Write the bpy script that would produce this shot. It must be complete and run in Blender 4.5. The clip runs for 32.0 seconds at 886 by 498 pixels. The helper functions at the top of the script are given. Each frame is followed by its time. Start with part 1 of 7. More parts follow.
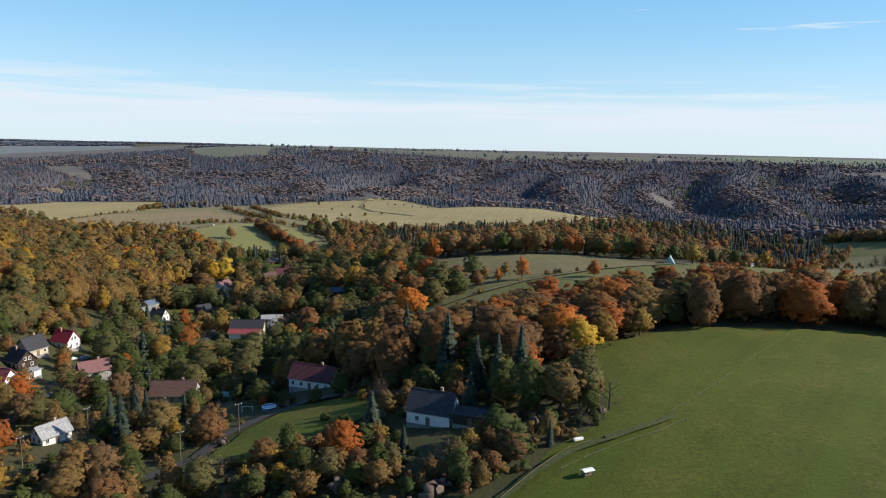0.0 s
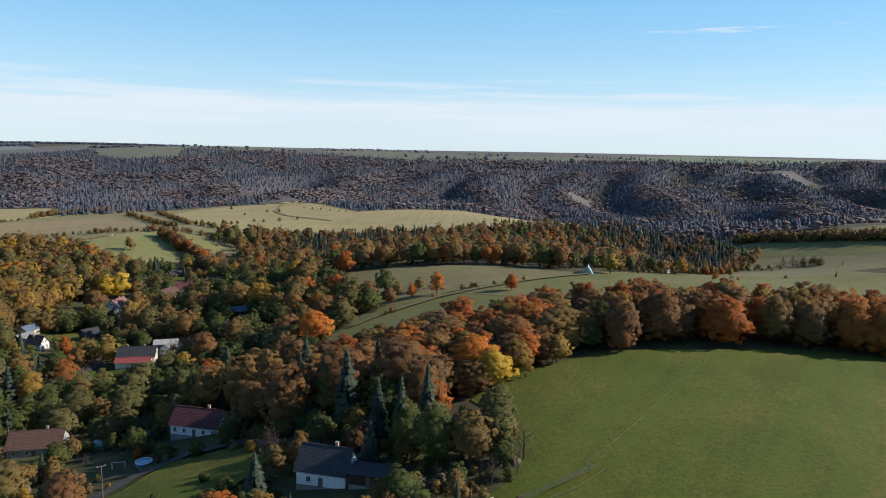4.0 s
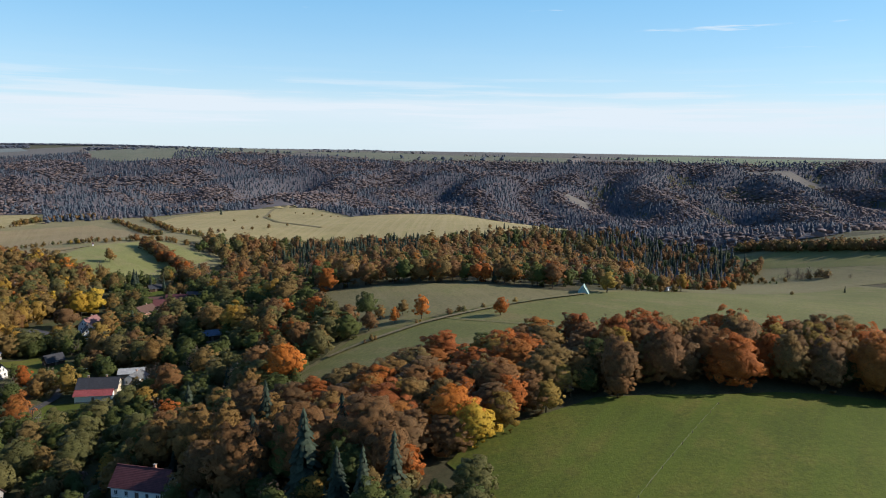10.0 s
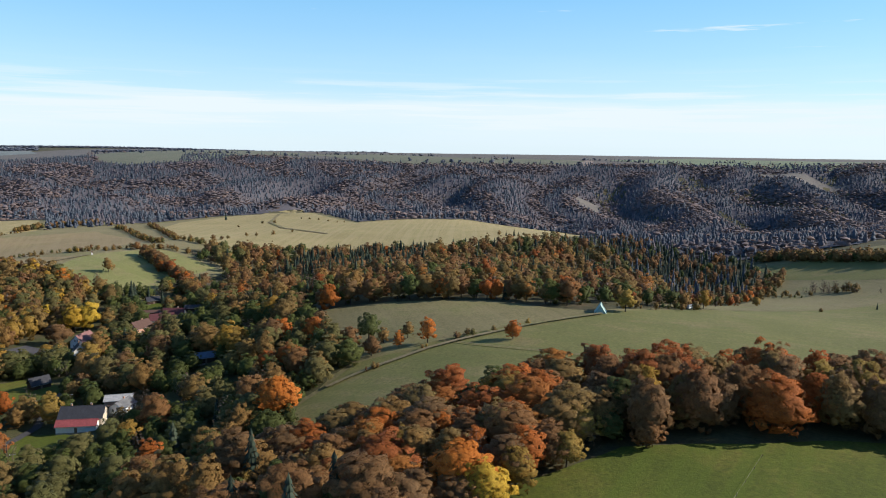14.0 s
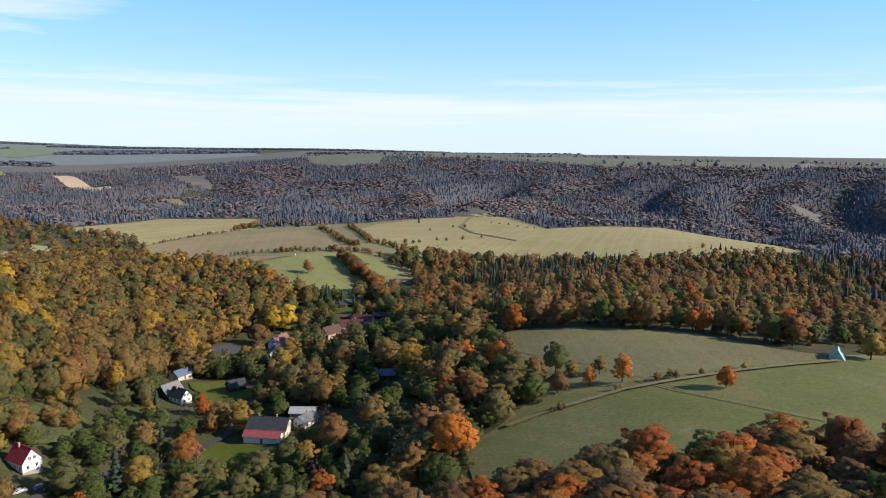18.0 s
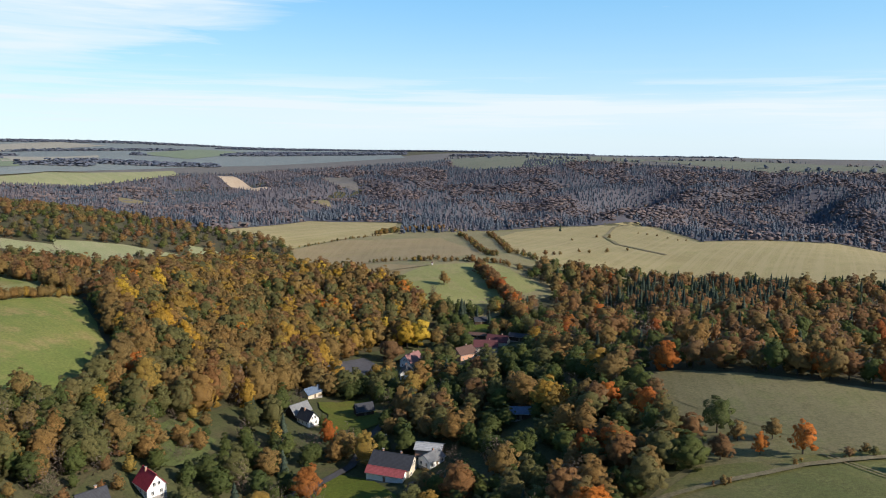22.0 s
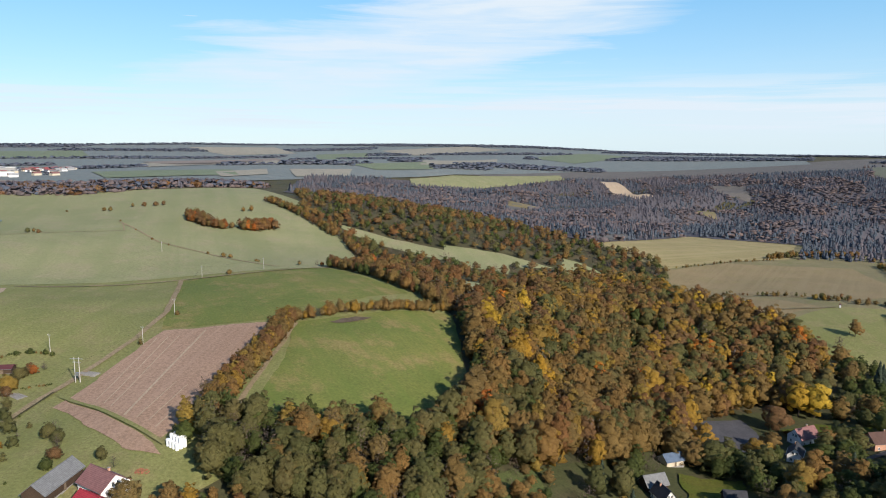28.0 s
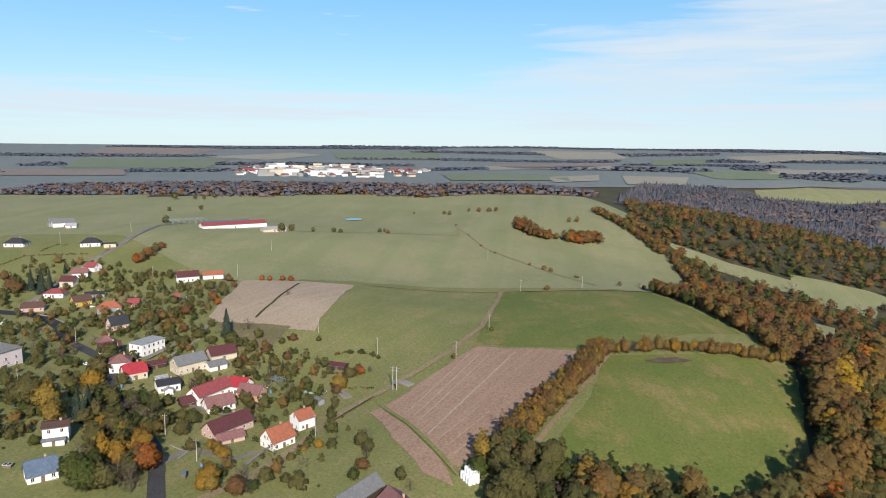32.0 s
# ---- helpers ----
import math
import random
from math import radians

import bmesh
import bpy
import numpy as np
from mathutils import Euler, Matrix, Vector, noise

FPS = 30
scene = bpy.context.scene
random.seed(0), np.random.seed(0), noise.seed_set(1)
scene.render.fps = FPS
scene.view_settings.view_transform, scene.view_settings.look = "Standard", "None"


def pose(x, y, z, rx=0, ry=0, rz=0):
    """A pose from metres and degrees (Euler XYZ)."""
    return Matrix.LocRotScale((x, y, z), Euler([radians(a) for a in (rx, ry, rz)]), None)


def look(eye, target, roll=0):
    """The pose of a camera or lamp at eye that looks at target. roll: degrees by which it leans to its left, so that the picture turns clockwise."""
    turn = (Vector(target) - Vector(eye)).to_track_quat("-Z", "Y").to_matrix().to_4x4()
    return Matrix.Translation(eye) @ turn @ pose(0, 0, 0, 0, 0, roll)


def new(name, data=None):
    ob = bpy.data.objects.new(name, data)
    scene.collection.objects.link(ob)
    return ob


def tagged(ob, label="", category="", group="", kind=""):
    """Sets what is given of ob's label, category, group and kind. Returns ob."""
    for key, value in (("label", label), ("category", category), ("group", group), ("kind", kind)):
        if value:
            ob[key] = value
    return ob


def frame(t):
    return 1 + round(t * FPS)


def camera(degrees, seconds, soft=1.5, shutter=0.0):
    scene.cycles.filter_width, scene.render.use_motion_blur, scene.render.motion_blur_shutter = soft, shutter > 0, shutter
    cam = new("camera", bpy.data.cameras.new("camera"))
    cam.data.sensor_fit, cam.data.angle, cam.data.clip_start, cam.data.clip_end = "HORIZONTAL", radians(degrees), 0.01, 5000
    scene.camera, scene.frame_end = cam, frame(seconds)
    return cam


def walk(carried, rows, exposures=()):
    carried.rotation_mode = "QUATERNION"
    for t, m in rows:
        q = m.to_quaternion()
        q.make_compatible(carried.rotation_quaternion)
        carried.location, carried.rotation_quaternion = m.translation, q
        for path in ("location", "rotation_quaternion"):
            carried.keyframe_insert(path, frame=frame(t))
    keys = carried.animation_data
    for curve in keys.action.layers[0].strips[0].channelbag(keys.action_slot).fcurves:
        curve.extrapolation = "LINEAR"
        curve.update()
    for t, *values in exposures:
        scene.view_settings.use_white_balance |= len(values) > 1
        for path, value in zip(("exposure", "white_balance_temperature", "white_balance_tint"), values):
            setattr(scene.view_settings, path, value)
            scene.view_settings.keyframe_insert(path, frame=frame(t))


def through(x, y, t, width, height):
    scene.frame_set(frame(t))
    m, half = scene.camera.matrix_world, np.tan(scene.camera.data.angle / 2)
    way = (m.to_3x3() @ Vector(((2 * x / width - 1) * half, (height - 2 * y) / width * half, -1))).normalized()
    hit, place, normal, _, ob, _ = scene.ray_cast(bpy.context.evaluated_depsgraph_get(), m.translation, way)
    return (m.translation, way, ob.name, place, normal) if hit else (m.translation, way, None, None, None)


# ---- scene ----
cam = camera(64.78, 32.0, soft=1.0)
def aimed(eye, tilt, lean, turn):
    """The pose of a camera at eye, turned to the left by turn, tilted by tilt and leaning by lean, in degrees."""
    return pose(*eye, 0, 0, turn) @ pose(0, 0, 0, tilt) @ pose(0, 0, 0, 0, 0, lean)


PATH = [
    (0, (0.00, 0.00, 100.00), 81.423, 1.092, 0.000),
    (0.5, (0.64, 2.48, 100.57), 81.410, 1.116, -0.957),
    (1, (1.39, 4.95, 101.16), 81.409, 1.157, -1.891),
    (2, (2.98, 9.89, 102.26), 81.443, 1.153, -3.787),
    (3, (4.68, 14.71, 103.41), 81.450, 1.106, -5.487),
    (3.5, (5.59, 17.03, 103.96), 81.448, 1.076, -6.129),
    (5.5, (8.59, 25.11, 106.09), 81.415, 0.966, -6.417),
    (6, (9.38, 26.97, 106.66), 81.413, 0.965, -6.415),
    (7, (10.92, 30.53, 107.77), 81.409, 0.968, -6.404),
    (8, (12.27, 33.88, 108.72), 81.413, 0.920, -6.407),
    (9, (13.50, 37.22, 109.77), 81.393, 0.863, -6.411),
    (10, (14.54, 40.93, 110.84), 81.368, 0.815, -6.434),
    (11, (15.33, 45.38, 112.16), 81.371, 0.738, -6.455),
    (12, (16.06, 50.44, 113.54), 81.387, 0.764, -6.430),
    (13, (16.82, 55.77, 114.36), 81.425, 0.706, -6.392),
    (13.5, (17.05, 58.57, 114.68), 81.433, 0.720, -6.375),
    (15.5, (17.13, 71.68, 115.94), 81.401, 0.525, 0.082),
    (16, (17.04, 74.75, 116.60), 81.394, 0.499, 2.063),
    (17, (16.77, 80.78, 118.11), 81.340, 0.455, 5.976),
    (18, (16.34, 86.79, 119.67), 81.329, 0.429, 9.883),
    (19, (15.44, 93.03, 121.24), 81.344, 0.432, 13.509),
    (20, (14.13, 99.39, 122.89), 81.343, 0.421, 16.242),
    (21, (12.53, 105.67, 124.51), 81.336, 0.454, 18.868),
    (22, (10.55, 111.76, 126.12), 81.331, 0.433, 21.454),
    (23, (8.39, 117.56, 127.89), 81.311, 0.418, 24.012),
    (24, (5.95, 123.25, 129.81), 81.296, 0.360, 26.781),
    (24.5, (4.58, 126.14, 130.69), 81.309, 0.393, 29.187),
    (25, (3.07, 129.02, 131.47), 81.303, 0.343, 32.437),
    (25.5, (1.45, 131.85, 132.21), 81.312, 0.291, 35.683),
    (27.5, (-5.72, 142.61, 135.84), 81.353, 0.197, 48.826),
    (28, (-7.64, 144.95, 136.81), 81.353, 0.214, 52.162),
    (29, (-11.71, 149.21, 138.82), 81.348, 0.367, 58.843),
    (30, (-16.29, 152.83, 140.77), 81.355, 0.378, 65.496),
    (31, (-21.25, 155.82, 142.63), 81.400, 0.538, 72.164),
    (32, (-26.38, 158.33, 144.42), 81.415, 0.660, 78.868),
]
walk(cam, [(t, aimed(eye, tilt, lean, turn)) for t, eye, tilt, lean, turn in PATH],
     exposures=((0, 0.7, 6300, 10), (9, 0.7, 6300, 10), (16, 0.87, 6300, 10), (22, 0.82, 6300, 10), (28, 0.72, 6300, 10), (32, 0.63, 6300, 10)))

# ---- light ----
SUN = Vector((1.0, -0.03, 0.0)).normalized()
ELEV = radians(28)
sun = new("sun", bpy.data.lights.new("sun", "SUN"))
sun.data.energy, sun.data.angle, sun.data.color = 4.2, radians(0.55), (1.0, 0.88, 0.73)
sun.matrix_world = look((SUN.x * 800, SUN.y * 800, 800 * math.tan(ELEV)), (0, 0, 0))

world = bpy.data.worlds.new("sky")
scene.world = world
world.use_nodes = True
wt = world.node_tree
wt.nodes.clear()


def node(tree, kind, values=None, **settings):
    n = tree.nodes.new(kind)
    for key, value in settings.items():
        setattr(n, key, value)
    for key, value in (values or {}).items():
        n.inputs[key].default_value = value
    return n


def ramp(tree, stops, mode="LINEAR"):
    n = node(tree, "ShaderNodeValToRGB")
    n.color_ramp.interpolation = mode
    while len(n.color_ramp.elements) < len(stops):
        n.color_ramp.elements.new(1.0)
    for e, (p, c) in zip(n.color_ramp.elements, stops):
        e.position, e.color = p, (*c, 1.0) if len(c) == 3 else c
    return n


def join(tree, *pairs):
    for a, b in pairs:
        tree.links.new(a, b)


def math_node(tree, op, a, b=None, clamp=False):
    n = node(tree, "ShaderNodeMath", operation=op, use_clamp=clamp)
    for i, v in enumerate((a, b)):
        if v is None:
            continue
        if isinstance(v, (int, float)):
            n.inputs[i].default_value = v
        else:
            tree.links.new(v, n.inputs[i])
    return n.outputs[0]


def sky():
    """Clear autumn sky: pale blue, a bank of thin cloud low down and a plume of cirrus in the north-west."""
    base = node(wt, "ShaderNodeTexSky", sky_type="NISHITA", sun_disc=False, sun_elevation=ELEV,
                sun_rotation=math.atan2(SUN.x, SUN.y), altitude=400, air_density=1.0, dust_density=0.2, ozone_density=1.5)
    co = node(wt, "ShaderNodeTexCoord").outputs["Generated"]
    sep = node(wt, "ShaderNodeSeparateXYZ")
    join(wt, (co, sep.inputs[0]))
    up = sep.outputs[2]
    east = math_node(wt, "ARCTAN2", sep.outputs[0], sep.outputs[1])
    chart = node(wt, "ShaderNodeCombineXYZ")
    join(wt, (east, chart.inputs[0]), (up, chart.inputs[1]))

    def streaks(wide, tall, seed, detail=6.0, rough=0.6, bend=0.0):
        place = node(wt, "ShaderNodeMapping", {"Location": (seed, seed * 0.7, seed * 0.3), "Scale": (wide, tall, 1.0)})
        n = node(wt, "ShaderNodeTexNoise", {"Scale": 1.0, "Detail": detail, "Roughness": rough, "Distortion": bend})
        join(wt, (chart.outputs[0], place.inputs[0]), (place.outputs[0], n.inputs["Vector"]))
        return n.outputs["Fac"]

    def steps(value, *stops):
        r = ramp(wt, [(p, (v,) * 3) for p, v in stops])
        join(wt, (value, r.inputs[0]))
        return r.outputs[0]

    # low bank: densest at the horizon, with an uneven streaked upper edge
    lifted = math_node(wt, "ADD", up, math_node(wt, "MULTIPLY", math_node(wt, "SUBTRACT", streaks(1.5, 17.0, 3.0, 7.0, 0.55), 0.5), 0.085))
    bank = steps(lifted, (0.0, 0.52), (0.02, 0.66), (0.035, 0.80), (0.056, 0.78), (0.063, 0.40), (0.080, 0.20), (0.12, 0.07), (0.20, 0.0))
    bank = math_node(wt, "MULTIPLY", bank, steps(math_node(wt, "ADD", math_node(wt, "MULTIPLY", east, 0.159), 0.5), (0.245, 0.52), (0.34, 0.66), (0.42, 1.0)))
    # thin bright lines inside the bank
    lines = math_node(wt, "MULTIPLY", steps(streaks(3.2, 85.0, 8.0, 6.0), (0.47, 0.0), (0.60, 0.45)), steps(up, (0.012, 0.0), (0.03, 1.0), (0.075, 1.0), (0.10, 0.0)))
    # cirrus plume: leans to the north as it rises
    lean = math_node(wt, "ADD", east, math_node(wt, "MULTIPLY", up, -2.6))
    ragged = math_node(wt, "ADD", lean, math_node(wt, "MULTIPLY", math_node(wt, "SUBTRACT", streaks(3.0, 34.0, 5.0, 6.0, 0.62, 0.6), 0.5), 0.55))
    off = math_node(wt, "ABSOLUTE", math_node(wt, "ADD", ragged, 1.28))
    plume = math_node(wt, "MULTIPLY", steps(off, (0.06, 1.0), (0.17, 0.7), (0.27, 0.0)), steps(up, (0.03, 0.3), (0.08, 0.85), (0.20, 1.0), (0.40, 0.2)))
    plume = math_node(wt, "MULTIPLY", plume, steps(streaks(5.0, 60.0, 1.0, 7.0, 0.6, 0.4), (0.30, 0.55), (0.56, 1.0)))
    # a few small wisps high up
    wisps = math_node(wt, "MULTIPLY", steps(streaks(5.0, 75.0, 12.0, 4.0), (0.66, 0.0), (0.74, 0.7)), steps(up, (0.10, 0.0), (0.13, 1.0)))
    cover = math_node(wt, "MAXIMUM", math_node(wt, "ADD", bank, lines, clamp=True), math_node(wt, "MAXIMUM", plume, wisps), clamp=True)
    clear = node(wt, "ShaderNodeBackground", {"Strength": SKY})
    cloud = node(wt, "ShaderNodeBackground", {"Color": (0.84, 0.93, 1.0, 1), "Strength": 0.57})
    mix = node(wt, "ShaderNodeMixShader")
    out = node(wt, "ShaderNodeOutputWorld")
    tone = node(wt, "ShaderNodeMix", {0: 1.0, 7: (0.84, 1.0, 1.10, 1)}, data_type="RGBA", blend_type="MULTIPLY")
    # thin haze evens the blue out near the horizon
    # the gradient is also darkened high up, out of view, to lower ambient light
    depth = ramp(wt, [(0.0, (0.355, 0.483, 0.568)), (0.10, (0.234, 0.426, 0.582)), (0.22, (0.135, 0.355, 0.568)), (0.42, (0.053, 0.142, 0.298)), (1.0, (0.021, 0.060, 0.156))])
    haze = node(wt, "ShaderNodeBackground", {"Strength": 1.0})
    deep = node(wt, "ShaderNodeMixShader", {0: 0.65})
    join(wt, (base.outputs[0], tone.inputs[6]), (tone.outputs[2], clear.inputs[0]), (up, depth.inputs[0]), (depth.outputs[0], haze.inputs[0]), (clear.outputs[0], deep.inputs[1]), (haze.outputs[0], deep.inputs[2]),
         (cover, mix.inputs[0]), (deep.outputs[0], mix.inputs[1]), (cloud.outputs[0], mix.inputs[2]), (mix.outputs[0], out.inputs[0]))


SKY = 0.085
sky()

# ---- materials ----


def principled(name, rough=0.8, metal=0.0):
    m = bpy.data.materials.new(name)
    m.use_nodes = True
    t = m.node_tree
    t.nodes.clear()
    out = node(t, "ShaderNodeOutputMaterial")
    bsdf = node(t, "ShaderNodeBsdfPrincipled", {"Roughness": rough, "Metallic": metal, "Specular IOR Level": 0.25})
    join(t, (bsdf.outputs[0], out.inputs[0]))
    return m, t, bsdf


def noise_fac(t, scale, detail=4.0, rough=0.6, co=None, squash=None):
    n = node(t, "ShaderNodeTexNoise", {"Scale": scale, "Detail": detail, "Roughness": rough})
    src = co or node(t, "ShaderNodeTexCoord").outputs["Object"]
    if squash:
        m = node(t, "ShaderNodeMapping", {"Rotation": (0, 0, squash[0]), "Scale": squash[1]}, vector_type="TEXTURE")
        join(t, (src, m.inputs[0]))
        src = m.outputs[0]
    join(t, (src, n.inputs["Vector"]))
    return n.outputs["Fac"]


def mixed(t, fac, a, b, mode="MIX"):
    n = node(t, "ShaderNodeMix", data_type="RGBA", blend_type=mode)
    for sock, v in ((n.inputs[0], fac), (n.inputs[6], a), (n.inputs[7], b)):
        if isinstance(v, (int, float)):
            sock.default_value = v
        elif isinstance(v, tuple):
            sock.default_value = (*v, 1.0)
        else:
            t.links.new(v, sock)
    return n.outputs[2]


def land(name, dark, light, dry, stripes=None, rough=0.95):
    """Fields and grass: large patches, tussocks and fine grain; stripes: (angle, lines per metre, strength, colour) for mowing or furrows."""
    m, t, b = principled(name, rough)
    pos = node(t, "ShaderNodeTexCoord").outputs["Object"]
    big = ramp(t, [(0.36, dark), (0.62, light)])
    join(t, (noise_fac(t, 0.022, 5, 0.62, pos), big.inputs[0]))
    patch = ramp(t, [(0.50, (0, 0, 0)), (0.63, (1, 1, 1))])
    join(t, (noise_fac(t, 0.045, 7, 0.7, pos), patch.inputs[0]))
    col = mixed(t, math_node(t, "MULTIPLY", patch.outputs[0], 0.75), big.outputs[0], dry)
    tuft = ramp(t, [(0.30, (0.62,) * 3), (0.70, (1.32,) * 3)])
    join(t, (noise_fac(t, 0.9, 5, 0.75, pos), tuft.inputs[0]))
    col = mixed(t, 1.0, col, tuft.outputs[0], "MULTIPLY")
    if stripes:
        angle, freq, amount, tone = stripes
        line = ramp(t, [(0.46, (0, 0, 0)), (0.60, (1, 1, 1))])
        join(t, (noise_fac(t, 1.0, 3, 0.6, pos, (angle, (1 / freq, 80 / freq, 1e4))), line.inputs[0]))
        col = mixed(t, math_node(t, "MULTIPLY", line.outputs[0], amount), col, tone)
    join(t, (col, b.inputs["Base Color"]))
    bump = node(t, "ShaderNodeBump", {"Strength": 0.5, "Distance": 0.25})
    join(t, (noise_fac(t, 1.6, 4, 0.7, pos), bump.inputs["Height"]), (bump.outputs[0], b.inputs["Normal"]))
    return m


def leaves(name, tones, spread=0.08, through=0.10, gaps=0.47):
    """Foliage: a tone per tree, broken up bough by bough and in small tufts of leaves."""
    m, t, b = principled(name, 0.75)
    b.inputs["Specular IOR Level"].default_value = 0.12
    own = node(t, "ShaderNodeObjectInfo").outputs["Random"]
    tree = node(t, "ShaderNodeAttribute", attribute_name="tint").outputs["Fac"]
    tone = ramp(t, [(i / max(1, len(tones) - 1), c) for i, c in enumerate(tones)])
    join(t, (math_node(t, "FRACT", math_node(t, "ADD", own, tree)), tone.inputs[0]))
    geo = node(t, "ShaderNodeNewGeometry")
    vary = ramp(t, [(0.0, (1 - spread,) * 3), (1.0, (1 + spread,) * 3)])
    join(t, (geo.outputs["Random Per Island"], vary.inputs[0]))
    col = mixed(t, 1.0, tone.outputs[0], vary.outputs[0], "MULTIPLY")
    tuft = noise_fac(t, 1.5, 5, 0.78, geo.outputs["Position"])
    fleck = ramp(t, [(0.34, (0.66,) * 3), (0.66, (1.40,) * 3)])
    join(t, (tuft, fleck.inputs[0]))
    col = mixed(t, 1.0, col, fleck.outputs[0], "MULTIPLY")
    soft = node(t, "ShaderNodeBsdfTranslucent")
    mix = node(t, "ShaderNodeMixShader", {0: through})
    join(t, (col, b.inputs["Base Color"]), (col, soft.inputs[0]), (b.outputs[0], mix.inputs[1]), (soft.outputs[0], mix.inputs[2]))
    last = mix.outputs[0]
    if gaps:
        bump = node(t, "ShaderNodeBump", {"Strength": 0.3, "Distance": 0.3})
        join(t, (tuft, bump.inputs["Height"]), (bump.outputs[0], b.inputs["Normal"]))
        # light between the twigs of a bough
        sieve = math_node(t, "GREATER_THAN", noise_fac(t, 4.2, 3, 0.7, geo.outputs["Position"]), gaps)
        void = node(t, "ShaderNodeBsdfTransparent")
        pick = node(t, "ShaderNodeMixShader")
        join(t, (sieve, pick.inputs[0]), (void.outputs[0], pick.inputs[1]), (last, pick.inputs[2]))
        last = pick.outputs[0]
    join(t, (last, t.nodes["Material Output"].inputs[0]))
    return m


def plain(name, colour, rough=0.7, metal=0.0, grain=0.25, scale=3.0, bump=0.0):
    """Painted, plastered or tiled surfaces with blotches and fine grain."""
    m, t, b = principled(name, rough, metal)
    pos = node(t, "ShaderNodeTexCoord").outputs["Object"]
    v = ramp(t, [(0.3, (1 - grain,) * 3), (0.7, (1 + grain * 0.6,) * 3)])
    join(t, (noise_fac(t, scale, 6, 0.7, pos), v.inputs[0]))
    w = ramp(t, [(0.35, (1 - grain * 0.7,) * 3), (0.65, (1.0,) * 3)])
    join(t, (noise_fac(t, scale * 0.13, 3, 0.6, pos), w.inputs[0]))
    col = mixed(t, 1.0, mixed(t, 1.0, colour, v.outputs[0], "MULTIPLY"), w.outputs[0], "MULTIPLY")
    join(t, (col, b.inputs["Base Color"]))
    if bump:
        n = node(t, "ShaderNodeBump", {"Strength": 0.6, "Distance": bump})
        join(t, (noise_fac(t, scale * 2, 4, 0.7, pos), n.inputs["Height"]), (n.outputs[0], b.inputs["Normal"]))
    return m


ROUGH_GRASS = land("rough_grass", (0.043, 0.043, 0.020), (0.076, 0.071, 0.032), (0.090, 0.065, 0.036))
MEADOW = land("meadow_grass", (0.052, 0.070, 0.006), (0.082, 0.096, 0.010), (0.106, 0.098, 0.017), (radians(-38), 0.14, 0.40, (0.070, 0.104, 0.008)))
# valley grass is darkened so that its colour carries the valley's shade
VALLEY_GRASS = land("valley_grass", (0.045, 0.051, 0.018), (0.066, 0.069, 0.026), (0.074, 0.061, 0.032))
MEADOW_PATH = land("trodden_meadow_grass", (0.063, 0.079, 0.024), (0.079, 0.092, 0.029), (0.094, 0.088, 0.036))
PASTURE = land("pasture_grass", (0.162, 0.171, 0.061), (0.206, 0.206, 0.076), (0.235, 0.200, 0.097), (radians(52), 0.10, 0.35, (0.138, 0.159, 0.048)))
# shaded copy of pasture_grass: same pattern, base colours made darker
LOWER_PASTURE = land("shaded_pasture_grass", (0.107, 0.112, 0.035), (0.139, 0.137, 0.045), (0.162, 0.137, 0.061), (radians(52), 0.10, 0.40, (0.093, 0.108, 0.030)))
TUSSOCKS = land("tussocky_grazed_grass", (0.125, 0.114, 0.053), (0.168, 0.148, 0.070), (0.134, 0.137, 0.051), (radians(10), 0.2, 0.3, (0.185, 0.159, 0.086)))
HILL_PASTURE = land("grazed_hill_grass", (0.209, 0.218, 0.106), (0.251, 0.251, 0.128), (0.273, 0.244, 0.146), (radians(72), 0.045, 0.40, (0.182, 0.201, 0.088)))
DRY_PASTURE = land("dry_pasture_grass", (0.169, 0.148, 0.076), (0.209, 0.180, 0.094), (0.155, 0.155, 0.061))
HAY = land("mown_hay_field", (0.248, 0.206, 0.093), (0.300, 0.248, 0.117), (0.248, 0.220, 0.093), (radians(-8), 0.16, 0.45, (0.337, 0.277, 0.148)))
TAN = land("dry_stubble", (0.209, 0.162, 0.083), (0.248, 0.189, 0.101), (0.223, 0.180, 0.079), (radians(20), 0.16, 0.35, (0.266, 0.216, 0.119)))
CROP = land("young_crop", (0.108, 0.135, 0.031), (0.154, 0.162, 0.042), (0.236, 0.181, 0.075), (radians(80), 0.16, 0.4, (0.101, 0.140, 0.028)))
SOIL = land("ploughed_soil", (0.278, 0.184, 0.129), (0.318, 0.212, 0.150), (0.297, 0.200, 0.139), (radians(50), 0.42, 0.30, (0.371, 0.256, 0.187)))
SAND = land("pale_harrowed_soil", (0.331, 0.252, 0.176), (0.374, 0.295, 0.216), (0.346, 0.277, 0.194), (radians(50), 0.45, 0.45, (0.396, 0.324, 0.238)))
# floor colour takes on the same haze tint as the far trees above it
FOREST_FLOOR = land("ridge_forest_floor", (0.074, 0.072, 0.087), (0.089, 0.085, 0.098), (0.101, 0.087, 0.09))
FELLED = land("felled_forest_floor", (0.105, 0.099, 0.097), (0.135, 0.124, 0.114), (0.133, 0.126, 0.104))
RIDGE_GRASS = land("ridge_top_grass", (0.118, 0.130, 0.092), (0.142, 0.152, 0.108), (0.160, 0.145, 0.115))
TRACK = land("pale_earth_track", (0.230, 0.175, 0.105), (0.275, 0.212, 0.132), (0.200, 0.175, 0.085))
DIRT = land("trodden_earth", (0.158, 0.133, 0.068), (0.205, 0.169, 0.097), (0.144, 0.144, 0.054))
LITTER = land("dry_rough_grass", (0.137, 0.115, 0.061), (0.180, 0.148, 0.083), (0.119, 0.119, 0.047))
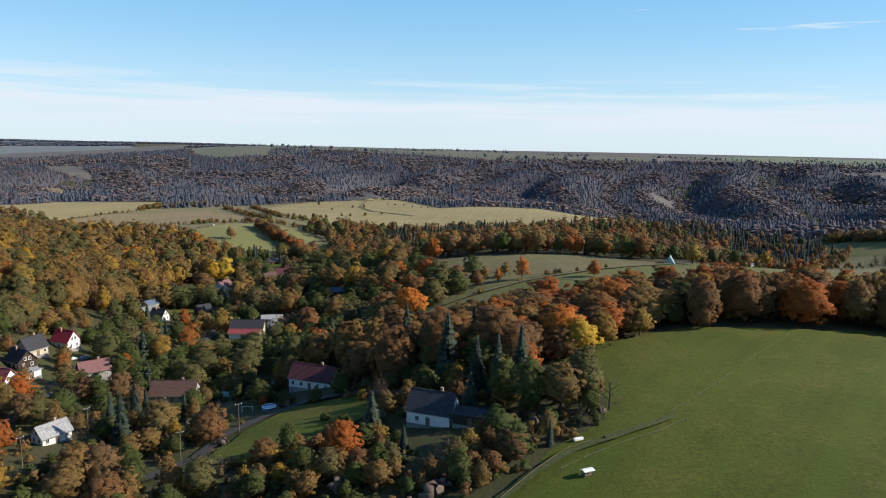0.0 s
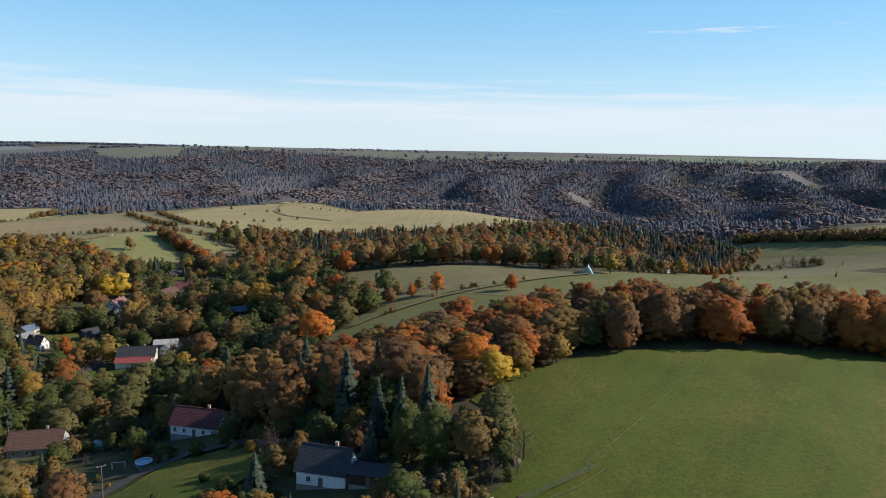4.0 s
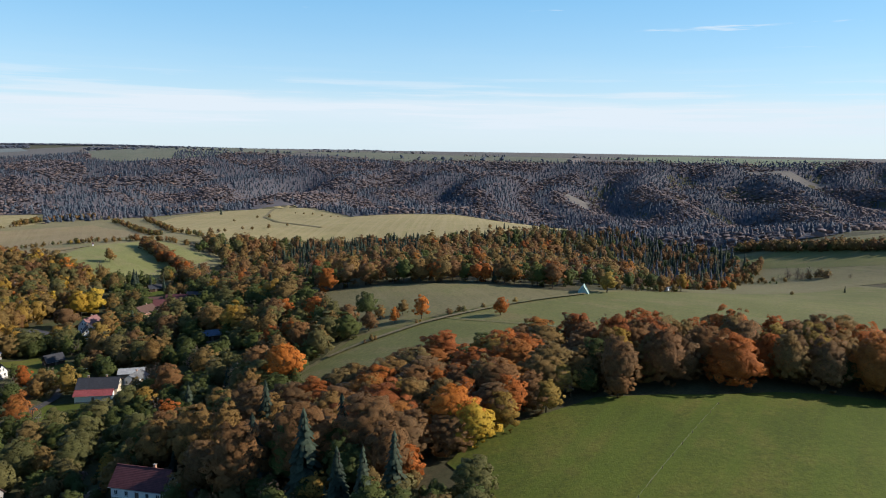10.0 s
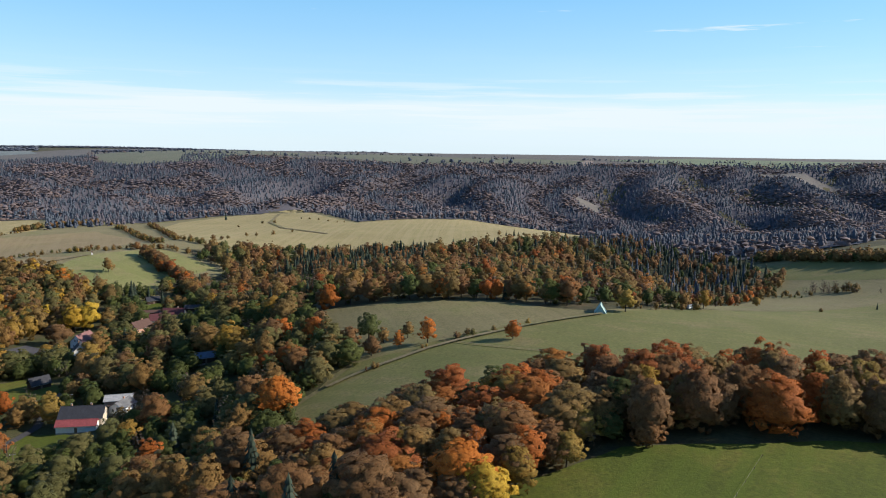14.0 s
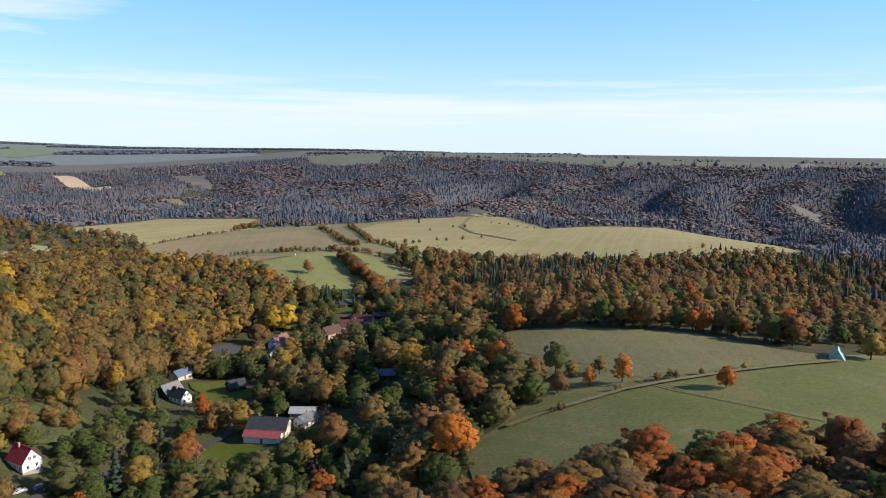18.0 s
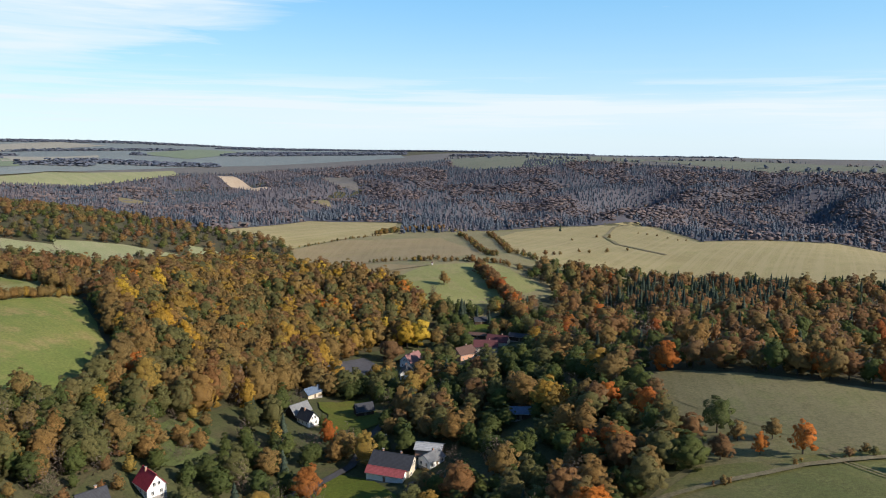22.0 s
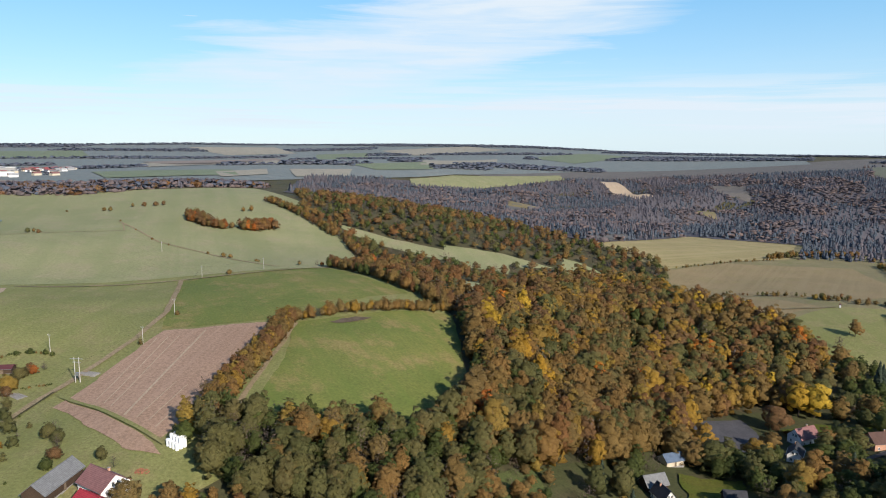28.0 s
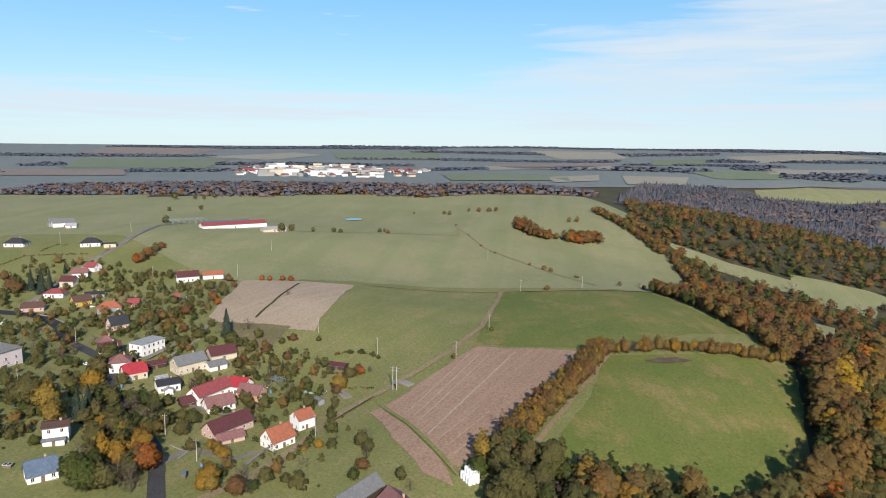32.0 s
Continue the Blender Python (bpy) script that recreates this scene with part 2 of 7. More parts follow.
ASPHALT = plain("worn_asphalt", (0.068, 0.066, 0.068), 0.85, 0, 0.3, 1.5)
DARK_ASPHALT = plain("new_asphalt", (0.036, 0.036, 0.044), 0.75, 0, 0.2, 1.5)
GRAVEL = plain("gravel", (0.240, 0.220, 0.188), 0.95, 0, 0.35, 2.0)

FOLIAGE = {
    "orange": leaves("orange_beech_leaves", [(0.242, 0.07, 0.016), (0.297, 0.093, 0.018), (0.194, 0.059, 0.018), (0.242, 0.102, 0.023)]),
    "rust": leaves("rust_brown_leaves", [(0.138, 0.069, 0.029), (0.115, 0.068, 0.031), (0.158, 0.078, 0.029), (0.128, 0.079, 0.036)]),
    "gold": leaves("golden_leaves", [(0.256, 0.155, 0.025), (0.221, 0.13, 0.024), (0.18, 0.118, 0.029), (0.225, 0.155, 0.033)]),
    "amber": leaves("bright_amber_leaves", [(0.317, 0.190, 0.022), (0.352, 0.237, 0.028), (0.299, 0.162, 0.020)]),
    "scarlet": leaves("bright_orange_leaves", [(0.36, 0.115, 0.020), (0.39, 0.135, 0.022), (0.33, 0.098, 0.020)]),
    "olive": leaves("olive_leaves", [(0.153, 0.099, 0.032), (0.128, 0.087, 0.032), (0.176, 0.101, 0.032), (0.132, 0.097, 0.036)]),
    "sage": leaves("grey_green_leaves", [(0.083, 0.081, 0.028), (0.098, 0.089, 0.032), (0.072, 0.075, 0.026), (0.105, 0.086, 0.033)]),
    "green": leaves("green_leaves", [(0.046, 0.057, 0.016), (0.055, 0.067, 0.019), (0.066, 0.078, 0.02), (0.048, 0.066, 0.02)]),
    "bare": leaves("bare_twigs", [(0.136, 0.104, 0.081), (0.116, 0.092, 0.077), (0.149, 0.111, 0.084)], 0.2, 0.05, 0),
    "spruce": leaves("spruce_needles", [(0.024, 0.036, 0.026), (0.032, 0.046, 0.032), (0.040, 0.053, 0.035)], 0.25, 0.05, 0),
    # far hillside species: natural tones with blue-grey aerial haze mixed into the colour
    "grey_spruce": leaves("hazed_dead_spruce_twigs", [(0.101, 0.092, 0.105), (0.087, 0.082, 0.097), (0.111, 0.1, 0.109)], 0.08, 0.03, 0),
    "hazed_spruce": leaves("hazed_spruce_needles", [(0.063, 0.078, 0.1), (0.072, 0.085, 0.107), (0.057, 0.072, 0.092)], 0.08, 0.05, 0),
    "russet": leaves("hazed_russet_leaves", [(0.13, 0.102, 0.1), (0.114, 0.097, 0.105), (0.146, 0.107, 0.095)], 0.10, 0.1, 0),
    # leaf colour of the farthest woods is tinted blue to stand for haze
    "distant": leaves("haze_tinted_wood_leaves", [(0.072, 0.086, 0.118), (0.082, 0.088, 0.112), (0.068, 0.084, 0.116), (0.090, 0.090, 0.108)], 0.10, 0.05, 0),
}
BARK = plain("bark", (0.080, 0.064, 0.050), 0.95, 0, 0.4, 6.0)
SPECIES = list(FOLIAGE)

# ---- lie of the land: hills and hollows as (x, y, radius, height) on a plateau ----
FAR_HILLS = (
    (-4480, 1600, 330, 12), (-3900, 2800, 380, 9), (-3450, 3350, 300, 8), (-4700, 500, 420, 7),
    (3000, 1500, 1200, 24), (-3100, -1030, 980, 10), (-2020, 4280, 920, 22), (-2330, 190, 680, 10),
    (-3270, 790, 650, 12), (-1500, 2250, 600, -35), (-2250, 1500, 600, 44), (-1500, 3750, 600, 11),
    (-3000, 1500, 600, -30), (750, 3000, 600, 10), (-1500, -750, 600, 11), (-3000, 3750, 600, -20),
    (1500, 2250, 600, 27), (0, 3000, 600, 23), (-1800, 840, 560, 33), (-780, 2360, 470, 48),
    (-2260, 720, 460, -29), (-600, 1510, 450, -31), (740, 1350, 440, -47), (610, 2130, 420, 22),
)
HILLS = (
    (1140, 1570, 380, -40), (-1010, 1720, 370, -48), (-1320, 1350, 350, -43), (570, 1700, 340, -35),
    (-780, 210, 330, 37), (-1100, 1400, 330, 13), (-50, 1740, 320, -40), (640, 940, 320, 2),
    (-160, 760, 290, 4), (310, 1150, 220, 8), (-770, 950, 220, -16), (420, 1110, 220, -40),
    (-550, 1010, 200, -5), (-260, 1050, 190, -7), (-860, 560, 180, 8), (-90, 960, 170, -14),
    (-350, 880, 160, -11), (-800, 320, 150, -7), (-800, 210, 150, -16),
)
KNOLLS = (
    (-500, 580, 130, 17), (-680, -40, 130, -3), (-400, 650, 130, -42), (290, 590, 120, -47),
    (0, 730, 120, -20), (370, 550, 120, 41), (-520, 450, 110, -32), (-200, 650, 110, 14),
    (90, 410, 100, 2), (-100, 630, 100, -28), (300, 480, 100, -15), (-570, 10, 100, 9),
    (-460, 300, 90, -7), (-450, 390, 90, 14), (-230, 540, 90, -19), (-160, 490, 80, -21),
)
HOLLOWS = (
    (-450, 30, 80, -16), (-460, 190, 80, -17), (-110, 300, 70, -26), (-60, 80, 70, -10),
    (70, 120, 70, 2), (-220, 290, 70, -2), (-120, 200, 70, -23), (-170, 400, 70, -20),
    (100, 210, 70, 3), (-290, 130, 70, -21), (-190, 220, 70, 13), (-350, 40, 70, -2),
    (0, 300, 70, -2), (-420, 150, 70, 18), (-280, 80, 70, 13), (-40, 360, 70, -5),
)


def smooth(a):
    a = np.clip(a, 0, 1)
    return a * a * (3 - 2 * a)


def height(x, y):
    """Height of the ground in metres; takes numbers or arrays."""
    x, y = np.asarray(x, float), np.asarray(y, float)
    r, side = np.hypot(x + 60, y - 120), np.degrees(np.arctan2(-(x + 60), y - 120))
    z = 40 + 72 * np.clip((r - 2300) / 2400, 0, 1) ** 1.5 * smooth((side - 24) / 22) * smooth((150 - side) / 30)
    for a, b, s, v in (*FAR_HILLS, *HILLS, *KNOLLS, *HOLLOWS):
        z = z + v * np.exp(-((x - a) ** 2 + (y - b) ** 2) / (2 * s * s))
    # gullies and spurs on the far hillside
    gully = np.sin(x / 62 + 1.4 * np.sin(y / 170) + 0.9 * np.sin(x / 149)) + 0.7 * np.sin(x / 33 - y / 95 + 2 * np.sin(y / 130))
    return z - 17.0 * (0.9 + gully) * smooth((y - 1150) / 250) * smooth((2150 - y) / 300) * smooth((x + 1600) / 300)


def mesh_of(name, verts, faces, materials=(), index=None, smooth_shade=False):
    me = bpy.data.meshes.new(name)
    me.from_pydata(verts, [], faces)
    for m in materials:
        me.materials.append(m)
    if index is not None:
        me.polygons.foreach_set("material_index", index)
    if smooth_shade:
        me.polygons.foreach_set("use_smooth", [True] * len(me.polygons))
    me.update()
    return me


def graded(lo, hi, a, b, step, grow=1.12):
    """Grid lines: even between a and b, wider and wider beyond."""
    mid = list(np.arange(a, b + 0.1, step))
    out, s, p = [], step, b
    while p < hi:
        s = min(s * grow, 42)
        p += s
        out.append(p)
    left, s, p = [], step, a
    while p > lo:
        s = min(s * grow, 42)
        p -= s
        left.append(p)
    return np.array(left[::-1] + mid + out)


def build_ground():
    xs, ys = graded(-5000, 4000, -760, 420, 7), graded(-2500, 5000, -60, 900, 7)
    gx, gy = np.meshgrid(xs, ys)
    v = np.stack([gx, gy, height(gx, gy)], -1).reshape(-1, 3)
    w = len(xs)
    i = (np.arange(len(ys) - 1)[:, None] * w + np.arange(w - 1)[None]).ravel()
    f = np.stack([i, i + 1, i + w + 1, i + w], 1)
    me = mesh_of("ground", v.tolist(), f.tolist(), [ROUGH_GRASS], smooth_shade=True)
    return tagged(new("ground", me), "rolling rough grassland and woodland floor in autumn", "ground", kind="structure")


build_ground()


def inside(poly, x, y):
    """Which of the points lie in the polygon."""
    x, y = np.asarray(x, float), np.asarray(y, float)
    hit = np.zeros(x.shape, bool)
    for (ax, ay), (bx, by) in zip(poly, poly[1:] + poly[:1]):
        if ay != by:
            hit ^= ((ay > y) != (by > y)) & (x < (bx - ax) * (y - ay) / (by - ay) + ax)
    return hit


def clip_cell(poly, x0, x1, y0, y1):
    for axis, lim, keep_less in ((0, x0, False), (0, x1, True), (1, y0, False), (1, y1, True)):
        out = []
        for p, q in zip(poly, poly[1:] + poly[:1]):
            ip, iq = (p[axis] <= lim) == keep_less or p[axis] == lim, (q[axis] <= lim) == keep_less or q[axis] == lim
            if ip:
                out.append(p)
            if ip != iq:
                k = (lim - p[axis]) / (q[axis] - p[axis])
                out.append((p[0] + k * (q[0] - p[0]), p[1] + k * (q[1] - p[1])))
        poly = out
        if len(poly) < 3:
            return []
    return poly


def ragged(poly, amount=1.5, step=6.0):
    """Uneven outline: the sides split into short pieces and moved a little."""
    out = []
    for (ax, ay), (bx, by) in zip(poly, poly[1:] + poly[:1]):
        n = max(1, int(math.hypot(bx - ax, by - ay) / step))
        for k in range(n):
            x, y = ax + (bx - ax) * k / n, ay + (by - ay) * k / n
            j = noise.noise_vector((x * 0.06, y * 0.06, 3.0)) + 0.5 * noise.noise_vector((x * 0.3, y * 0.3, 7.0))
            out.append((x + j.x * amount, y + j.y * amount))
    return out


FIELDS = []
LIFT = 0.10


def draped(name, poly, material, label, step=8.0, lift=None, amount=1.5, category="field", keep=True):
    """A field or road laid on the ground, following its slopes."""
    global LIFT
    LIFT += 0.012
    lift = LIFT if lift is None else lift
    if keep:
        FIELDS.append(poly)
    poly = ragged(poly, amount, max(3.0, step * 0.7))
    px, py = zip(*poly)
    verts, faces, seen = [], [], {}
    for a in np.arange(math.floor(min(px) / step) * step, max(px), step):
        strip = clip_cell(poly, a, a + step, -1e5, 1e5)
        if not strip:
            continue
        sy = [p[1] for p in strip]
        for b in np.arange(math.floor(min(sy) / step) * step, max(sy), step):
            cell = clip_cell(strip, -1e5, 1e5, b, b + step)
            face = []
            for p in cell:
                key = (round(p[0], 2), round(p[1], 2))
                if key not in seen:
                    seen[key] = len(verts)
                    verts.append(key)
                if not face or face[-1] != seen[key]:
                    face.append(seen[key])
            if len(set(face)) == len(face) >= 3:
                faces.append(face)
    v = np.array(verts)
    z = height(v[:, 0], v[:, 1]) + lift
    me = mesh_of(name, np.column_stack([v, z]).tolist(), faces, [material], smooth_shade=True)
    return tagged(new(name, me), label, category, kind="structure")


def strip(points, width):
    """The outline of a road or path of that width along the points."""
    pts = [Vector(p) for p in points]
    left, right = [], []
    for i, p in enumerate(pts):
        d = (pts[min(i + 1, len(pts) - 1)] - pts[max(i - 1, 0)]).normalized()
        n = Vector((-d.y, d.x)) * width / 2
        left.append(tuple(p + n))
        right.append(tuple(p - n))
    return left + right[::-1]


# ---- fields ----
draped("field_forest_floor", [(-900, 560), (-1500, 900), (-1560, 1150), (-1580, 1900), (-1400, 2250), (-800, 2380), (-300, 2330), (300, 2200), (980, 2150), (1600, 2050), (1750, 1850), (1250, 1300), (700, 800), (420, 600), (330, 640), (260, 860), (340, 980), (335, 1190), (160, 1200), (-5, 1050), (-110, 1330), (-190, 1190), (-300, 1060), (-450, 1110), (-593, 1060), (-557, 800), (-700, 720)], FOREST_FLOOR, "mauve-grey forest floor of the far hillside, tinted like the hazed trees", 20, 0.7, keep=False)
draped("field_right_margins", [(150, 396), (215, 432), (285, 505), (318, 550), (330, 612), (450, 562), (470, 440), (420, 395), (306, 424)], TUSSOCKS, "dry tussocky grass round the bushes", 10, keep=False)
draped("field_pasture_margins", [(-14, 268), (-14, 292), (4, 322), (-4, 378), (-26, 412), (116, 372), (200, 402), (310, 426), (330, 330), (250, 275), (77, 290)], TUSSOCKS, "dry grass between the pastures", 9, keep=False)
draped("field_valley_floor", [(-190, 600), (-165, 545), (-192, 480), (-185, 400), (-178, 322), (-182, 300), (-160, 250), (-175, 200), (-150, 140), (-100, 90), (-20, 95), (12, 117), (40, 142), (40, 160), (20, 182), (-26, 238), (-8, 268), (-10, 290), (8, 322), (0, 375), (-40, 425), (-60, 520), (-90, 600), (-130, 640)], VALLEY_GRASS, "dark grass of the valley floor, shade put into its colour", 9, keep=False)
draped("field_margins_north", [(-557, 795), (-600, 1060), (-450, 1110), (-300, 1060), (-180, 1200), (-110, 1335), (-5, 1055), (160, 1200), (335, 1190), (335, 980), (215, 800), (78, 760), (-137, 764), (-184, 750), (-240, 700), (-300, 712), (-370, 680), (-440, 780)], DRY_PASTURE, "dry grass margins between the upper fields", 14, keep=False)
draped("field_plateau", [(-500, -60), (-540, 60), (-690, 22), (-1010, -50), (-1090, -60), (-1240, -320), (-700, -340), (-480, -120)], HILL_PASTURE, "wide grassland beyond the village", 16, keep=False)
draped("field_margins", [(-200, 165), (-192, 190), (-200, 214), (-218, 226), (-229, 240), (-228, 290), (-232, 322), (-306, 382), (-345, 392), (-452, 392), (-476, 440), (-486, 190), (-474, 110), (-380, 100), (-330, 170)], PASTURE, "grass margins between fields", 10, keep=False)
draped("field_meadow", [(12, 117), (22, 132), (36, 144), (40, 157), (33, 185), (41, 198), (54, 204), (76, 213), (114, 212), (138, 211), (210, 190), (330, 150), (300, 20), (60, -40), (5, 60)], MEADOW,
       "bright green meadow crossed by a trodden path", 8)
draped("field_upper_pasture", [(-22, 409), (5, 411), (40, 404), (75, 396), (114, 366), (93, 351), (47, 333), (25, 355), (-3, 380)], TUSSOCKS, "dry grazed pasture in front of a line of trees", 7)
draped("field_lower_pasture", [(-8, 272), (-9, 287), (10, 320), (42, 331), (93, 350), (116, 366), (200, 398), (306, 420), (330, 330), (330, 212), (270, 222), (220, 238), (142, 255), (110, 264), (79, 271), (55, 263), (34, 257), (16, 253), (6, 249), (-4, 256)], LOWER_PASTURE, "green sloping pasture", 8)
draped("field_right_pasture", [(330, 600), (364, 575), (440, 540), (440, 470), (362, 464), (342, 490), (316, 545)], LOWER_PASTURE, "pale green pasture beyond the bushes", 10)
draped("field_rough_strip", [(150, 400), (215, 430), (285, 500), (310, 470), (345, 462), (420, 450), (400, 400), (306, 424), (200, 400)], TUSSOCKS, "rough pasture with bushes", 9)
draped("field_hay", [(-196, 832), (-137, 770), (-53, 785), (78, 765), (212, 805), (330, 980), (330, 1180), (161, 1190), (-7, 1040), (-90, 1220), (-112, 1326), (-141, 1314), (-180, 1180), (-254, 1070), (-262, 990)], HAY, "wide mown hay field, pale and striped", 16)
draped("field_west", [(-557, 795), (-593, 1060), (-455, 1100), (-400, 966), (-429, 876), (-439, 785), (-500, 814)], HAY, "pale mown field on a gentle slope", 14)
draped("field_stubble", [(-434, 777), (-424, 869), (-328, 963), (-217, 815), (-240, 740), (-303, 718), (-365, 685)], TAN, "dry tan stubble field", 12)
draped("field_meadow_margin", [(-300, 645), (-262, 604), (-190, 578), (-140, 590), (-108, 690), (-180, 762), (-262, 748)], DRY_PASTURE, "dry grass round a sloping meadow", 9, keep=False)
draped("field_dry_corner", [(-370, 672), (-303, 712), (-246, 700), (-252, 664), (-262, 640), (-330, 640)], TAN, "dry tan corner of a field above the valley wood", 9)
draped("field_tree_meadow", [(-246, 634), (-240, 706), (-184, 745), (-122, 690), (-140, 650), (-145, 602), (-194, 600)], PASTURE, "sloping green meadow with a lone tree", 9)
draped("field_hill", [(-1010, -60), (-1010, 240), (-984, 433), (-1000, 560), (-748, 516), (-716, 486), (-630, 488), (-616, 487), (-477, 433), (-449, 380), (-470, 289), (-480, 192), (-470, 120), (-560, 30), (-690, 20)], HILL_PASTURE, "broad grazed hillside pasture", 14)
draped("field_green_far", [(-337, 235), (-458, 282), (-449, 378), (-425, 381), (-344, 381), (-342, 350), (-318, 295)], CROP, "bright green field of young crop", 9)
draped("field_green", [(-312, 290), (-313, 363), (-304, 382), (-222, 328), (-211, 300), (-211, 268), (-224, 236), (-237, 240), (-268, 265)], CROP, "green field of young crop with worn patches", 8)
draped("field_brown", [(-280, 186), (-334, 235), (-319, 280), (-279, 253), (-240, 219), (-227, 203)], SOIL, "ploughed reddish-brown field with pale furrows", 7)
draped("field_brown_wedge", [(-276, 180), (-280, 185), (-226, 201), (-217, 201), (-228, 192)], SOIL, "narrow wedge of ploughed brown soil", 5)
draped("field_grass_west", [(-337, 233), (-456, 280), (-474, 192), (-464, 190), (-366, 163), (-330, 175), (-284, 184)], PASTURE, "mown green grassland beside the ploughed field", 9)
draped("field_sand", [(-394, 108), (-473, 118), (-466, 188), (-365, 161), (-379, 118)], SAND, "pale harrowed field", 8)
draped("field_strip_upper", [(-649, 499), (-578, 528), (-530, 560), (-505, 530), (-560, 505), (-608, 495)], HILL_PASTURE, "narrow pale meadow between hedges", 10)
draped("field_strip_lower", [(-543, 572), (-514, 614), (-470, 640), (-470, 600), (-510, 565)], HILL_PASTURE, "narrow pale meadow in the woods", 10)
for outline in ([(-549, 565), (-529, 595), (-489, 604), (-450, 561), (-474, 542), (-496, 530)],
                [(-401, 470), (-396, 495), (-349, 492), (-312, 451), (-338, 441), (-344, 427)],
                [(-497, 682), (-478, 694), (-439, 686), (-410, 638), (-443, 643), (-459, 641)],
                [(-300, 534), (-275, 541), (-257, 510), (-279, 506)]):
    draped("field_wood_strip", outline, HILL_PASTURE, "narrow pale meadow between belts of trees", 9, amount=3.0)
draped("field_clearing", [(-1180, 1240), (-1291, 1360), (-1228, 1376), (-1120, 1290), (-1080, 1200)], LITTER, "felled forest clearing", 20, 1.7)
draped("field_far_plateau", [(-1585, 1253), (-1677, 1475), (-1658, 1930), (-1567, 1859), (-1520, 1519), (-1444, 1163)], HILL_PASTURE, "pale green field on a far plateau", 30, 2.2)
draped("field_scar", [(-1503, 1951), (-1473, 2000), (-1205, 1892), (-1190, 1844), (-1362, 1887)], SAND, "bare strip of felled forest", 25, 1.9)
draped("field_scar_near", [(-1065, 1753), (-994, 1757), (-862, 1589), (-894, 1561)], LITTER, "felled slope with bare soil", 20, 1.7)
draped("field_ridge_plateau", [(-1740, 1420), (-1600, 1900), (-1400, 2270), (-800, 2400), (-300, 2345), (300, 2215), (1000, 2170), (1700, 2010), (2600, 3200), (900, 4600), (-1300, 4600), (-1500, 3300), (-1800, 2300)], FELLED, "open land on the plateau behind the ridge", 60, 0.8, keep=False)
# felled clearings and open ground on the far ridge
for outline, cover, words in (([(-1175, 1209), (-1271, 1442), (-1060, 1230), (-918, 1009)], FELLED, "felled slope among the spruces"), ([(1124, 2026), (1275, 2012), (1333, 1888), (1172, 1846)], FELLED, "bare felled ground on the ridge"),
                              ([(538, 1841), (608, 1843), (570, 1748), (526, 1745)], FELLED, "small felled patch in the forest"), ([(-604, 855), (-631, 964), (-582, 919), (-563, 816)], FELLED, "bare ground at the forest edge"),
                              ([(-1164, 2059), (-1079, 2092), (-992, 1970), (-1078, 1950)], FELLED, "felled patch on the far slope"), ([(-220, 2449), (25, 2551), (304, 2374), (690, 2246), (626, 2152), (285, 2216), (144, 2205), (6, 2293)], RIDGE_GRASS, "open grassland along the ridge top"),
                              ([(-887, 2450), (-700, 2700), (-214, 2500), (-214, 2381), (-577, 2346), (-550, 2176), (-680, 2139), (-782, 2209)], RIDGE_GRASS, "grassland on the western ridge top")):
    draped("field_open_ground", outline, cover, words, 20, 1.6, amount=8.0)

# ---- trees ----
RNG = np.random.default_rng(7)


def ico(level):
    bm = bmesh.new()
    bmesh.ops.create_icosphere(bm, subdivisions=level, radius=1.0)
    v = np.array([tuple(p.co) for p in bm.verts])
    f = np.array([[p.index for p in t.verts] for t in bm.faces])
    bm.free()
    return v, f


BALL1, BALL2 = ico(1), ico(2)


def cards(centres, normals, size, rng, slim=1.0):
    """Small bent leaf clumps: two triangles each, facing roughly along the normals."""
    n = len(centres)
    d = normals + rng.normal(0, 0.38, (n, 3))
    d /= np.linalg.norm(d, axis=1)[:, None] + 1e-9
    a = np.cross(d, rng.normal(0, 1, (n, 3)))
    a /= np.linalg.norm(a, axis=1)[:, None] + 1e-9
    b = np.cross(d, a)
    s = (size * rng.uniform(0.55, 1.25, n))[:, None]
    a, b = a * s, b * s * slim
    bend = d * s * rng.uniform(-0.35, 0.1, n)[:, None]
    v = np.stack([centres - a * 1.0, centres - b + bend, centres + a, centres + b + bend], 1).reshape(-1, 3)
    k = np.arange(n)[:, None] * 4
    return v, np.concatenate([k + [0, 1, 2], k + [0, 2, 3]], 1).reshape(-1, 3)


def merge(pieces):
    """Joins (vertices, faces, normals) triples."""
    vs, fs, ns, base = [], [], [], 0
    for v, f, n in pieces:
        vs.append(v)
        fs.append(f + base)
        ns.append(n)
        base += len(v)
    return np.concatenate(vs), np.concatenate(fs), np.concatenate(ns)


def unit(d):
    return d / (np.linalg.norm(d, axis=-1, keepdims=True) + 1e-9)


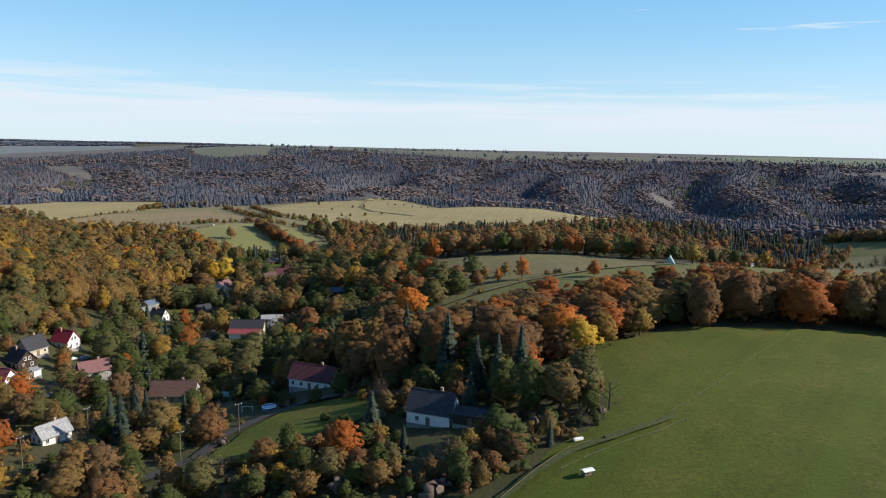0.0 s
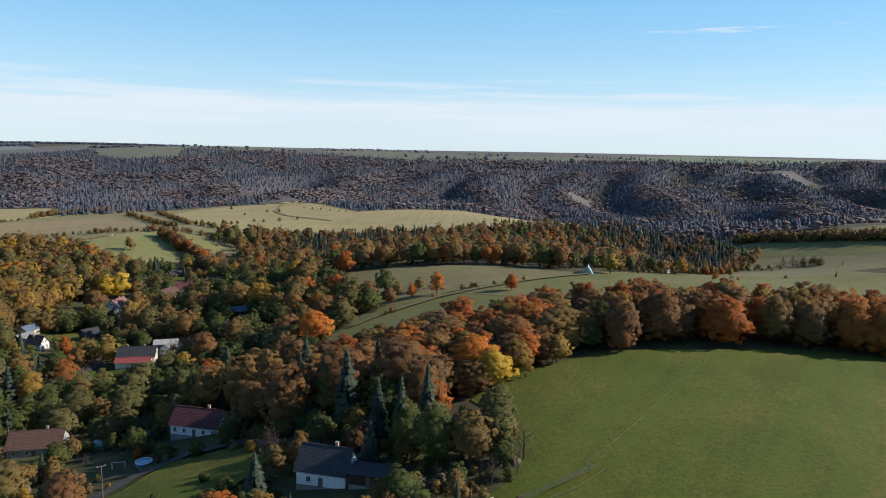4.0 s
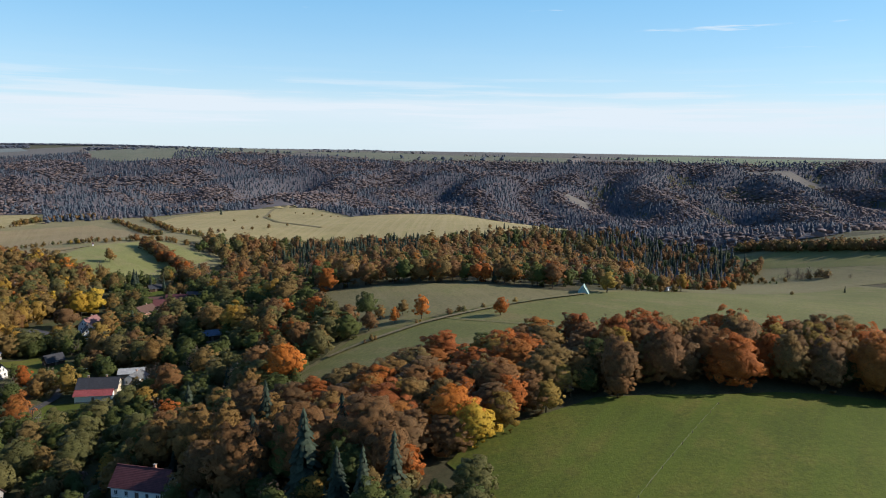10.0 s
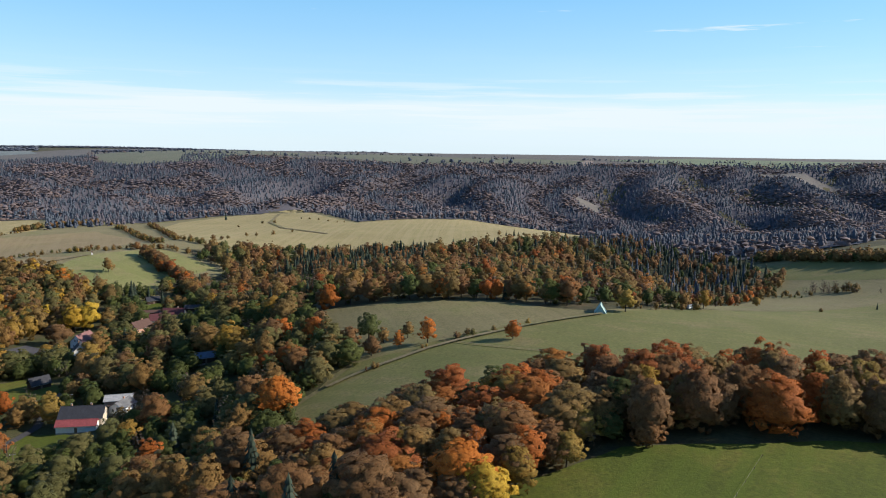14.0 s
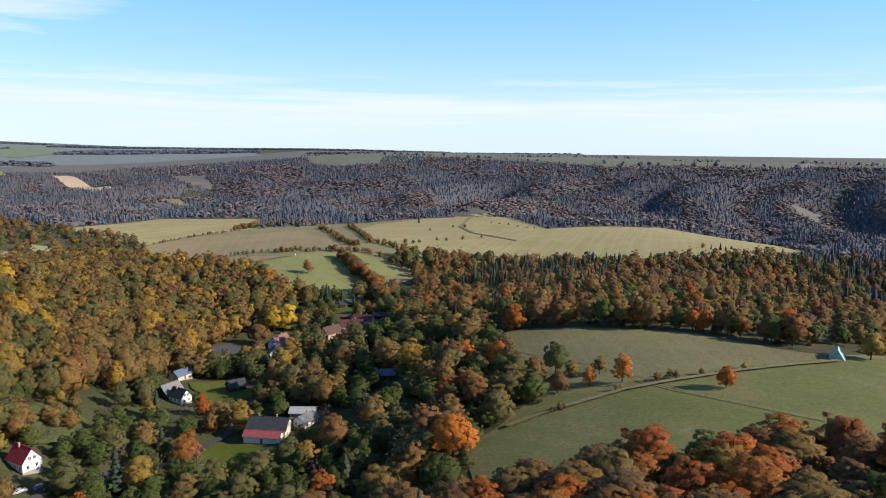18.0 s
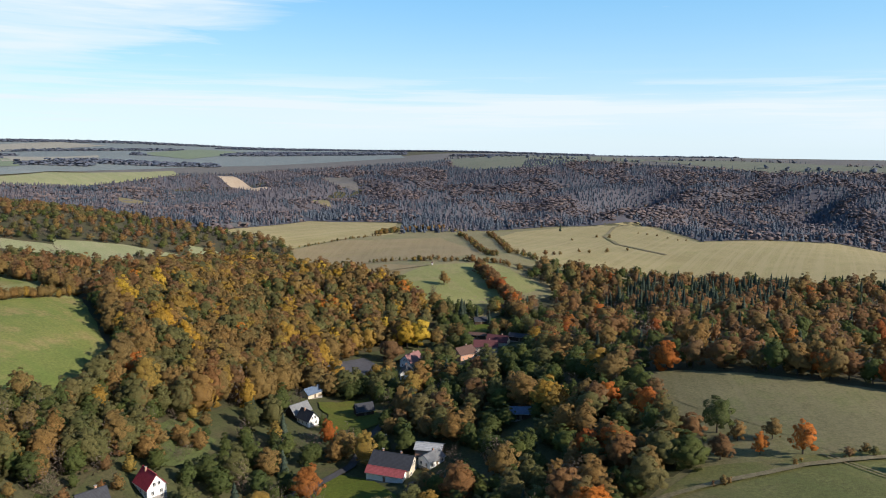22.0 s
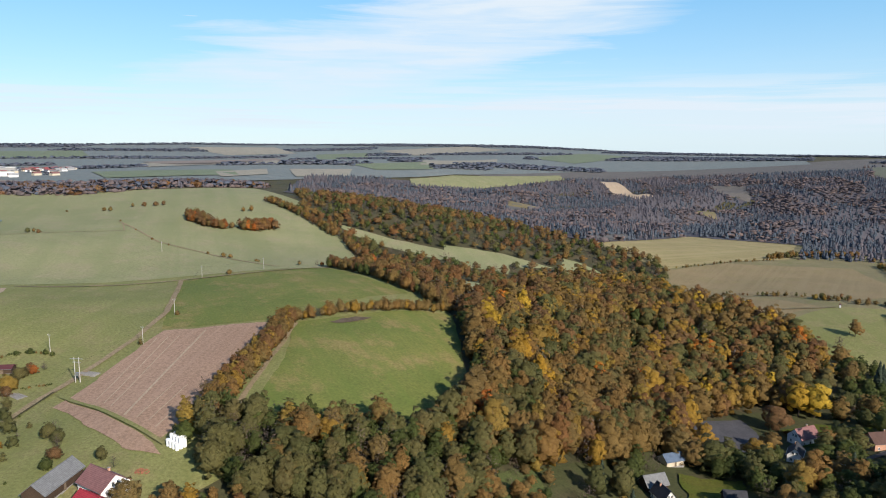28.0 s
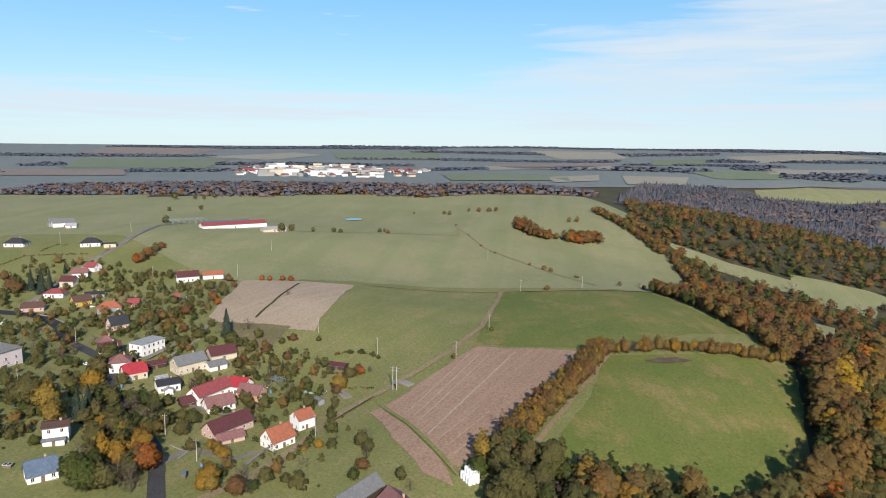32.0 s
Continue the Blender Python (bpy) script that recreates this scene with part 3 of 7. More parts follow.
def broad_crown(rng, lobes, n, size, low=0.14, wide=0.34, slim=1.0, airy=False):
    """A crown of unit height: an uneven dome covered with small ragged lobes of twigs and fringed with leaf sprays; airy: sprays alone."""
    mid = low + (1 - low) * 0.5
    axis = np.array([0, 0, mid - 0.10])
    waves = [(unit(rng.normal(0, 1, 3)) * rng.uniform(2.5, 6.0), rng.uniform(0, 6.28), rng.uniform(0.05, 0.10)) for _ in range(5)]

    def dome(d, depth=1.0):
        """Points of the crown's outline along the ways d from its middle: broad below, narrower on top, bulging unevenly."""
        swell = sum(a * np.sin(d @ w + p) for w, p, a in waves)[:, None]
        out = d * np.array([wide, wide, (1 - low) * 0.5]) * (0.88 + swell) * depth
        out[:, :2] *= (1.06 - 0.34 * np.clip(d[:, 2], -0.4, 1))[:, None]
        return out + [0, 0, mid]

    k = np.arange(lobes) + 0.5
    up, ang = 1 - 2 * k / lobes, k * 2.39996
    d = unit(np.stack([np.cos(ang) * np.sqrt(1 - up ** 2), np.sin(ang) * np.sqrt(1 - up ** 2), up], -1) + rng.normal(0, 0.45 / math.sqrt(lobes), (lobes, 3)))
    c = dome(d, rng.uniform(0.78, 1.04, (lobes, 1)))
    pieces = []
    if not airy:
        v, f = BALL2 if lobes > 20 else BALL1
        if lobes > 5:
            body = dome(v, 0.80)
            pieces.append((body, f, unit(body - axis)))
        v, f = BALL1
        round_ = wide * (1.25 / math.sqrt(lobes) + 0.03)
        for q, away in zip(c, d):
            r = round_ * rng.uniform(0.6, 1.35) * rng.uniform(0.75, 1.35, 3) * [1, 1, 0.8]
            keep = f[(v[f].mean(1) @ away) > -0.15]
            used, back = np.unique(keep, return_inverse=True)
            body = v[used] * (1 + rng.normal(0, 0.22, (len(used), 1))) * r + q
            pieces.append((body, back.reshape(-1, 3), unit(unit(body - axis) + v[used] * 0.38 + rng.normal(0, 0.07, body.shape))))
    if n:
        pick = rng.integers(0, lobes, n)
        e = unit(rng.normal(0, 1, (n, 3)) + d[pick])
        p = c[pick] * (rng.uniform(0.55, 1.0, (n, 1)) if airy else 1.0) + e * wide * rng.uniform(0.04, 0.22, n)[:, None]
        if airy:
            p[:, 2] = np.maximum(p[:, 2], low)
        v, f = cards(p, unit(e + np.array([0, 0, 0.25])), size, rng, slim)
        pieces.append((v, f, unit(unit(v - axis) + np.repeat(e, 4, 0) * 0.35 + rng.normal(0, 0.08, v.shape))))
    return merge(pieces)


def spruce_crown(rng, rows, per, wide=0.17, droop=0.06):
    """Tiers of drooping branch wedges round a spire."""
    vs, fs = [], []
    for i in range(rows):
        h = 0.10 + 0.86 * i / rows
        r = wide * (1 - (i / rows)) ** 0.85 + 0.012
        for k in range(per):
            a = k * 2 * math.pi / per + i * 0.7 + rng.uniform(-0.25, 0.25)
            q = r * rng.uniform(0.75, 1.15)
            w = 0.55 * 2 * math.pi / per
            top = h + 0.86 / rows * 1.35
            vs += [(0, 0, top), (math.cos(a - w) * q * 0.8, math.sin(a - w) * q * 0.8, h - droop * q / wide * 0.6), (math.cos(a) * q, math.sin(a) * q, h - droop * q / wide),
                   (math.cos(a + w) * q * 0.8, math.sin(a + w) * q * 0.8, h - droop * q / wide * 0.6)]
            b = len(vs) - 4
            fs += [(b, b + 1, b + 2), (b, b + 2, b + 3)]
    v = np.array(vs)
    side = unit(v * np.array([1, 1, 0]) + 1e-6)
    return v, np.array(fs), unit(side + np.array([0, 0, 0.45]) + rng.normal(0, 0.15, v.shape))


def trunk_mesh(rng, limbs=5, top=0.72, thick=0.022):
    """A tapered trunk with limbs, of unit height."""
    vs, fs = [], []

    def tube(p, q, r0, r1, n=5):
        p, q = Vector(p), Vector(q)
        d = (q - p).normalized()
        a = d.orthogonal().normalized()
        b = d.cross(a)
        base = len(vs)
        for c, r in ((p, r0), (q, r1)):
            for i in range(n):
                t = i * 2 * math.pi / n
                vs.append(tuple(c + a * math.cos(t) * r + b * math.sin(t) * r))
        for i in range(n):
            j = (i + 1) % n
            fs.append((base + i, base + j, base + n + j))
            fs.append((base + i, base + n + j, base + n + i))

    bend = (rng.uniform(-0.02, 0.02), rng.uniform(-0.02, 0.02), top * 0.5)
    tube((0, 0, -0.04), bend, thick * 1.25, thick * 0.8, 6)
    tube(bend, (bend[0] * 1.6, bend[1] * 1.6, top), thick * 0.8, thick * 0.3, 6)
    for i in range(limbs):
        a, h = i * 2.4 + rng.uniform(-0.4, 0.4), 0.24 + 0.42 * i / limbs
        ln = rng.uniform(0.18, 0.28)
        tube((bend[0], bend[1], h), (math.cos(a) * ln, math.sin(a) * ln, h + ln * rng.uniform(0.7, 1.1)), thick * 0.5, thick * 0.14, 4)
    return np.array(vs), np.array(fs), None


def soften(me, n):
    """Smooth shading with the given normals, vertex by vertex."""
    if "sharp_face" in me.attributes:
        me.attributes.remove(me.attributes["sharp_face"])
    me.attributes.new("custom_normal", "FLOAT_VECTOR", "POINT").data.foreach_set("vector", n.astype(np.float32).ravel())


def tri_mesh(name, v, f, n, material):
    me = mesh_of(name, v.tolist(), f.tolist(), [material])
    if n is not None:
        soften(me, n)
    return me


# woodland templates by species: fine (closest), near and far (coarse)
FINE, NEAR, MID, FAR, TINY = {}, {}, {}, {}, {}
for kind in SPECIES:
    if "spruce" in kind:
        FINE[kind] = [spruce_crown(RNG, 16, 9, w, 0.07) for w in (0.17, 0.21)]
        NEAR[kind] = [spruce_crown(RNG, 11, 7, w) for w in (0.15, 0.18, 0.21)]
        MID[kind] = NEAR[kind]
        FAR[kind] = [spruce_crown(RNG, 5, 5, w) for w in (0.17, 0.21)]
        TINY[kind] = [spruce_crown(RNG, 3, 5, w) for w in (0.20, 0.25)]
    else:
        bare = kind == "bare"
        slim = 0.16 if bare else 0.7
        FINE[kind] = [broad_crown(RNG, 72, 800 if bare else 280, 0.022, wide=w, slim=slim, airy=bare) for w in (0.27, 0.31, 0.35, 0.39)]
        NEAR[kind] = [broad_crown(RNG, 40, 400 if bare else 100, 0.029, wide=w, slim=max(slim, 0.2), airy=bare) for w in (0.24, 0.27, 0.31, 0.35)]
        MID[kind] = [broad_crown(RNG, 16, 130 if bare else 30, 0.045, wide=w, slim=max(slim, 0.3), airy=bare) for w in (0.26, 0.30, 0.35)]
        FAR[kind] = [broad_crown(RNG, 7, 8, 0.090, wide=w, slim=max(slim, 0.5)) for w in (0.36, 0.44)]
        TINY[kind] = [broad_crown(RNG, 3, 3, 0.090, wide=w, slim=max(slim, 0.6)) for w in (0.27, 0.33)]


def scatter(poly, spacing, rng, skip=(), jitter=0.42):
    px, py = zip(*poly)
    gx, gy = np.meshgrid(np.arange(min(px), max(px) + spacing, spacing, dtype=float), np.arange(min(py), max(py) + spacing, spacing * 0.87, dtype=float))
    gx[1::2] += spacing / 2
    x, y = gx.ravel() + rng.uniform(-jitter, jitter, gx.size) * spacing, gy.ravel() + rng.uniform(-jitter, jitter, gx.size) * spacing
    ok = inside(poly, x, y)
    for other in skip:
        ok &= ~inside(other, x, y)
    return x[ok], y[ok]


CLEAR = [(-213, 202, 6), (-203, 200, 5), (-50, 170, 6), (-56, 152, 6), (-58, 142, 4), (-36, 198, 6), (0, 146, 5), (2, 138, 4), (-84, 212, 5), (-96, 164, 5), (-64, 198, 7), (-55, 190, 7), (-136, 202, 5), (-140, 224, 5)]  # round clearings about houses: (x, y, radius)


def free(x, y, slack=0.0):
    ok = np.ones(len(x), bool)
    for a, b, r in CLEAR:
        ok &= np.hypot(x - a, y - b) > r + slack
    return ok


def woods(name, poly, spacing, tall, mix, label, stock=None, skip=None, clumped=0.012, drift_by=0.42, spread=1.0, girth=1.0):
    """A wood as one stuff object: many trees of mixed kinds, drifting in groups."""
    rng = np.random.default_rng(len(name) * 131 + int(spacing * 10))
    x, y = scatter(poly, spacing, rng, FIELDS if skip is None else skip)
    ok = free(x, y, 2.0)
    x, y = x[ok], y[ok]
    kinds, weights = zip(*mix.items())
    cum = np.cumsum(weights) / sum(weights)
    drift = np.array([noise.noise((a * clumped, b * clumped, 11.0)) for a, b in zip(x, y)]) * drift_by
    pick = np.searchsorted(cum, np.clip((rng.random(len(x)) * spread + drift) % 1.0, 0, 0.9999))
    z = height(x, y)
    stock, far = stock or NEAR, stock is FAR or stock is TINY
    vs, fs, ns, mats, tint, base = [], [], [], [], [], 0  # vertices, faces, normals, materials, a number per tree
    for i in range(len(x)):
        kind = kinds[pick[i]]
        v, f, n = stock[kind][rng.integers(len(stock[kind]))]
        h = rng.uniform(*tall) * (0.75 if kind == "green" else 1.0) * (1.12 if "spruce" in kind else 1.0)
        w = h * girth * rng.uniform(0.85, 1.15)
        a = rng.uniform(0, 2 * math.pi)
        c, s = math.cos(a) * w, math.sin(a) * w
        out = np.empty_like(v)
        out[:, 0] = v[:, 0] * c - v[:, 1] * s + x[i]
        out[:, 1] = v[:, 0] * s + v[:, 1] * c + y[i]
        out[:, 2] = v[:, 2] * h + z[i] - (0.12 * h if not far else 0.2 * h)
        turned = n.copy()
        turned[:, 0] = (n[:, 0] * c - n[:, 1] * s) / w
        turned[:, 1] = (n[:, 0] * s + n[:, 1] * c) / w
        ns.append(turned)
        vs.append(out)
        fs.append(f + base)
        base += len(v)
        mats.append(np.full(len(f), SPECIES.index(kind), np.int32))
        tint.append(np.full(len(v), rng.random(), np.float32))
    if not vs:
        return None
    V, Fc, M, T = np.concatenate(vs), np.concatenate(fs), np.concatenate(mats), np.concatenate(tint)
    me = bpy.data.meshes.new(name)
    me.vertices.add(len(V))
    me.vertices.foreach_set("co", V.astype(np.float32).ravel())
    me.loops.add(len(Fc) * 3)
    me.loops.foreach_set("vertex_index", Fc.astype(np.int32).ravel())
    me.polygons.add(len(Fc))
    me.polygons.foreach_set("loop_start", np.arange(0, len(Fc) * 3, 3, dtype=np.int32))
    me.polygons.foreach_set("loop_total", np.full(len(Fc), 3, np.int32))
    for kind in SPECIES:
        me.materials.append(FOLIAGE[kind])
    me.polygons.foreach_set("material_index", M)
    me.update(calc_edges=True)
    soften(me, np.concatenate(ns))
    me.attributes.new("tint", "FLOAT", "POINT").data.foreach_set("value", T)
    TALLY.append((name, len(x), len(Fc)))
    return tagged(new(name, me), label, "woodland", kind="stuff")


TALLY = []
GOLDEN = {"olive": 0.32, "sage": 0.13, "gold": 0.12, "amber": 0.02, "rust": 0.14, "scarlet": 0.015, "bare": 0.075, "green": 0.18}
LOW_SLOPE = {"olive": 0.18, "sage": 0.34, "green": 0.26, "bare": 0.18, "gold": 0.04}
VALLEY = {"spruce": 0.04, "green": 0.46, "sage": 0.16, "olive": 0.18, "rust": 0.05, "bare": 0.06, "orange": 0.02, "gold": 0.03}
BEECH = {"orange": 0.28, "rust": 0.26, "olive": 0.20, "bare": 0.10, "gold": 0.06, "green": 0.10}
BAND = {"rust": 0.20, "olive": 0.22, "green": 0.31, "sage": 0.04, "orange": 0.02, "bare": 0.14, "spruce": 0.07}
RIDGE = {"hazed_spruce": 0.40, "grey_spruce": 0.18, "russet": 0.42}

# ---- roads, lawns and yards ----
draped("field_village_grass", [(-206, 172), (-270, 177), (-300, 182), (-330, 172), (-362, 158), (-376, 112), (-394, 106), (-470, 112), (-540, 60), (-600, 20), (-640, -80), (-300, -80), (-180, 40), (-185, 130)], PASTURE, "garden grass and rough lawns of the village", 9, keep=False)
draped("field_allotment", [(-345, 128), (-366, 120), (-384, 112), (-372, 150), (-352, 142)], LITTER, "overgrown brown allotment", 6, keep=False)
draped("lawn_lane", [(-54, 150), (-51, 170), (-41, 185), (-24, 184), (-15, 172), (-22, 160), (-40, 146)], MEADOW, "sloping lawn beside the lane", 5)
draped("lawn_red_annex", [(-114, 322), (-100, 323), (-84, 312), (-86, 292), (-103, 286), (-112, 300)], MEADOW, "lawn below a long house", 5)
draped("lawn_orchard", [(-160, 384), (-143, 404), (-122, 372), (-136, 356)], MEADOW, "rough grass clearing between houses", 5, amount=4.0)
draped("yard_slate", [(-193, 446), (-186, 478), (-172, 470), (-152, 438), (-166, 414)], plain("slate_rubble", (0.078, 0.078, 0.088), 0.95, 0, 0.35, 1.2, 0.1), "bare slope of dark grey slate rubble", 5)
draped("lawn_hillside", [(-178, 302), (-178, 322), (-160, 314), (-152, 291), (-160, 280)], MEADOW_PATH, "thin grassy slope above a house", 5, amount=4.0)
draped("lawn_upper", [(-166, 484), (-160, 505), (-138, 520), (-128, 505), (-140, 478), (-150, 468)], MEADOW, "steep green garden beside a white house", 5)
draped("lawn_head", [(-152, 560), (-150, 590), (-128, 592), (-118, 566), (-135, 552)], MEADOW, "green garden at the head of the valley", 5)
draped("yard_red_annex", [(-84, 322), (-66, 330), (-62, 322), (-82, 314)], ASPHALT, "dark paved yard", 5, category="yard")
draped("yard_orange_house", [(-120, 480), (-112, 500), (-104, 494), (-112, 476)], GRAVEL, "pale gravel yard with parked cars", 4, category="yard")
draped("road_lane", strip([(-118, 98), (-88, 120), (-64, 144), (-57, 154), (-55, 170), (-48, 181), (-38, 189), (-26, 189), (-10, 180), (2, 166)], 3.4), ASPHALT, "narrow grey asphalt lane", 3, amount=0.3, category="road")
draped("road_valley", strip([(-118, 170), (-124, 205), (-131, 232), (-136, 262), (-130, 285), (-118, 300), (-112, 330), (-118, 360), (-122, 400), (-126, 440), (-118, 478), (-112, 510), (-118, 545)], 3.4), ASPHALT, "narrow valley road between houses", 4, amount=0.3, category="road")
draped("road_village", strip([(-205, 118), (-224, 115), (-241, 112), (-256, 108), (-280, 96), (-307, 82), (-325, 78), (-343, 70), (-370, 50)], 5.0), ASPHALT, "shaded asphalt village road", 4, amount=0.3, category="road")
draped("road_side", strip([(-245, 113), (-254, 119), (-251, 126), (-246, 133), (-250, 140)], 3.2), GRAVEL, "gravel side road with a parapet", 3, amount=0.3, category="road")
draped("road_curve", strip([(-372, 48), (-391, 40), (-411, 31), (-428, 20), (-438, 8), (-443, -9), (-446, -30)], 6.5), DARK_ASPHALT, "fresh dark asphalt road round a bend", 4, amount=0.2, category="road")
draped("road_farm", strip([(-446, -2), (-480, 4), (-526, 13), (-570, 24), (-668, 32), (-690, 50)], 4.5), GRAVEL, "straight pale farm road", 8, amount=0.3, category="road")
draped("path_lane", strip([(-218, 124), (-236, 142), (-250, 152), (-272, 165), (-285, 176), (-297, 190), (-330, 222), (-365, 246), (-415, 266), (-456, 282)], 2.8), TRACK, "rutted field track", 4, amount=0.6, category="path")
draped("path_hill", strip([(-470, 192), (-462, 240), (-456, 282), (-450, 330), (-446, 385)], 2.0), TRACK, "trodden track along the pasture edge", 6, amount=0.8, category="path")
draped("path_meadow_edge", strip([(8, 112), (18, 124), (27, 131), (36, 135), (43, 139), (50, 143)], 1.9), MEADOW_PATH, "worn earth track along the fence", 3, amount=0.6, category="path")
draped("path_hay", strip([(-38, 905), (-60, 930), (-100, 980), (-128, 1060), (-132, 1180), (-120, 1310)], 5.0), DIRT, "earth track curving over the hay field", 10, amount=1.0, category="path")
draped("path_shrine", strip([(-300, 640), (-262, 672), (-236, 705)], 3.0), DIRT, "pale track up to a shrine", 6, amount=0.6, category="path")
draped("path_pasture", strip([(0, 300), (38, 322), (60, 331), (95, 348), (120, 362)], 2.4), DIRT, "bushy boundary track between pastures", 5, amount=0.8, category="path")
draped("path_field_strip", strip([(-284, 184), (-262, 192), (-222, 203)], 1.7), PASTURE, "grass strip between ploughed fields", 4, amount=0.4, category="path")

# ---- houses ----


def tiled(name, colour):
    """Roof covering: courses of tiles or sheets, weathered in patches."""
    m, t, b = principled(name, 0.72)
    pos = node(t, "ShaderNodeTexCoord").outputs["Object"]
    v = ramp(t, [(0.3, (0.70,) * 3), (0.7, (1.18,) * 3)])
    join(t, (noise_fac(t, 1.1, 6, 0.7, pos), v.inputs[0]))
    wave = node(t, "ShaderNodeTexWave", {"Scale": 1.1, "Distortion": 0.4, "Detail": 1.0}, wave_type="BANDS", bands_direction="Z")
    join(t, (pos, wave.inputs[0]))
    w = ramp(t, [(0.0, (0.82,) * 3), (0.5, (1.05,) * 3)])
    join(t, (wave.outputs["Fac"], w.inputs[0]))
    col = mixed(t, 1.0, mixed(t, 1.0, colour, v.outputs[0], "MULTIPLY"), w.outputs[0], "MULTIPLY")
    join(t, (col, b.inputs["Base Color"]))
    bump = node(t, "ShaderNodeBump", {"Strength": 0.5, "Distance": 0.05})
    join(t, (wave.outputs["Fac"], bump.inputs["Height"]), (bump.outputs[0], b.inputs["Normal"]))
    return m


ROOFS = {"red": tiled("red_roof_tiles", (0.270, 0.070, 0.074)), "bright": tiled("bright_red_roof", (0.340, 0.036, 0.050)), "orange": tiled("orange_roof_tiles", (0.330, 0.118, 0.070)),
         "maroon": tiled("maroon_roof_tiles", (0.100, 0.036, 0.040)), "mauve": tiled("faded_mauve_roof", (0.216, 0.108, 0.104)), "dark": tiled("dark_roof_slates", (0.040, 0.042, 0.050)),
         "grey": tiled("grey_fibre_cement_roof", (0.176, 0.180, 0.184)), "blue": tiled("blue_grey_sheet_roof", (0.100, 0.140, 0.208)), "brown": tiled("brown_roof_tiles", (0.104, 0.060, 0.048)),
         "pale": tiled("pale_roof_sheets", (0.336, 0.344, 0.352))}
WALLS = {"white": plain("white_render", (0.80, 0.785, 0.76), 0.85, 0, 0.10, 1.2), "cream": plain("cream_render", (0.560, 0.488, 0.376), 0.85, 0, 0.12, 1.2), "pink": plain("pink_render", (0.528, 0.368, 0.320), 0.85, 0, 0.12, 1.2),
         "yellow": plain("yellow_render", (0.544, 0.360, 0.056), 0.85, 0, 0.12, 1.2), "grey": plain("grey_render", (0.336, 0.328, 0.320), 0.85, 0, 0.2, 1.2), "wood": plain("dark_timber_boards", (0.068, 0.044, 0.030), 0.85, 0, 0.35, 2.5),
         "lilac": plain("lilac_render", (0.60, 0.52, 0.54), 0.85, 0, 0.10, 1.2), "salmon": plain("salmon_render", (0.496, 0.288, 0.200), 0.85, 0, 0.14, 1.2), "bluegrey": plain("blue_grey_render", (0.240, 0.264, 0.304), 0.85, 0, 0.12, 1.2)}
FRAME, GLASS = plain("white_window_frame", (0.72, 0.71, 0.69), 0.5, 0, 0.05), None
STONE = plain("concrete_plinth", (0.30, 0.285, 0.265), 0.95, 0, 0.25, 2.0)
TIMBER = plain("weathered_timber", (0.19, 0.145, 0.105), 0.9, 0, 0.35, 3.0)
STEEL = plain("galvanised_steel", (0.42, 0.43, 0.44), 0.45, 0.8, 0.15)


def glass():
    m, t, b = principled("window_glass", 0.08)
    b.inputs["Base Color"].default_value = (0.025, 0.030, 0.036, 1)
    b.inputs["Specular IOR Level"].default_value = 0.7
    return m


GLASS = glass()


def part(name, data, parent, label="", m=None):
    """Links a mesh as one part of a thing."""
    ob = new(name, data)
    ob.parent = parent
    if m is not None:
        ob.matrix_basis = m
    return tagged(ob, label)


def box_mesh(name, x0, x1, y0, y1, z0, z1, material):
    v = [(x, y, z) for z in (z0, z1) for y in (y0, y1) for x in (x0, x1)]
    f = [(0, 2, 3, 1), (4, 5, 7, 6), (0, 1, 5, 4), (2, 6, 7, 3), (0, 4, 6, 2), (1, 3, 7, 5)]
    return mesh_of(name, v, f, [material])


WINDOW_FRAME = {}


def window_meshes(w=1.0, h=1.25):
    if (w, h) not in WINDOW_FRAME:
        t, d = 0.10, 0.09
        xs, zs = (-w / 2, -w / 2 + t, -0.035, 0.035, w / 2 - t, w / 2), (0, t, h - t, h)
        vs = [(x, y, z) for y in (-d, 0.02) for z in zs for x in xs]
        solid = [[not (k == 1 and i in (1, 3)) for i in range(5)] for k in range(3)]
        fs = []
        for k in range(3):
            for i in range(5):
                if not solid[k][i]:
                    continue
                q = (k * 6 + i, k * 6 + i + 1, k * 6 + i + 7, k * 6 + i + 6)
                fs += [q, tuple(j + 24 for j in q[::-1])]
                for (dk, di), (m, n) in (((-1, 0), (0, 1)), ((0, 1), (1, 2)), ((1, 0), (2, 3)), ((0, -1), (3, 0))):
                    kk, ii = k + dk, i + di
                    if not (0 <= kk < 3 and 0 <= ii < 5 and solid[kk][ii]):
                        fs.append((q[n], q[m], q[m] + 24, q[n] + 24))
        frame_mesh = mesh_of("window_frame", vs, fs, [FRAME])
        sill = box_mesh("sill", -w / 2 - 0.08, w / 2 + 0.08, -0.2, 0.02, -0.08, -0.002, STONE)
        pane = mesh_of("pane", [(-w / 2 + t, -0.045, t), (w / 2 - t, -0.045, t), (w / 2 - t, -0.045, h - t), (-w / 2 + t, -0.045, h - t)], [(0, 1, 2, 3)], [GLASS])
        WINDOW_FRAME[(w, h)] = frame_mesh, pane, sill
    return WINDOW_FRAME[(w, h)]


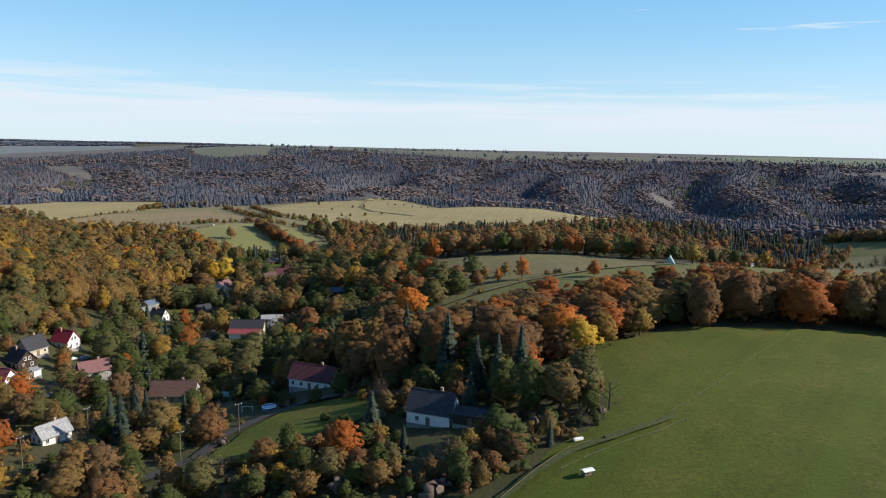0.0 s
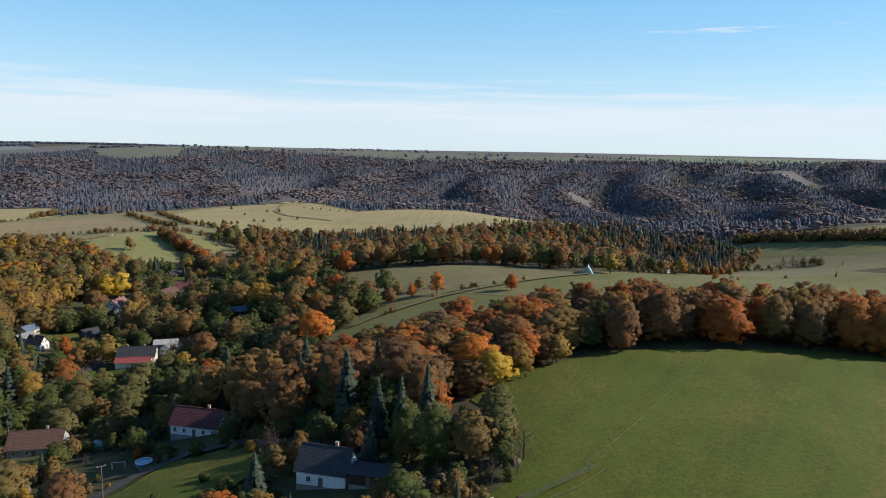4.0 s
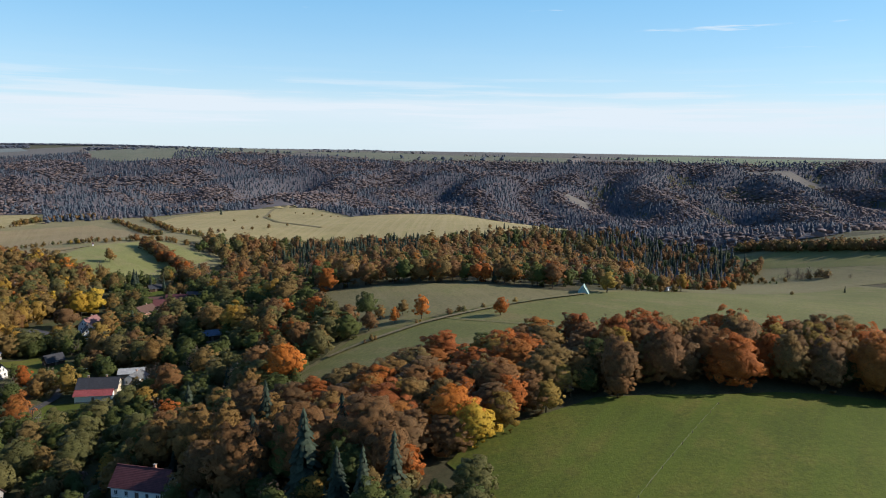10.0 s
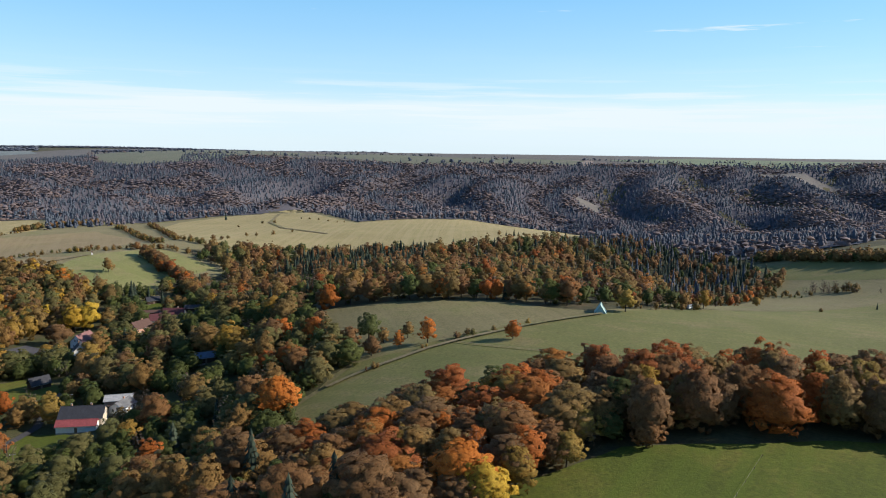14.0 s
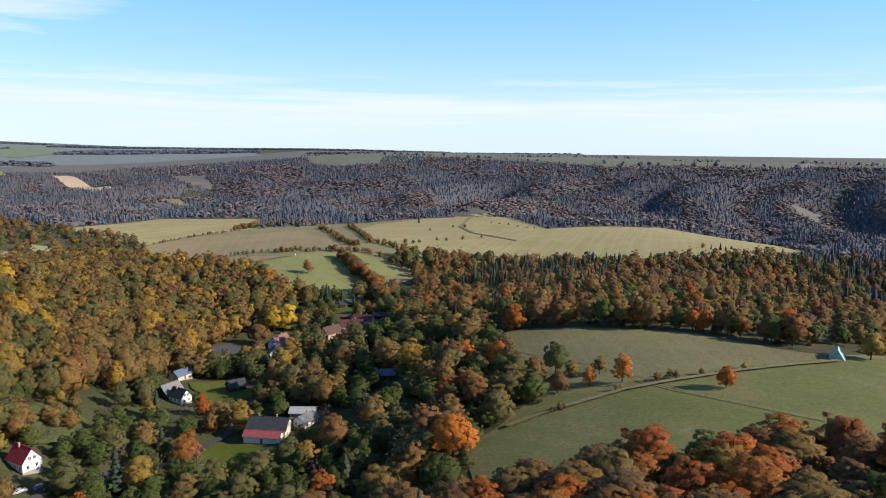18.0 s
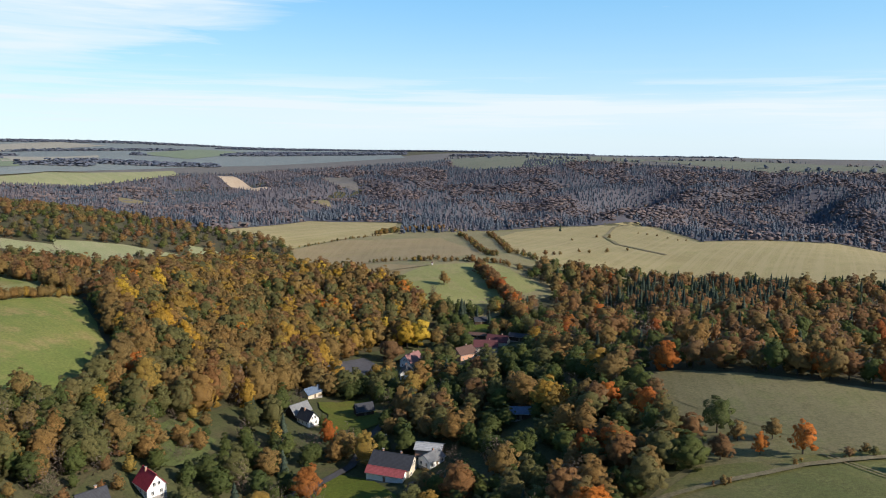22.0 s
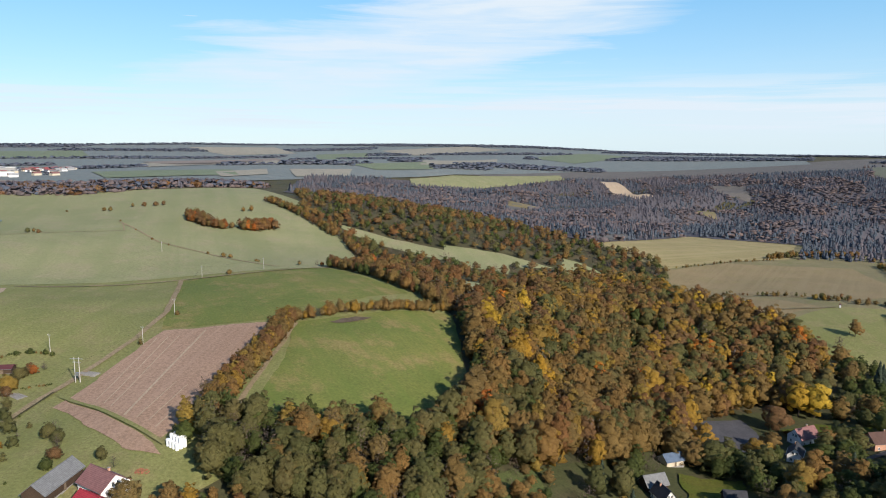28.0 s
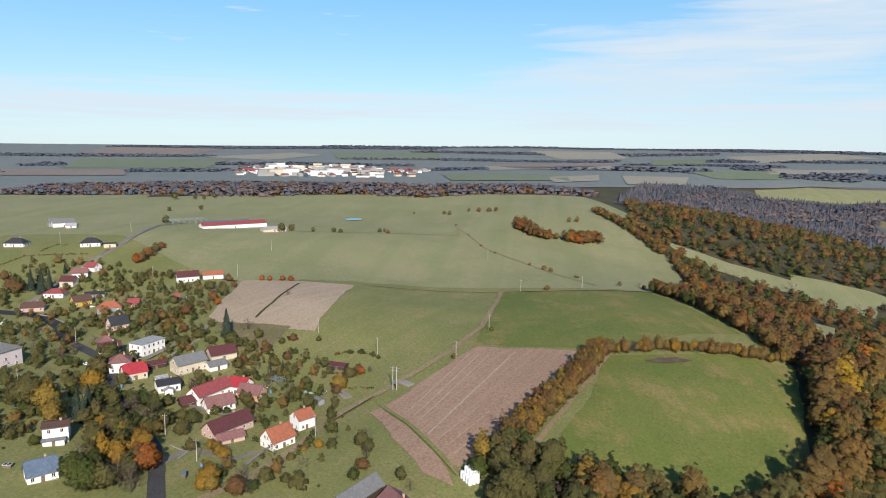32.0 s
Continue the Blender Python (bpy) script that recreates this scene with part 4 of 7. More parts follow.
def roof_mesh(kind, L, W, z, rise, material, over=0.45, thick=0.16):
    """A roof with thickness: gable or hipped slopes, or a flat slab."""
    a, b = L / 2 + over, W / 2 + over
    drop = rise * over / (W / 2)
    if kind == "flat":
        v = [(-a, -b, z), (a, -b, z), (a, b, z), (-a, b, z)]
        f = [(0, 1, 2, 3)]
    elif kind == "hip":
        r = max(0.1, L / 2 - W / 2 * 0.9)
        v = [(-a, -b, z - drop), (a, -b, z - drop), (a, b, z - drop), (-a, b, z - drop), (-r, 0, z + rise), (r, 0, z + rise)]
        f = [(0, 1, 5, 4), (1, 2, 5), (2, 3, 4, 5), (3, 0, 4)]
    elif kind == "half":
        r, k = L / 2 - W * 0.18, 0.62
        v = [(-a, -b, z - drop), (a, -b, z - drop), (a, b, z - drop), (-a, b, z - drop), (-r, 0, z + rise), (r, 0, z + rise),
             (-a, -b * (1 - k), z + rise * k), (-a, b * (1 - k), z + rise * k), (a, -b * (1 - k), z + rise * k), (a, b * (1 - k), z + rise * k)]
        f = [(0, 1, 8, 5, 4, 6), (2, 3, 7, 4, 5, 9), (6, 4, 7), (8, 9, 5)]
    else:
        v = [(-a, -b, z - drop), (a, -b, z - drop), (a, b, z - drop), (-a, b, z - drop), (-a, 0, z + rise), (a, 0, z + rise)]
        f = [(0, 1, 5, 4), (2, 3, 4, 5)]
    bm = bmesh.new()
    vs = [bm.verts.new(p) for p in v]
    for q in f:
        bm.faces.new([vs[i] for i in q])
    up = bmesh.ops.extrude_face_region(bm, geom=bm.faces[:])
    bmesh.ops.translate(bm, verts=[g for g in up["geom"] if isinstance(g, bmesh.types.BMVert)], vec=(0, 0, thick))
    bmesh.ops.recalc_face_normals(bm, faces=bm.faces[:])
    me = bpy.data.meshes.new("roof")
    bm.to_mesh(me)
    bm.free()
    me.materials.append(material)
    return me


def house(name, x, y, L, W, rot, tall, rise, wall, roof, label, kind="gable", rows=1, across=3, chimneys=1, gable_windows=True, door=True, category="house"):
    """A house of length L along its ridge; rows: storeys with windows below the eaves; across: windows along each long side."""
    c, s = math.cos(radians(rot)), math.sin(radians(rot))
    corners = [(x + c * i * L / 2 - s * j * W / 2, y + s * i * L / 2 + c * j * W / 2) for i in (-1, 1) for j in (-1, 1)]
    zs = [float(height(*p)) for p in corners]
    base, low = sum(zs) / 4 + 0.25, min(zs) - sum(zs) / 4 - 0.6
    CLEAR.append((x, y, max(L, W) / 2 + 1.5))
    if x < -180:
        CLEAR.append((x + 4.0, y - max(L, W) / 2 - 4.0, max(L, W) / 2))
    elif y > 240:
        # open yards on the sunny side of the valley houses
        e, g = unit(np.array([20.0 - x, 60.0 - y]))
        CLEAR.extend((x + e * (L / 2 + d), y + g * (L / 2 + d), L / 2 + r) for d, r in ((5.0, 0.0), (13.0, -1.0), (20.0, -2.0)) + (((27.0, -2.0), (34.0, -2.0), (41.0, -2.5)) if y > 420 and L > 8.5 else ()))
    top = tagged(new(name), label, category)
    top.empty_display_size = 1.0
    top.matrix_basis = pose(x, y, base, 0, 0, rot)
    h = tall
    if kind in ("gable", "half"):
        k = 0.66 if kind == "half" else 1.0
        ring = [(-W / 2, low), (W / 2, low), (W / 2, h), ((1 - k) * W / 2, h + rise * k), (-(1 - k) * W / 2, h + rise * k), (-W / 2, h)] if k < 1 else [(-W / 2, low), (W / 2, low), (W / 2, h), (0, h + rise), (-W / 2, h)]
        n = len(ring)
        v = [(i * L / 2, p, q - (0.02 if q > h else 0)) for i in (-1, 1) for p, q in ring]
        f = [tuple(range(n))[::-1], tuple(range(n, 2 * n))] + [(i, (i + 1) % n, n + (i + 1) % n, n + i) for i in range(n)]
        part("wall", mesh_of("wall", v, f, [WALLS[wall]]), top)
    else:
        part("wall", box_mesh("wall", -L / 2, L / 2, -W / 2, W / 2, low, h, WALLS[wall]), top)
    part("plinth", box_mesh("plinth", -L / 2 - 0.06, L / 2 + 0.06, -W / 2 - 0.06, W / 2 + 0.06, low - 0.05, 0.25, STONE), top)
    part("roof", roof_mesh(kind, L, W, h + 0.03, rise, ROOFS[roof]), top)
    if kind == "gable" and rise > 0.5:
        part("ridge_cap", box_mesh("ridge_cap", -L / 2 - 0.47, L / 2 + 0.47, -0.14, 0.14, h + rise + 0.12, h + rise + 0.25, ROOFS[roof]), top)
        eave = h - rise * 0.45 / (W / 2)
        for sgn in (-1, 1):
            part("gutter", box_mesh("gutter", -L / 2 - 0.4, L / 2 + 0.4, sgn * (W / 2 + 0.52) - 0.07, sgn * (W / 2 + 0.52) + 0.07, eave - 0.02, eave + 0.10, STEEL), top)
    for k in range(chimneys):
        cx = L * (0.18 if k == 0 else -0.28)
        ch = part("chimney", box_mesh("chimney", cx - 0.3, cx + 0.3, 0.25, 0.75, h + rise * 0.6, h + rise + 0.85, WALLS["salmon"]), top)
        part("chimney_cap", box_mesh("chimney_cap", cx - 0.38, cx + 0.38, 0.17, 0.83, h + rise + 0.85, h + rise + 0.97, STONE), ch)
    fm, pm, sm = window_meshes()
    spots = []
    for r in range(rows):
        z = 0.95 + r * 2.7
        if z + 1.35 > h:
            break
        for k in range(across):
            u = L * ((k + 0.5) / across - 0.5)
            if not (door and r == 0 and k == across // 2):
                spots.append(pose(u, -W / 2, z, 0, 0, 0))
            spots.append(pose(u, W / 2, z, 0, 0, 180))
        for sgn in (-1, 1):
            for k in range(2):
                u = W * (k - 0.5) * 0.45
                spots.append(pose(sgn * L / 2, u, z, 0, 0, 90 * sgn))
    if gable_windows and kind in ("gable", "half") and rise > 2.2:
        for sgn in (-1, 1):
            for u in ((-0.75, 0.75) if rise > 3 else (0,)):
                spots.append(pose(sgn * L / 2, u, h + 0.25, 0, 0, 90 * sgn))
    for m in spots:
        w = part("window", fm, top, m=m)
        part("pane", pm, w)
        part("sill", sm, w)
    if door:
        part("door", box_mesh("door", -0.5, 0.5, -W / 2 - 0.07, -W / 2 + 0.03, 0.02, 2.1, TIMBER), top)
    return top


def shed(name, x, y, L, W, rot, tall, rise, wall, roof, label, **more):
    return house(name, x, y, L, W, rot, tall, rise, wall, roof, label, rows=0, chimneys=0, gable_windows=False, category="shed", **more)


# village on the hill
house("apartment_house", -343, 27, 20.9, 10.4, 59, 7.56, 2.64, "lilac", "grey", "long pale lilac three-storey apartment house with a grey hipped roof", "hip", 3, 7, 2, door=False)
house("house", -260, 78, 7.4, 6.5, 102, 5.40, 0.70, "white", "brown", "tall white box house with a low tiled roof", "gable", 2, 2, 1, False)
shed("porch", -255.2, 78.6, 6.1, 1.9, 102, 2.21, 0.35, "white", "grey", "white glazed porch in front of a box house")
house("house", -234, 82, 7.9, 5.8, 118, 2.94, 3.17, "white", "blue", "white cottage under a steep blue-grey sheet roof", "gable", 1, 3)
house("house", -446, 7, 11.3, 7.4, 98, 2.76, 2.46, "pink", "brown", "pink bungalow with a brown half-hipped roof", "half", 1, 4)
house("house", -452, 30, 9.6, 7.0, 125, 3.31, 2.82, "yellow", "brown", "bright yellow house with a brown roof", "gable", 1, 3)
house("house", -470, 11, 10.9, 7.8, 85, 2.94, 2.02, "white", "red", "white bungalow with a red hipped roof", "hip", 1, 4)
house("house", -488, 13, 8.3, 7.0, 80, 3.86, 2.64, "cream", "maroon", "cream house with a maroon roof", "gable", 1, 2)
house("house", -503, 15, 9.1, 7.0, 103, 3.50, 2.46, "white", "mauve", "white house with a faded mauve roof", "gable", 1, 3)
house("house", -514, 20, 7.8, 7.0, 60, 3.31, 2.64, "white", "red", "white house with a dark red roof by the farm road", "gable", 1, 2)
house("house", -465, 34, 10.4, 6.1, 100, 2.67, 1.06, "grey", "dark", "low grey house with a dark flat-pitched roof", "gable", 1, 3)
house("house", -434, 50, 12.2, 8.3, 100, 2.94, 2.82, "bluegrey", "orange", "blue-grey house with an orange hipped roof", "hip", 1, 4)
shed("shed", -437, 62, 5.7, 5.2, 90, 2.58, 2.11, "salmon", "red", "small salmon outbuilding with a red roof")
house("house", -393, 64, 8.7, 7.0, 128, 3.13, 3.70, "pink", "dark", "pale pink house with a steep dark roof", "gable", 1, 3)
house("house", -350, 87, 13.1, 7.8, 145, 5.58, 0.44, "white", "pale", "long white two-storey house with a flat roof", "flat", 2, 5, 0, False)
house("house", -351, 71, 8.7, 6.5, 110, 2.76, 2.64, "white", "maroon", "white house with a maroon roof", "gable", 1, 3)
house("house", -361, 67, 7.0, 6.5, 110, 3.13, 2.46, "white", "mauve", "white house with a weathered mauve hipped roof", "hip", 1, 2)
house("house", -328, 81, 8.3, 7.8, 100, 4.78, 2.29, "white", "mauve", "white two-storey house with a mauve hipped roof", "hip", 2, 3)
house("house", -320, 88, 8.7, 7.0, 116, 3.31, 3.17, "cream", "bright", "cream house with a bright red half-hipped roof", "half", 1, 4)
shed("shed", -331, 94, 7.8, 3.9, 116, 2.21, 1.06, "wood", "maroon", "low garden shed with a maroon roof")
house("house", -308, 103, 8.3, 7.0, 113, 3.31, 1.23, "white", "dark", "white house with a torn dark roof under repair", "gable", 1, 3)
shed("greenhouse", -317, 99, 4.3, 3.0, 116, 1.84, 0.53, "white", "pale", "small white-roofed shelter on a lawn")
house("house", -328, 108, 13.1, 7.4, 127, 4.42, 2.82, "cream", "grey", "long cream farmhouse with a grey fibre-cement roof", "gable", 1, 5)
shed("barn", -340, 120, 11.3, 7.8, 116, 3.13, 2.82, "cream", "maroon", "cream barn with a maroon roof joined to a farmhouse")
shed("shed", -329, 119, 7.8, 5.2, 123, 2.58, 1.41, "white", "grey", "white shed with a grey roof")
house("house", -300, 120, 16.5, 7.0, 140, 3.86, 2.82, "white", "red", "long white farmhouse with a patched red roof", "gable", 1, 5, 1)
house("house", -290, 124.5, 10.4, 6.5, 117, 2.76, 2.82, "white", "mauve", "white house with a faded mauve roof and roof lights", "gable", 1, 3)
house("house", -306, 131, 7.8, 7.0, 60, 3.68, 2.64, "white", "bright", "house with a bright red roof joined to a farmhouse", "gable", 1, 2)
house("house", -300, 136, 9.6, 6.1, 60, 3.13, 2.64, "salmon", "mauve", "house end with a pale blue gable and a mauve roof", "gable", 1, 2, 0)
shed("shed", -293, 113, 6.1, 4.3, 120, 2.21, 1.76, "wood", "maroon", "dark timber lean-to with a maroon roof")
house("house", -269, 130, 16.5, 7.0, 133, 3.13, 2.99, "pink", "maroon", "long pink farmhouse with a two-tone maroon roof", "gable", 1, 6)
shed("shed", -261, 131.5, 8.7, 4.3, 116, 2.12, 1.41, "pink", "mauve", "low annex with a mauve roof and a porch")
house("house", -256, 147.5, 9.1, 7.0, 129, 3.40, 3.52, "white", "orange", "white house with a steep orange tiled roof", "gable", 1, 3)
house("house", -270, 155.5, 6.5, 6.1, 124, 4.42, 2.29, "white", "orange", "small white two-storey house with an orange roof", "gable", 2, 2)
house("house", -482, 84, 13.1, 7.0, 107, 3.86, 2.82, "white", "maroon", "white farmhouse with a maroon roof", "gable", 1, 5, 2)
shed("barn", -485, 99, 12.2, 6.1, 100, 2.94, 1.94, "white", "orange", "white barn with an orange roof")
shed("turret_hut", -432, 86, 2.6, 2.6, 100, 4.23, 1.06, "wood", "red", "small timber lookout hut with a red roof")
# farms and new houses on the plateau
shed("cow_house", -660, 95, 56, 13, 113, 3.6, 2.2, "white", "red", "long white cattle barn with a red sheet roof")
shed("barn", -674, 88, 40, 11, 113, 3.4, 1.8, "grey", "blue", "open-sided barn with a blue-grey roof")
shed("barn", -640, 130, 20, 9, 110, 3.0, 1.4, "cream", "pale", "low pale silage store")
house("house", -569, 4, 13, 9, 99, 3.0, 3.2, "white", "dark", "new white house with a black hipped roof", "hip", 1, 4)
shed("garage", -565, 18, 8, 6, 99, 2.8, 0.5, "cream", "dark", "small cream garage beside a new house", kind="flat")
house("house", -577, -48, 14, 9, 80, 3.0, 3.2, "white", "dark", "new white bungalow with a black roof", "hip", 1, 4)
shed("barn", -690, -52, 17, 10, 115, 4.0, 3.2, "white", "grey", "white barn with a grey roof on the plateau")
shed("barn", -702, -62, 12, 9, 115, 3.6, 3.0, "grey", "grey", "grey barn on the open plateau")
shed("tunnel_store", -672, -40, 8, 5, 100, 2.2, 1.8, "white", "pale", "white tunnel-shaped plastic store")
# farmstead below the ploughed field
shed("barn", -215, 171, 17, 6.5, 137, 3.0, 2.6, "wood", "grey", "timber barn with a grey sheet roof")
house("house", -207, 182, 11, 8.5, 20, 3.4, 3.2, "white", "mauve", "white farmhouse with a faded mauve roof", "gable", 1, 3)
shed("shed", -199.5, 177, 8, 7, 20, 3.0, 2.6, "white", "bright", "white outbuilding with a red roof")
# houses along the valley
house("house", -94, 330, 15.5, 9, 3, 4.0, 3.2, "cream", "dark", "cream house with a dark slate roof", "gable", 1, 4, 2)
shed("annex", -94, 323.8, 14, 4.2, 3, 2.9, 1.5, "white", "red", "white annex with a low red sheet roof")
house("house", -82, 337, 8, 6, 70, 2.8, 1.8, "white", "grey", "white house with a grey roof behind a yard", "gable", 1, 3)
shed("garage", -86, 345, 10, 7, 10, 3.0, 1.2, "salmon", "pale", "garage with a pale sheet roof")
house("house", -149, 359, 8, 5.6, 160, 3.0, 3.2, "white", "dark", "white gabled house with a dark roof", "gable", 1, 3)
shed("barn", -157, 364, 9, 6.4, 70, 2.8, 3.0, "wood", "grey", "timber barn with a grey roof")
shed("barn", -168, 392, 8.5, 5.8, 71, 2.6, 2.2, "cream", "blue", "barn with a blue-grey sheet roof")
shed("shed", -134, 382, 8, 5.5, 45, 2.8, 2.6, "wood", "dark", "dark timber cottage in tree shade")
house("house", -152, 476, 12, 8, 75, 3.8, 3.8, "white", "mauve", "white house with a mauve-grey roof on a slope", "gable", 1, 3)
house("house", -143, 449, 9, 6, 110, 3.6, 3.2, "white", "dark", "small white gabled cottage", "gable", 1, 2)
house("house", -124, 489, 12, 9, 60, 4.0, 3.4, "salmon", "brown", "salmon house with a brown roof", "gable", 1, 3)
house("house", -116, 506, 14, 8, 20, 3.4, 3.2, "cream", "maroon", "long house with a maroon roof", "gable", 1, 4)
house("house", -112, 519, 13, 8, 0, 3.4, 3.2, "cream", "maroon", "farmhouse with a maroon roof", "gable", 1, 4)
shed("barn", -100, 528, 14, 6, 0, 3.0, 1.4, "wood", "dark", "low dark timber barn")
shed("shed", -134, 544, 11, 5, 10, 2.4, 1.0, "wood", "brown", "row of low timber sheds")
shed("shed", -143, 577, 9, 6, 30, 2.8, 2.2, "wood", "dark", "dark timber shed beside tall spruces")
shed("shed", -100, 570, 7, 6, 35, 3.0, 2.4, "wood", "blue", "cottage with a blue roof among trees")
shed("shed", -58, 372, 8, 6, 20, 2.8, 1.6, "wood", "blue", "shed with a blue sheet roof in deep shade")
house("house", -150, 270, 8.5, 6.2, 160, 3.4, 3.8, "white", "bright", "white gabled house with a bright red roof", "gable", 1, 3)
house("house", -151, 249, 8, 6.5, 67, 3.2, 3.8, "cream", "dark", "house with a dark roof beside the valley road", "gable", 1, 3)
house("house", -138, 210, 8.2, 6, 165, 3.2, 3.6, "white", "red", "white gabled cottage with a red roof", "gable", 1, 3)
house("house", -146, 234, 8, 6.5, 150, 2.9, 3.6, "wood", "dark", "timber house with a steep dark roof", "gable", 1, 3)
shed("carport", -139, 226, 7, 4, 75, 2.2, 0.3, "white", "pale", "white flat-roofed carport beside a lawn", kind="flat")
house("house", -126, 244, 10, 6.8, 40, 3.2, 3.0, "grey", "mauve", "grey house with a faded old roof", "gable", 1, 3)
house("house", -102, 174, 7.8, 5.2, 60, 2.6, 2.4, "white", "pale", "white cottage with a pale weathered roof", "gable", 1, 3)
house("house", -88, 222, 14, 8.5, 6, 3.0, 3.4, "grey", "brown", "old house with a brown roof under a bare tree", "gable", 1, 4)
house("house", -39, 208, 14, 7, -18, 3.2, 3.6, "white", "maroon", "white farmhouse with a dark maroon roof in shade", "gable", 1, 5)
house("house", -1.5, 156, 10.5, 7.5, -20, 3.4, 3.8, "white", "dark", "white cottage with a dark slate roof and a boarded gable", "gable", 1, 2)
shed("carport", 7.5, 151, 8, 5, -20, 2.5, 0.3, "wood", "dark", "dark open carport beside a cottage", kind="flat")

# ---- single trees, each a thing: (kind, x, y, height) ----
PASTURE_TREES = (
    ("scarlet", 38.4, 331, 10.5), ("scarlet", 27, 330, 7.2), ("rust", 16, 326, 8.4), ("green", 15, 347, 12.6), ("rust", 7, 340, 9.8),
    ("olive", 55, 335, 3.5), ("olive", 66, 336, 3.1), ("olive", 21, 340, 7), ("olive", 31, 342, 7), ("scarlet", -13, 275, 17),
    ("orange", -24, 328, 12.6), ("gold", 2, 339, 7), ("olive", -4, 316, 9.8), ("rust", -2, 320, 7),
)
RIGHT_BUSHES = (
    ("gold", 185, 396, 10.8), ("gold", 134, 370, 10.8), ("gold", 239, 440, 6.1), ("bare", 307, 490, 8.1), ("bare", 310, 483, 9.5),
    ("bare", 313, 476, 9.5), ("bare", 316, 469, 8.1), ("bare", 319, 464, 6.8), ("olive", 278, 502, 4.7), ("olive", 283, 495, 4.1),
    ("olive", 287, 488, 4.7), ("olive", 291, 481, 4.1), ("olive", 295, 474, 4.1), ("olive", 254, 403, 2.7), ("spruce", 286, 403, 4.3),
    ("olive", 268, 540, 6.8), ("green", 156, 398, 8.1), ("bare", 160, 392, 8.1), ("green", 168, 397, 9.5), ("olive", 174, 395, 8.1),
    ("bare", 204, 420, 5.4), ("olive", 144, 384, 6.8), ("bare", 324, 450, 4.1),
)
MEADOW_TREES = (
    ("olive", -199, 648, 12), ("bare", -198, 621, 11), ("spruce", -158, 584, 15), ("spruce", -148, 584, 12), ("spruce", -136, 576, 12),
    ("rust", -188, 707, 11), ("rust", -175, 689, 12), ("rust", -163, 672, 13), ("orange", -152, 657, 13), ("rust", -141, 642, 13),
    ("orange", -131, 623, 13), ("rust", -120, 602, 12), ("olive", -113, 583, 11), ("gold", -261, 726, 5), ("gold", -254, 726, 5),
    ("olive", -230, 728, 5), ("olive", -224, 731, 5), ("olive", -221, 739, 4), ("rust", -205, 737, 8), ("olive", -187, 746, 5),
    ("olive", -173, 745, 6), ("olive", -158, 737, 6), ("olive", -142, 725, 7), ("rust", -128, 709, 7),
)
HAY_SHRUBS = (
    ("olive", -120, 1047, 6), ("olive", -137, 1049, 4.5), ("olive", -161, 1002, 4), ("olive", -118, 881, 5), ("olive", -101, 897, 6),
    ("olive", -82, 925, 4.5), ("olive", -129, 879, 5), ("rust", -155, 828, 7), ("rust", -148, 837, 5), ("olive", -143, 846, 5),
    ("olive", -90, 1113, 3), ("olive", -77, 1103, 3.5), ("olive", -63, 1092, 3.5), ("olive", -48, 1072, 3), ("olive", -34, 1051, 3),
    ("olive", -24, 1050, 3), ("spruce", -198, 1104, 13), ("olive", -232, 1130, 5), ("olive", 162, 856, 6), ("spruce", 177, 843, 9),
    ("spruce", 169, 849, 6), ("olive", 190, 851, 4), ("spruce", 182, 843, 6),
)
DOUBLE_HEDGE = (
    ("olive", -314, 1002, 6), ("olive", -295, 971, 6), ("olive", -276, 937, 7), ("rust", -251, 886, 7), ("olive", -226, 828, 7),
    ("olive", -209, 793, 6), ("olive", -199, 787, 6), ("olive", -284, 1034, 5), ("rust", -263, 994, 6), ("olive", -241, 949, 6),
    ("olive", -216, 885, 6), ("olive", -193, 824, 6), ("olive", -414, 946, 7), ("olive", -408, 962, 8), ("olive", -408, 992, 8),
    ("rust", -398, 1002, 8), ("olive", -390, 1019, 8), ("olive", -380, 1028, 9), ("olive", -371, 1044, 8), ("olive", -362, 1061, 7),
    ("olive", -333, 1032, 6),
)
COPSE = (
    ("olive", -717, 375, 8), ("rust", -691, 373, 9), ("olive", -667, 372, 10), ("orange", -656, 376, 9), ("olive", -650, 382, 8),
    ("olive", -651, 391, 7), ("bare", -652, 399, 8), ("olive", -644, 404, 11), ("rust", -643, 412, 12), ("olive", -642, 419, 12),
    ("orange", -645, 428, 11), ("olive", -725, 432, 6), ("olive", -722, 440, 7), ("olive", -786, 484, 6), ("rust", -760, 486, 7),
    ("olive", -730, 485, 8), ("rust", -698, 481, 8), ("olive", -671, 481, 8), ("rust", -648, 478, 8), ("olive", -627, 478, 8),
    ("olive", -607, 476, 8),
)
HILL_TREES = (
    ("rust", -503, 448, 12), ("orange", -479, 440, 9), ("orange", -459, 389, 5), ("bare", -469, 385, 5), ("orange", -460, 384, 4),
    ("olive", -530, 337, 4.5), ("olive", -524, 340, 4), ("olive", -501, 353, 2.5), ("olive", -458, 314, 4), ("olive", -666, 229, 4),
    ("olive", -826, 281, 3), ("rust", -817, 356, 6), ("rust", -813, 367, 6), ("rust", -811, 375, 6), ("olive", -821, 345, 5),
    ("olive", -801, 318, 6), ("olive", -810, 314, 5), ("olive", -719, 308, 2.5), ("olive", -656, 306, 2), ("olive", -608, 306, 2.5),
    ("olive", -583, 312, 2.5), ("olive", -472, 372, 4), ("olive", -322, 222, 3.2), ("olive", -358, 249, 3),
)
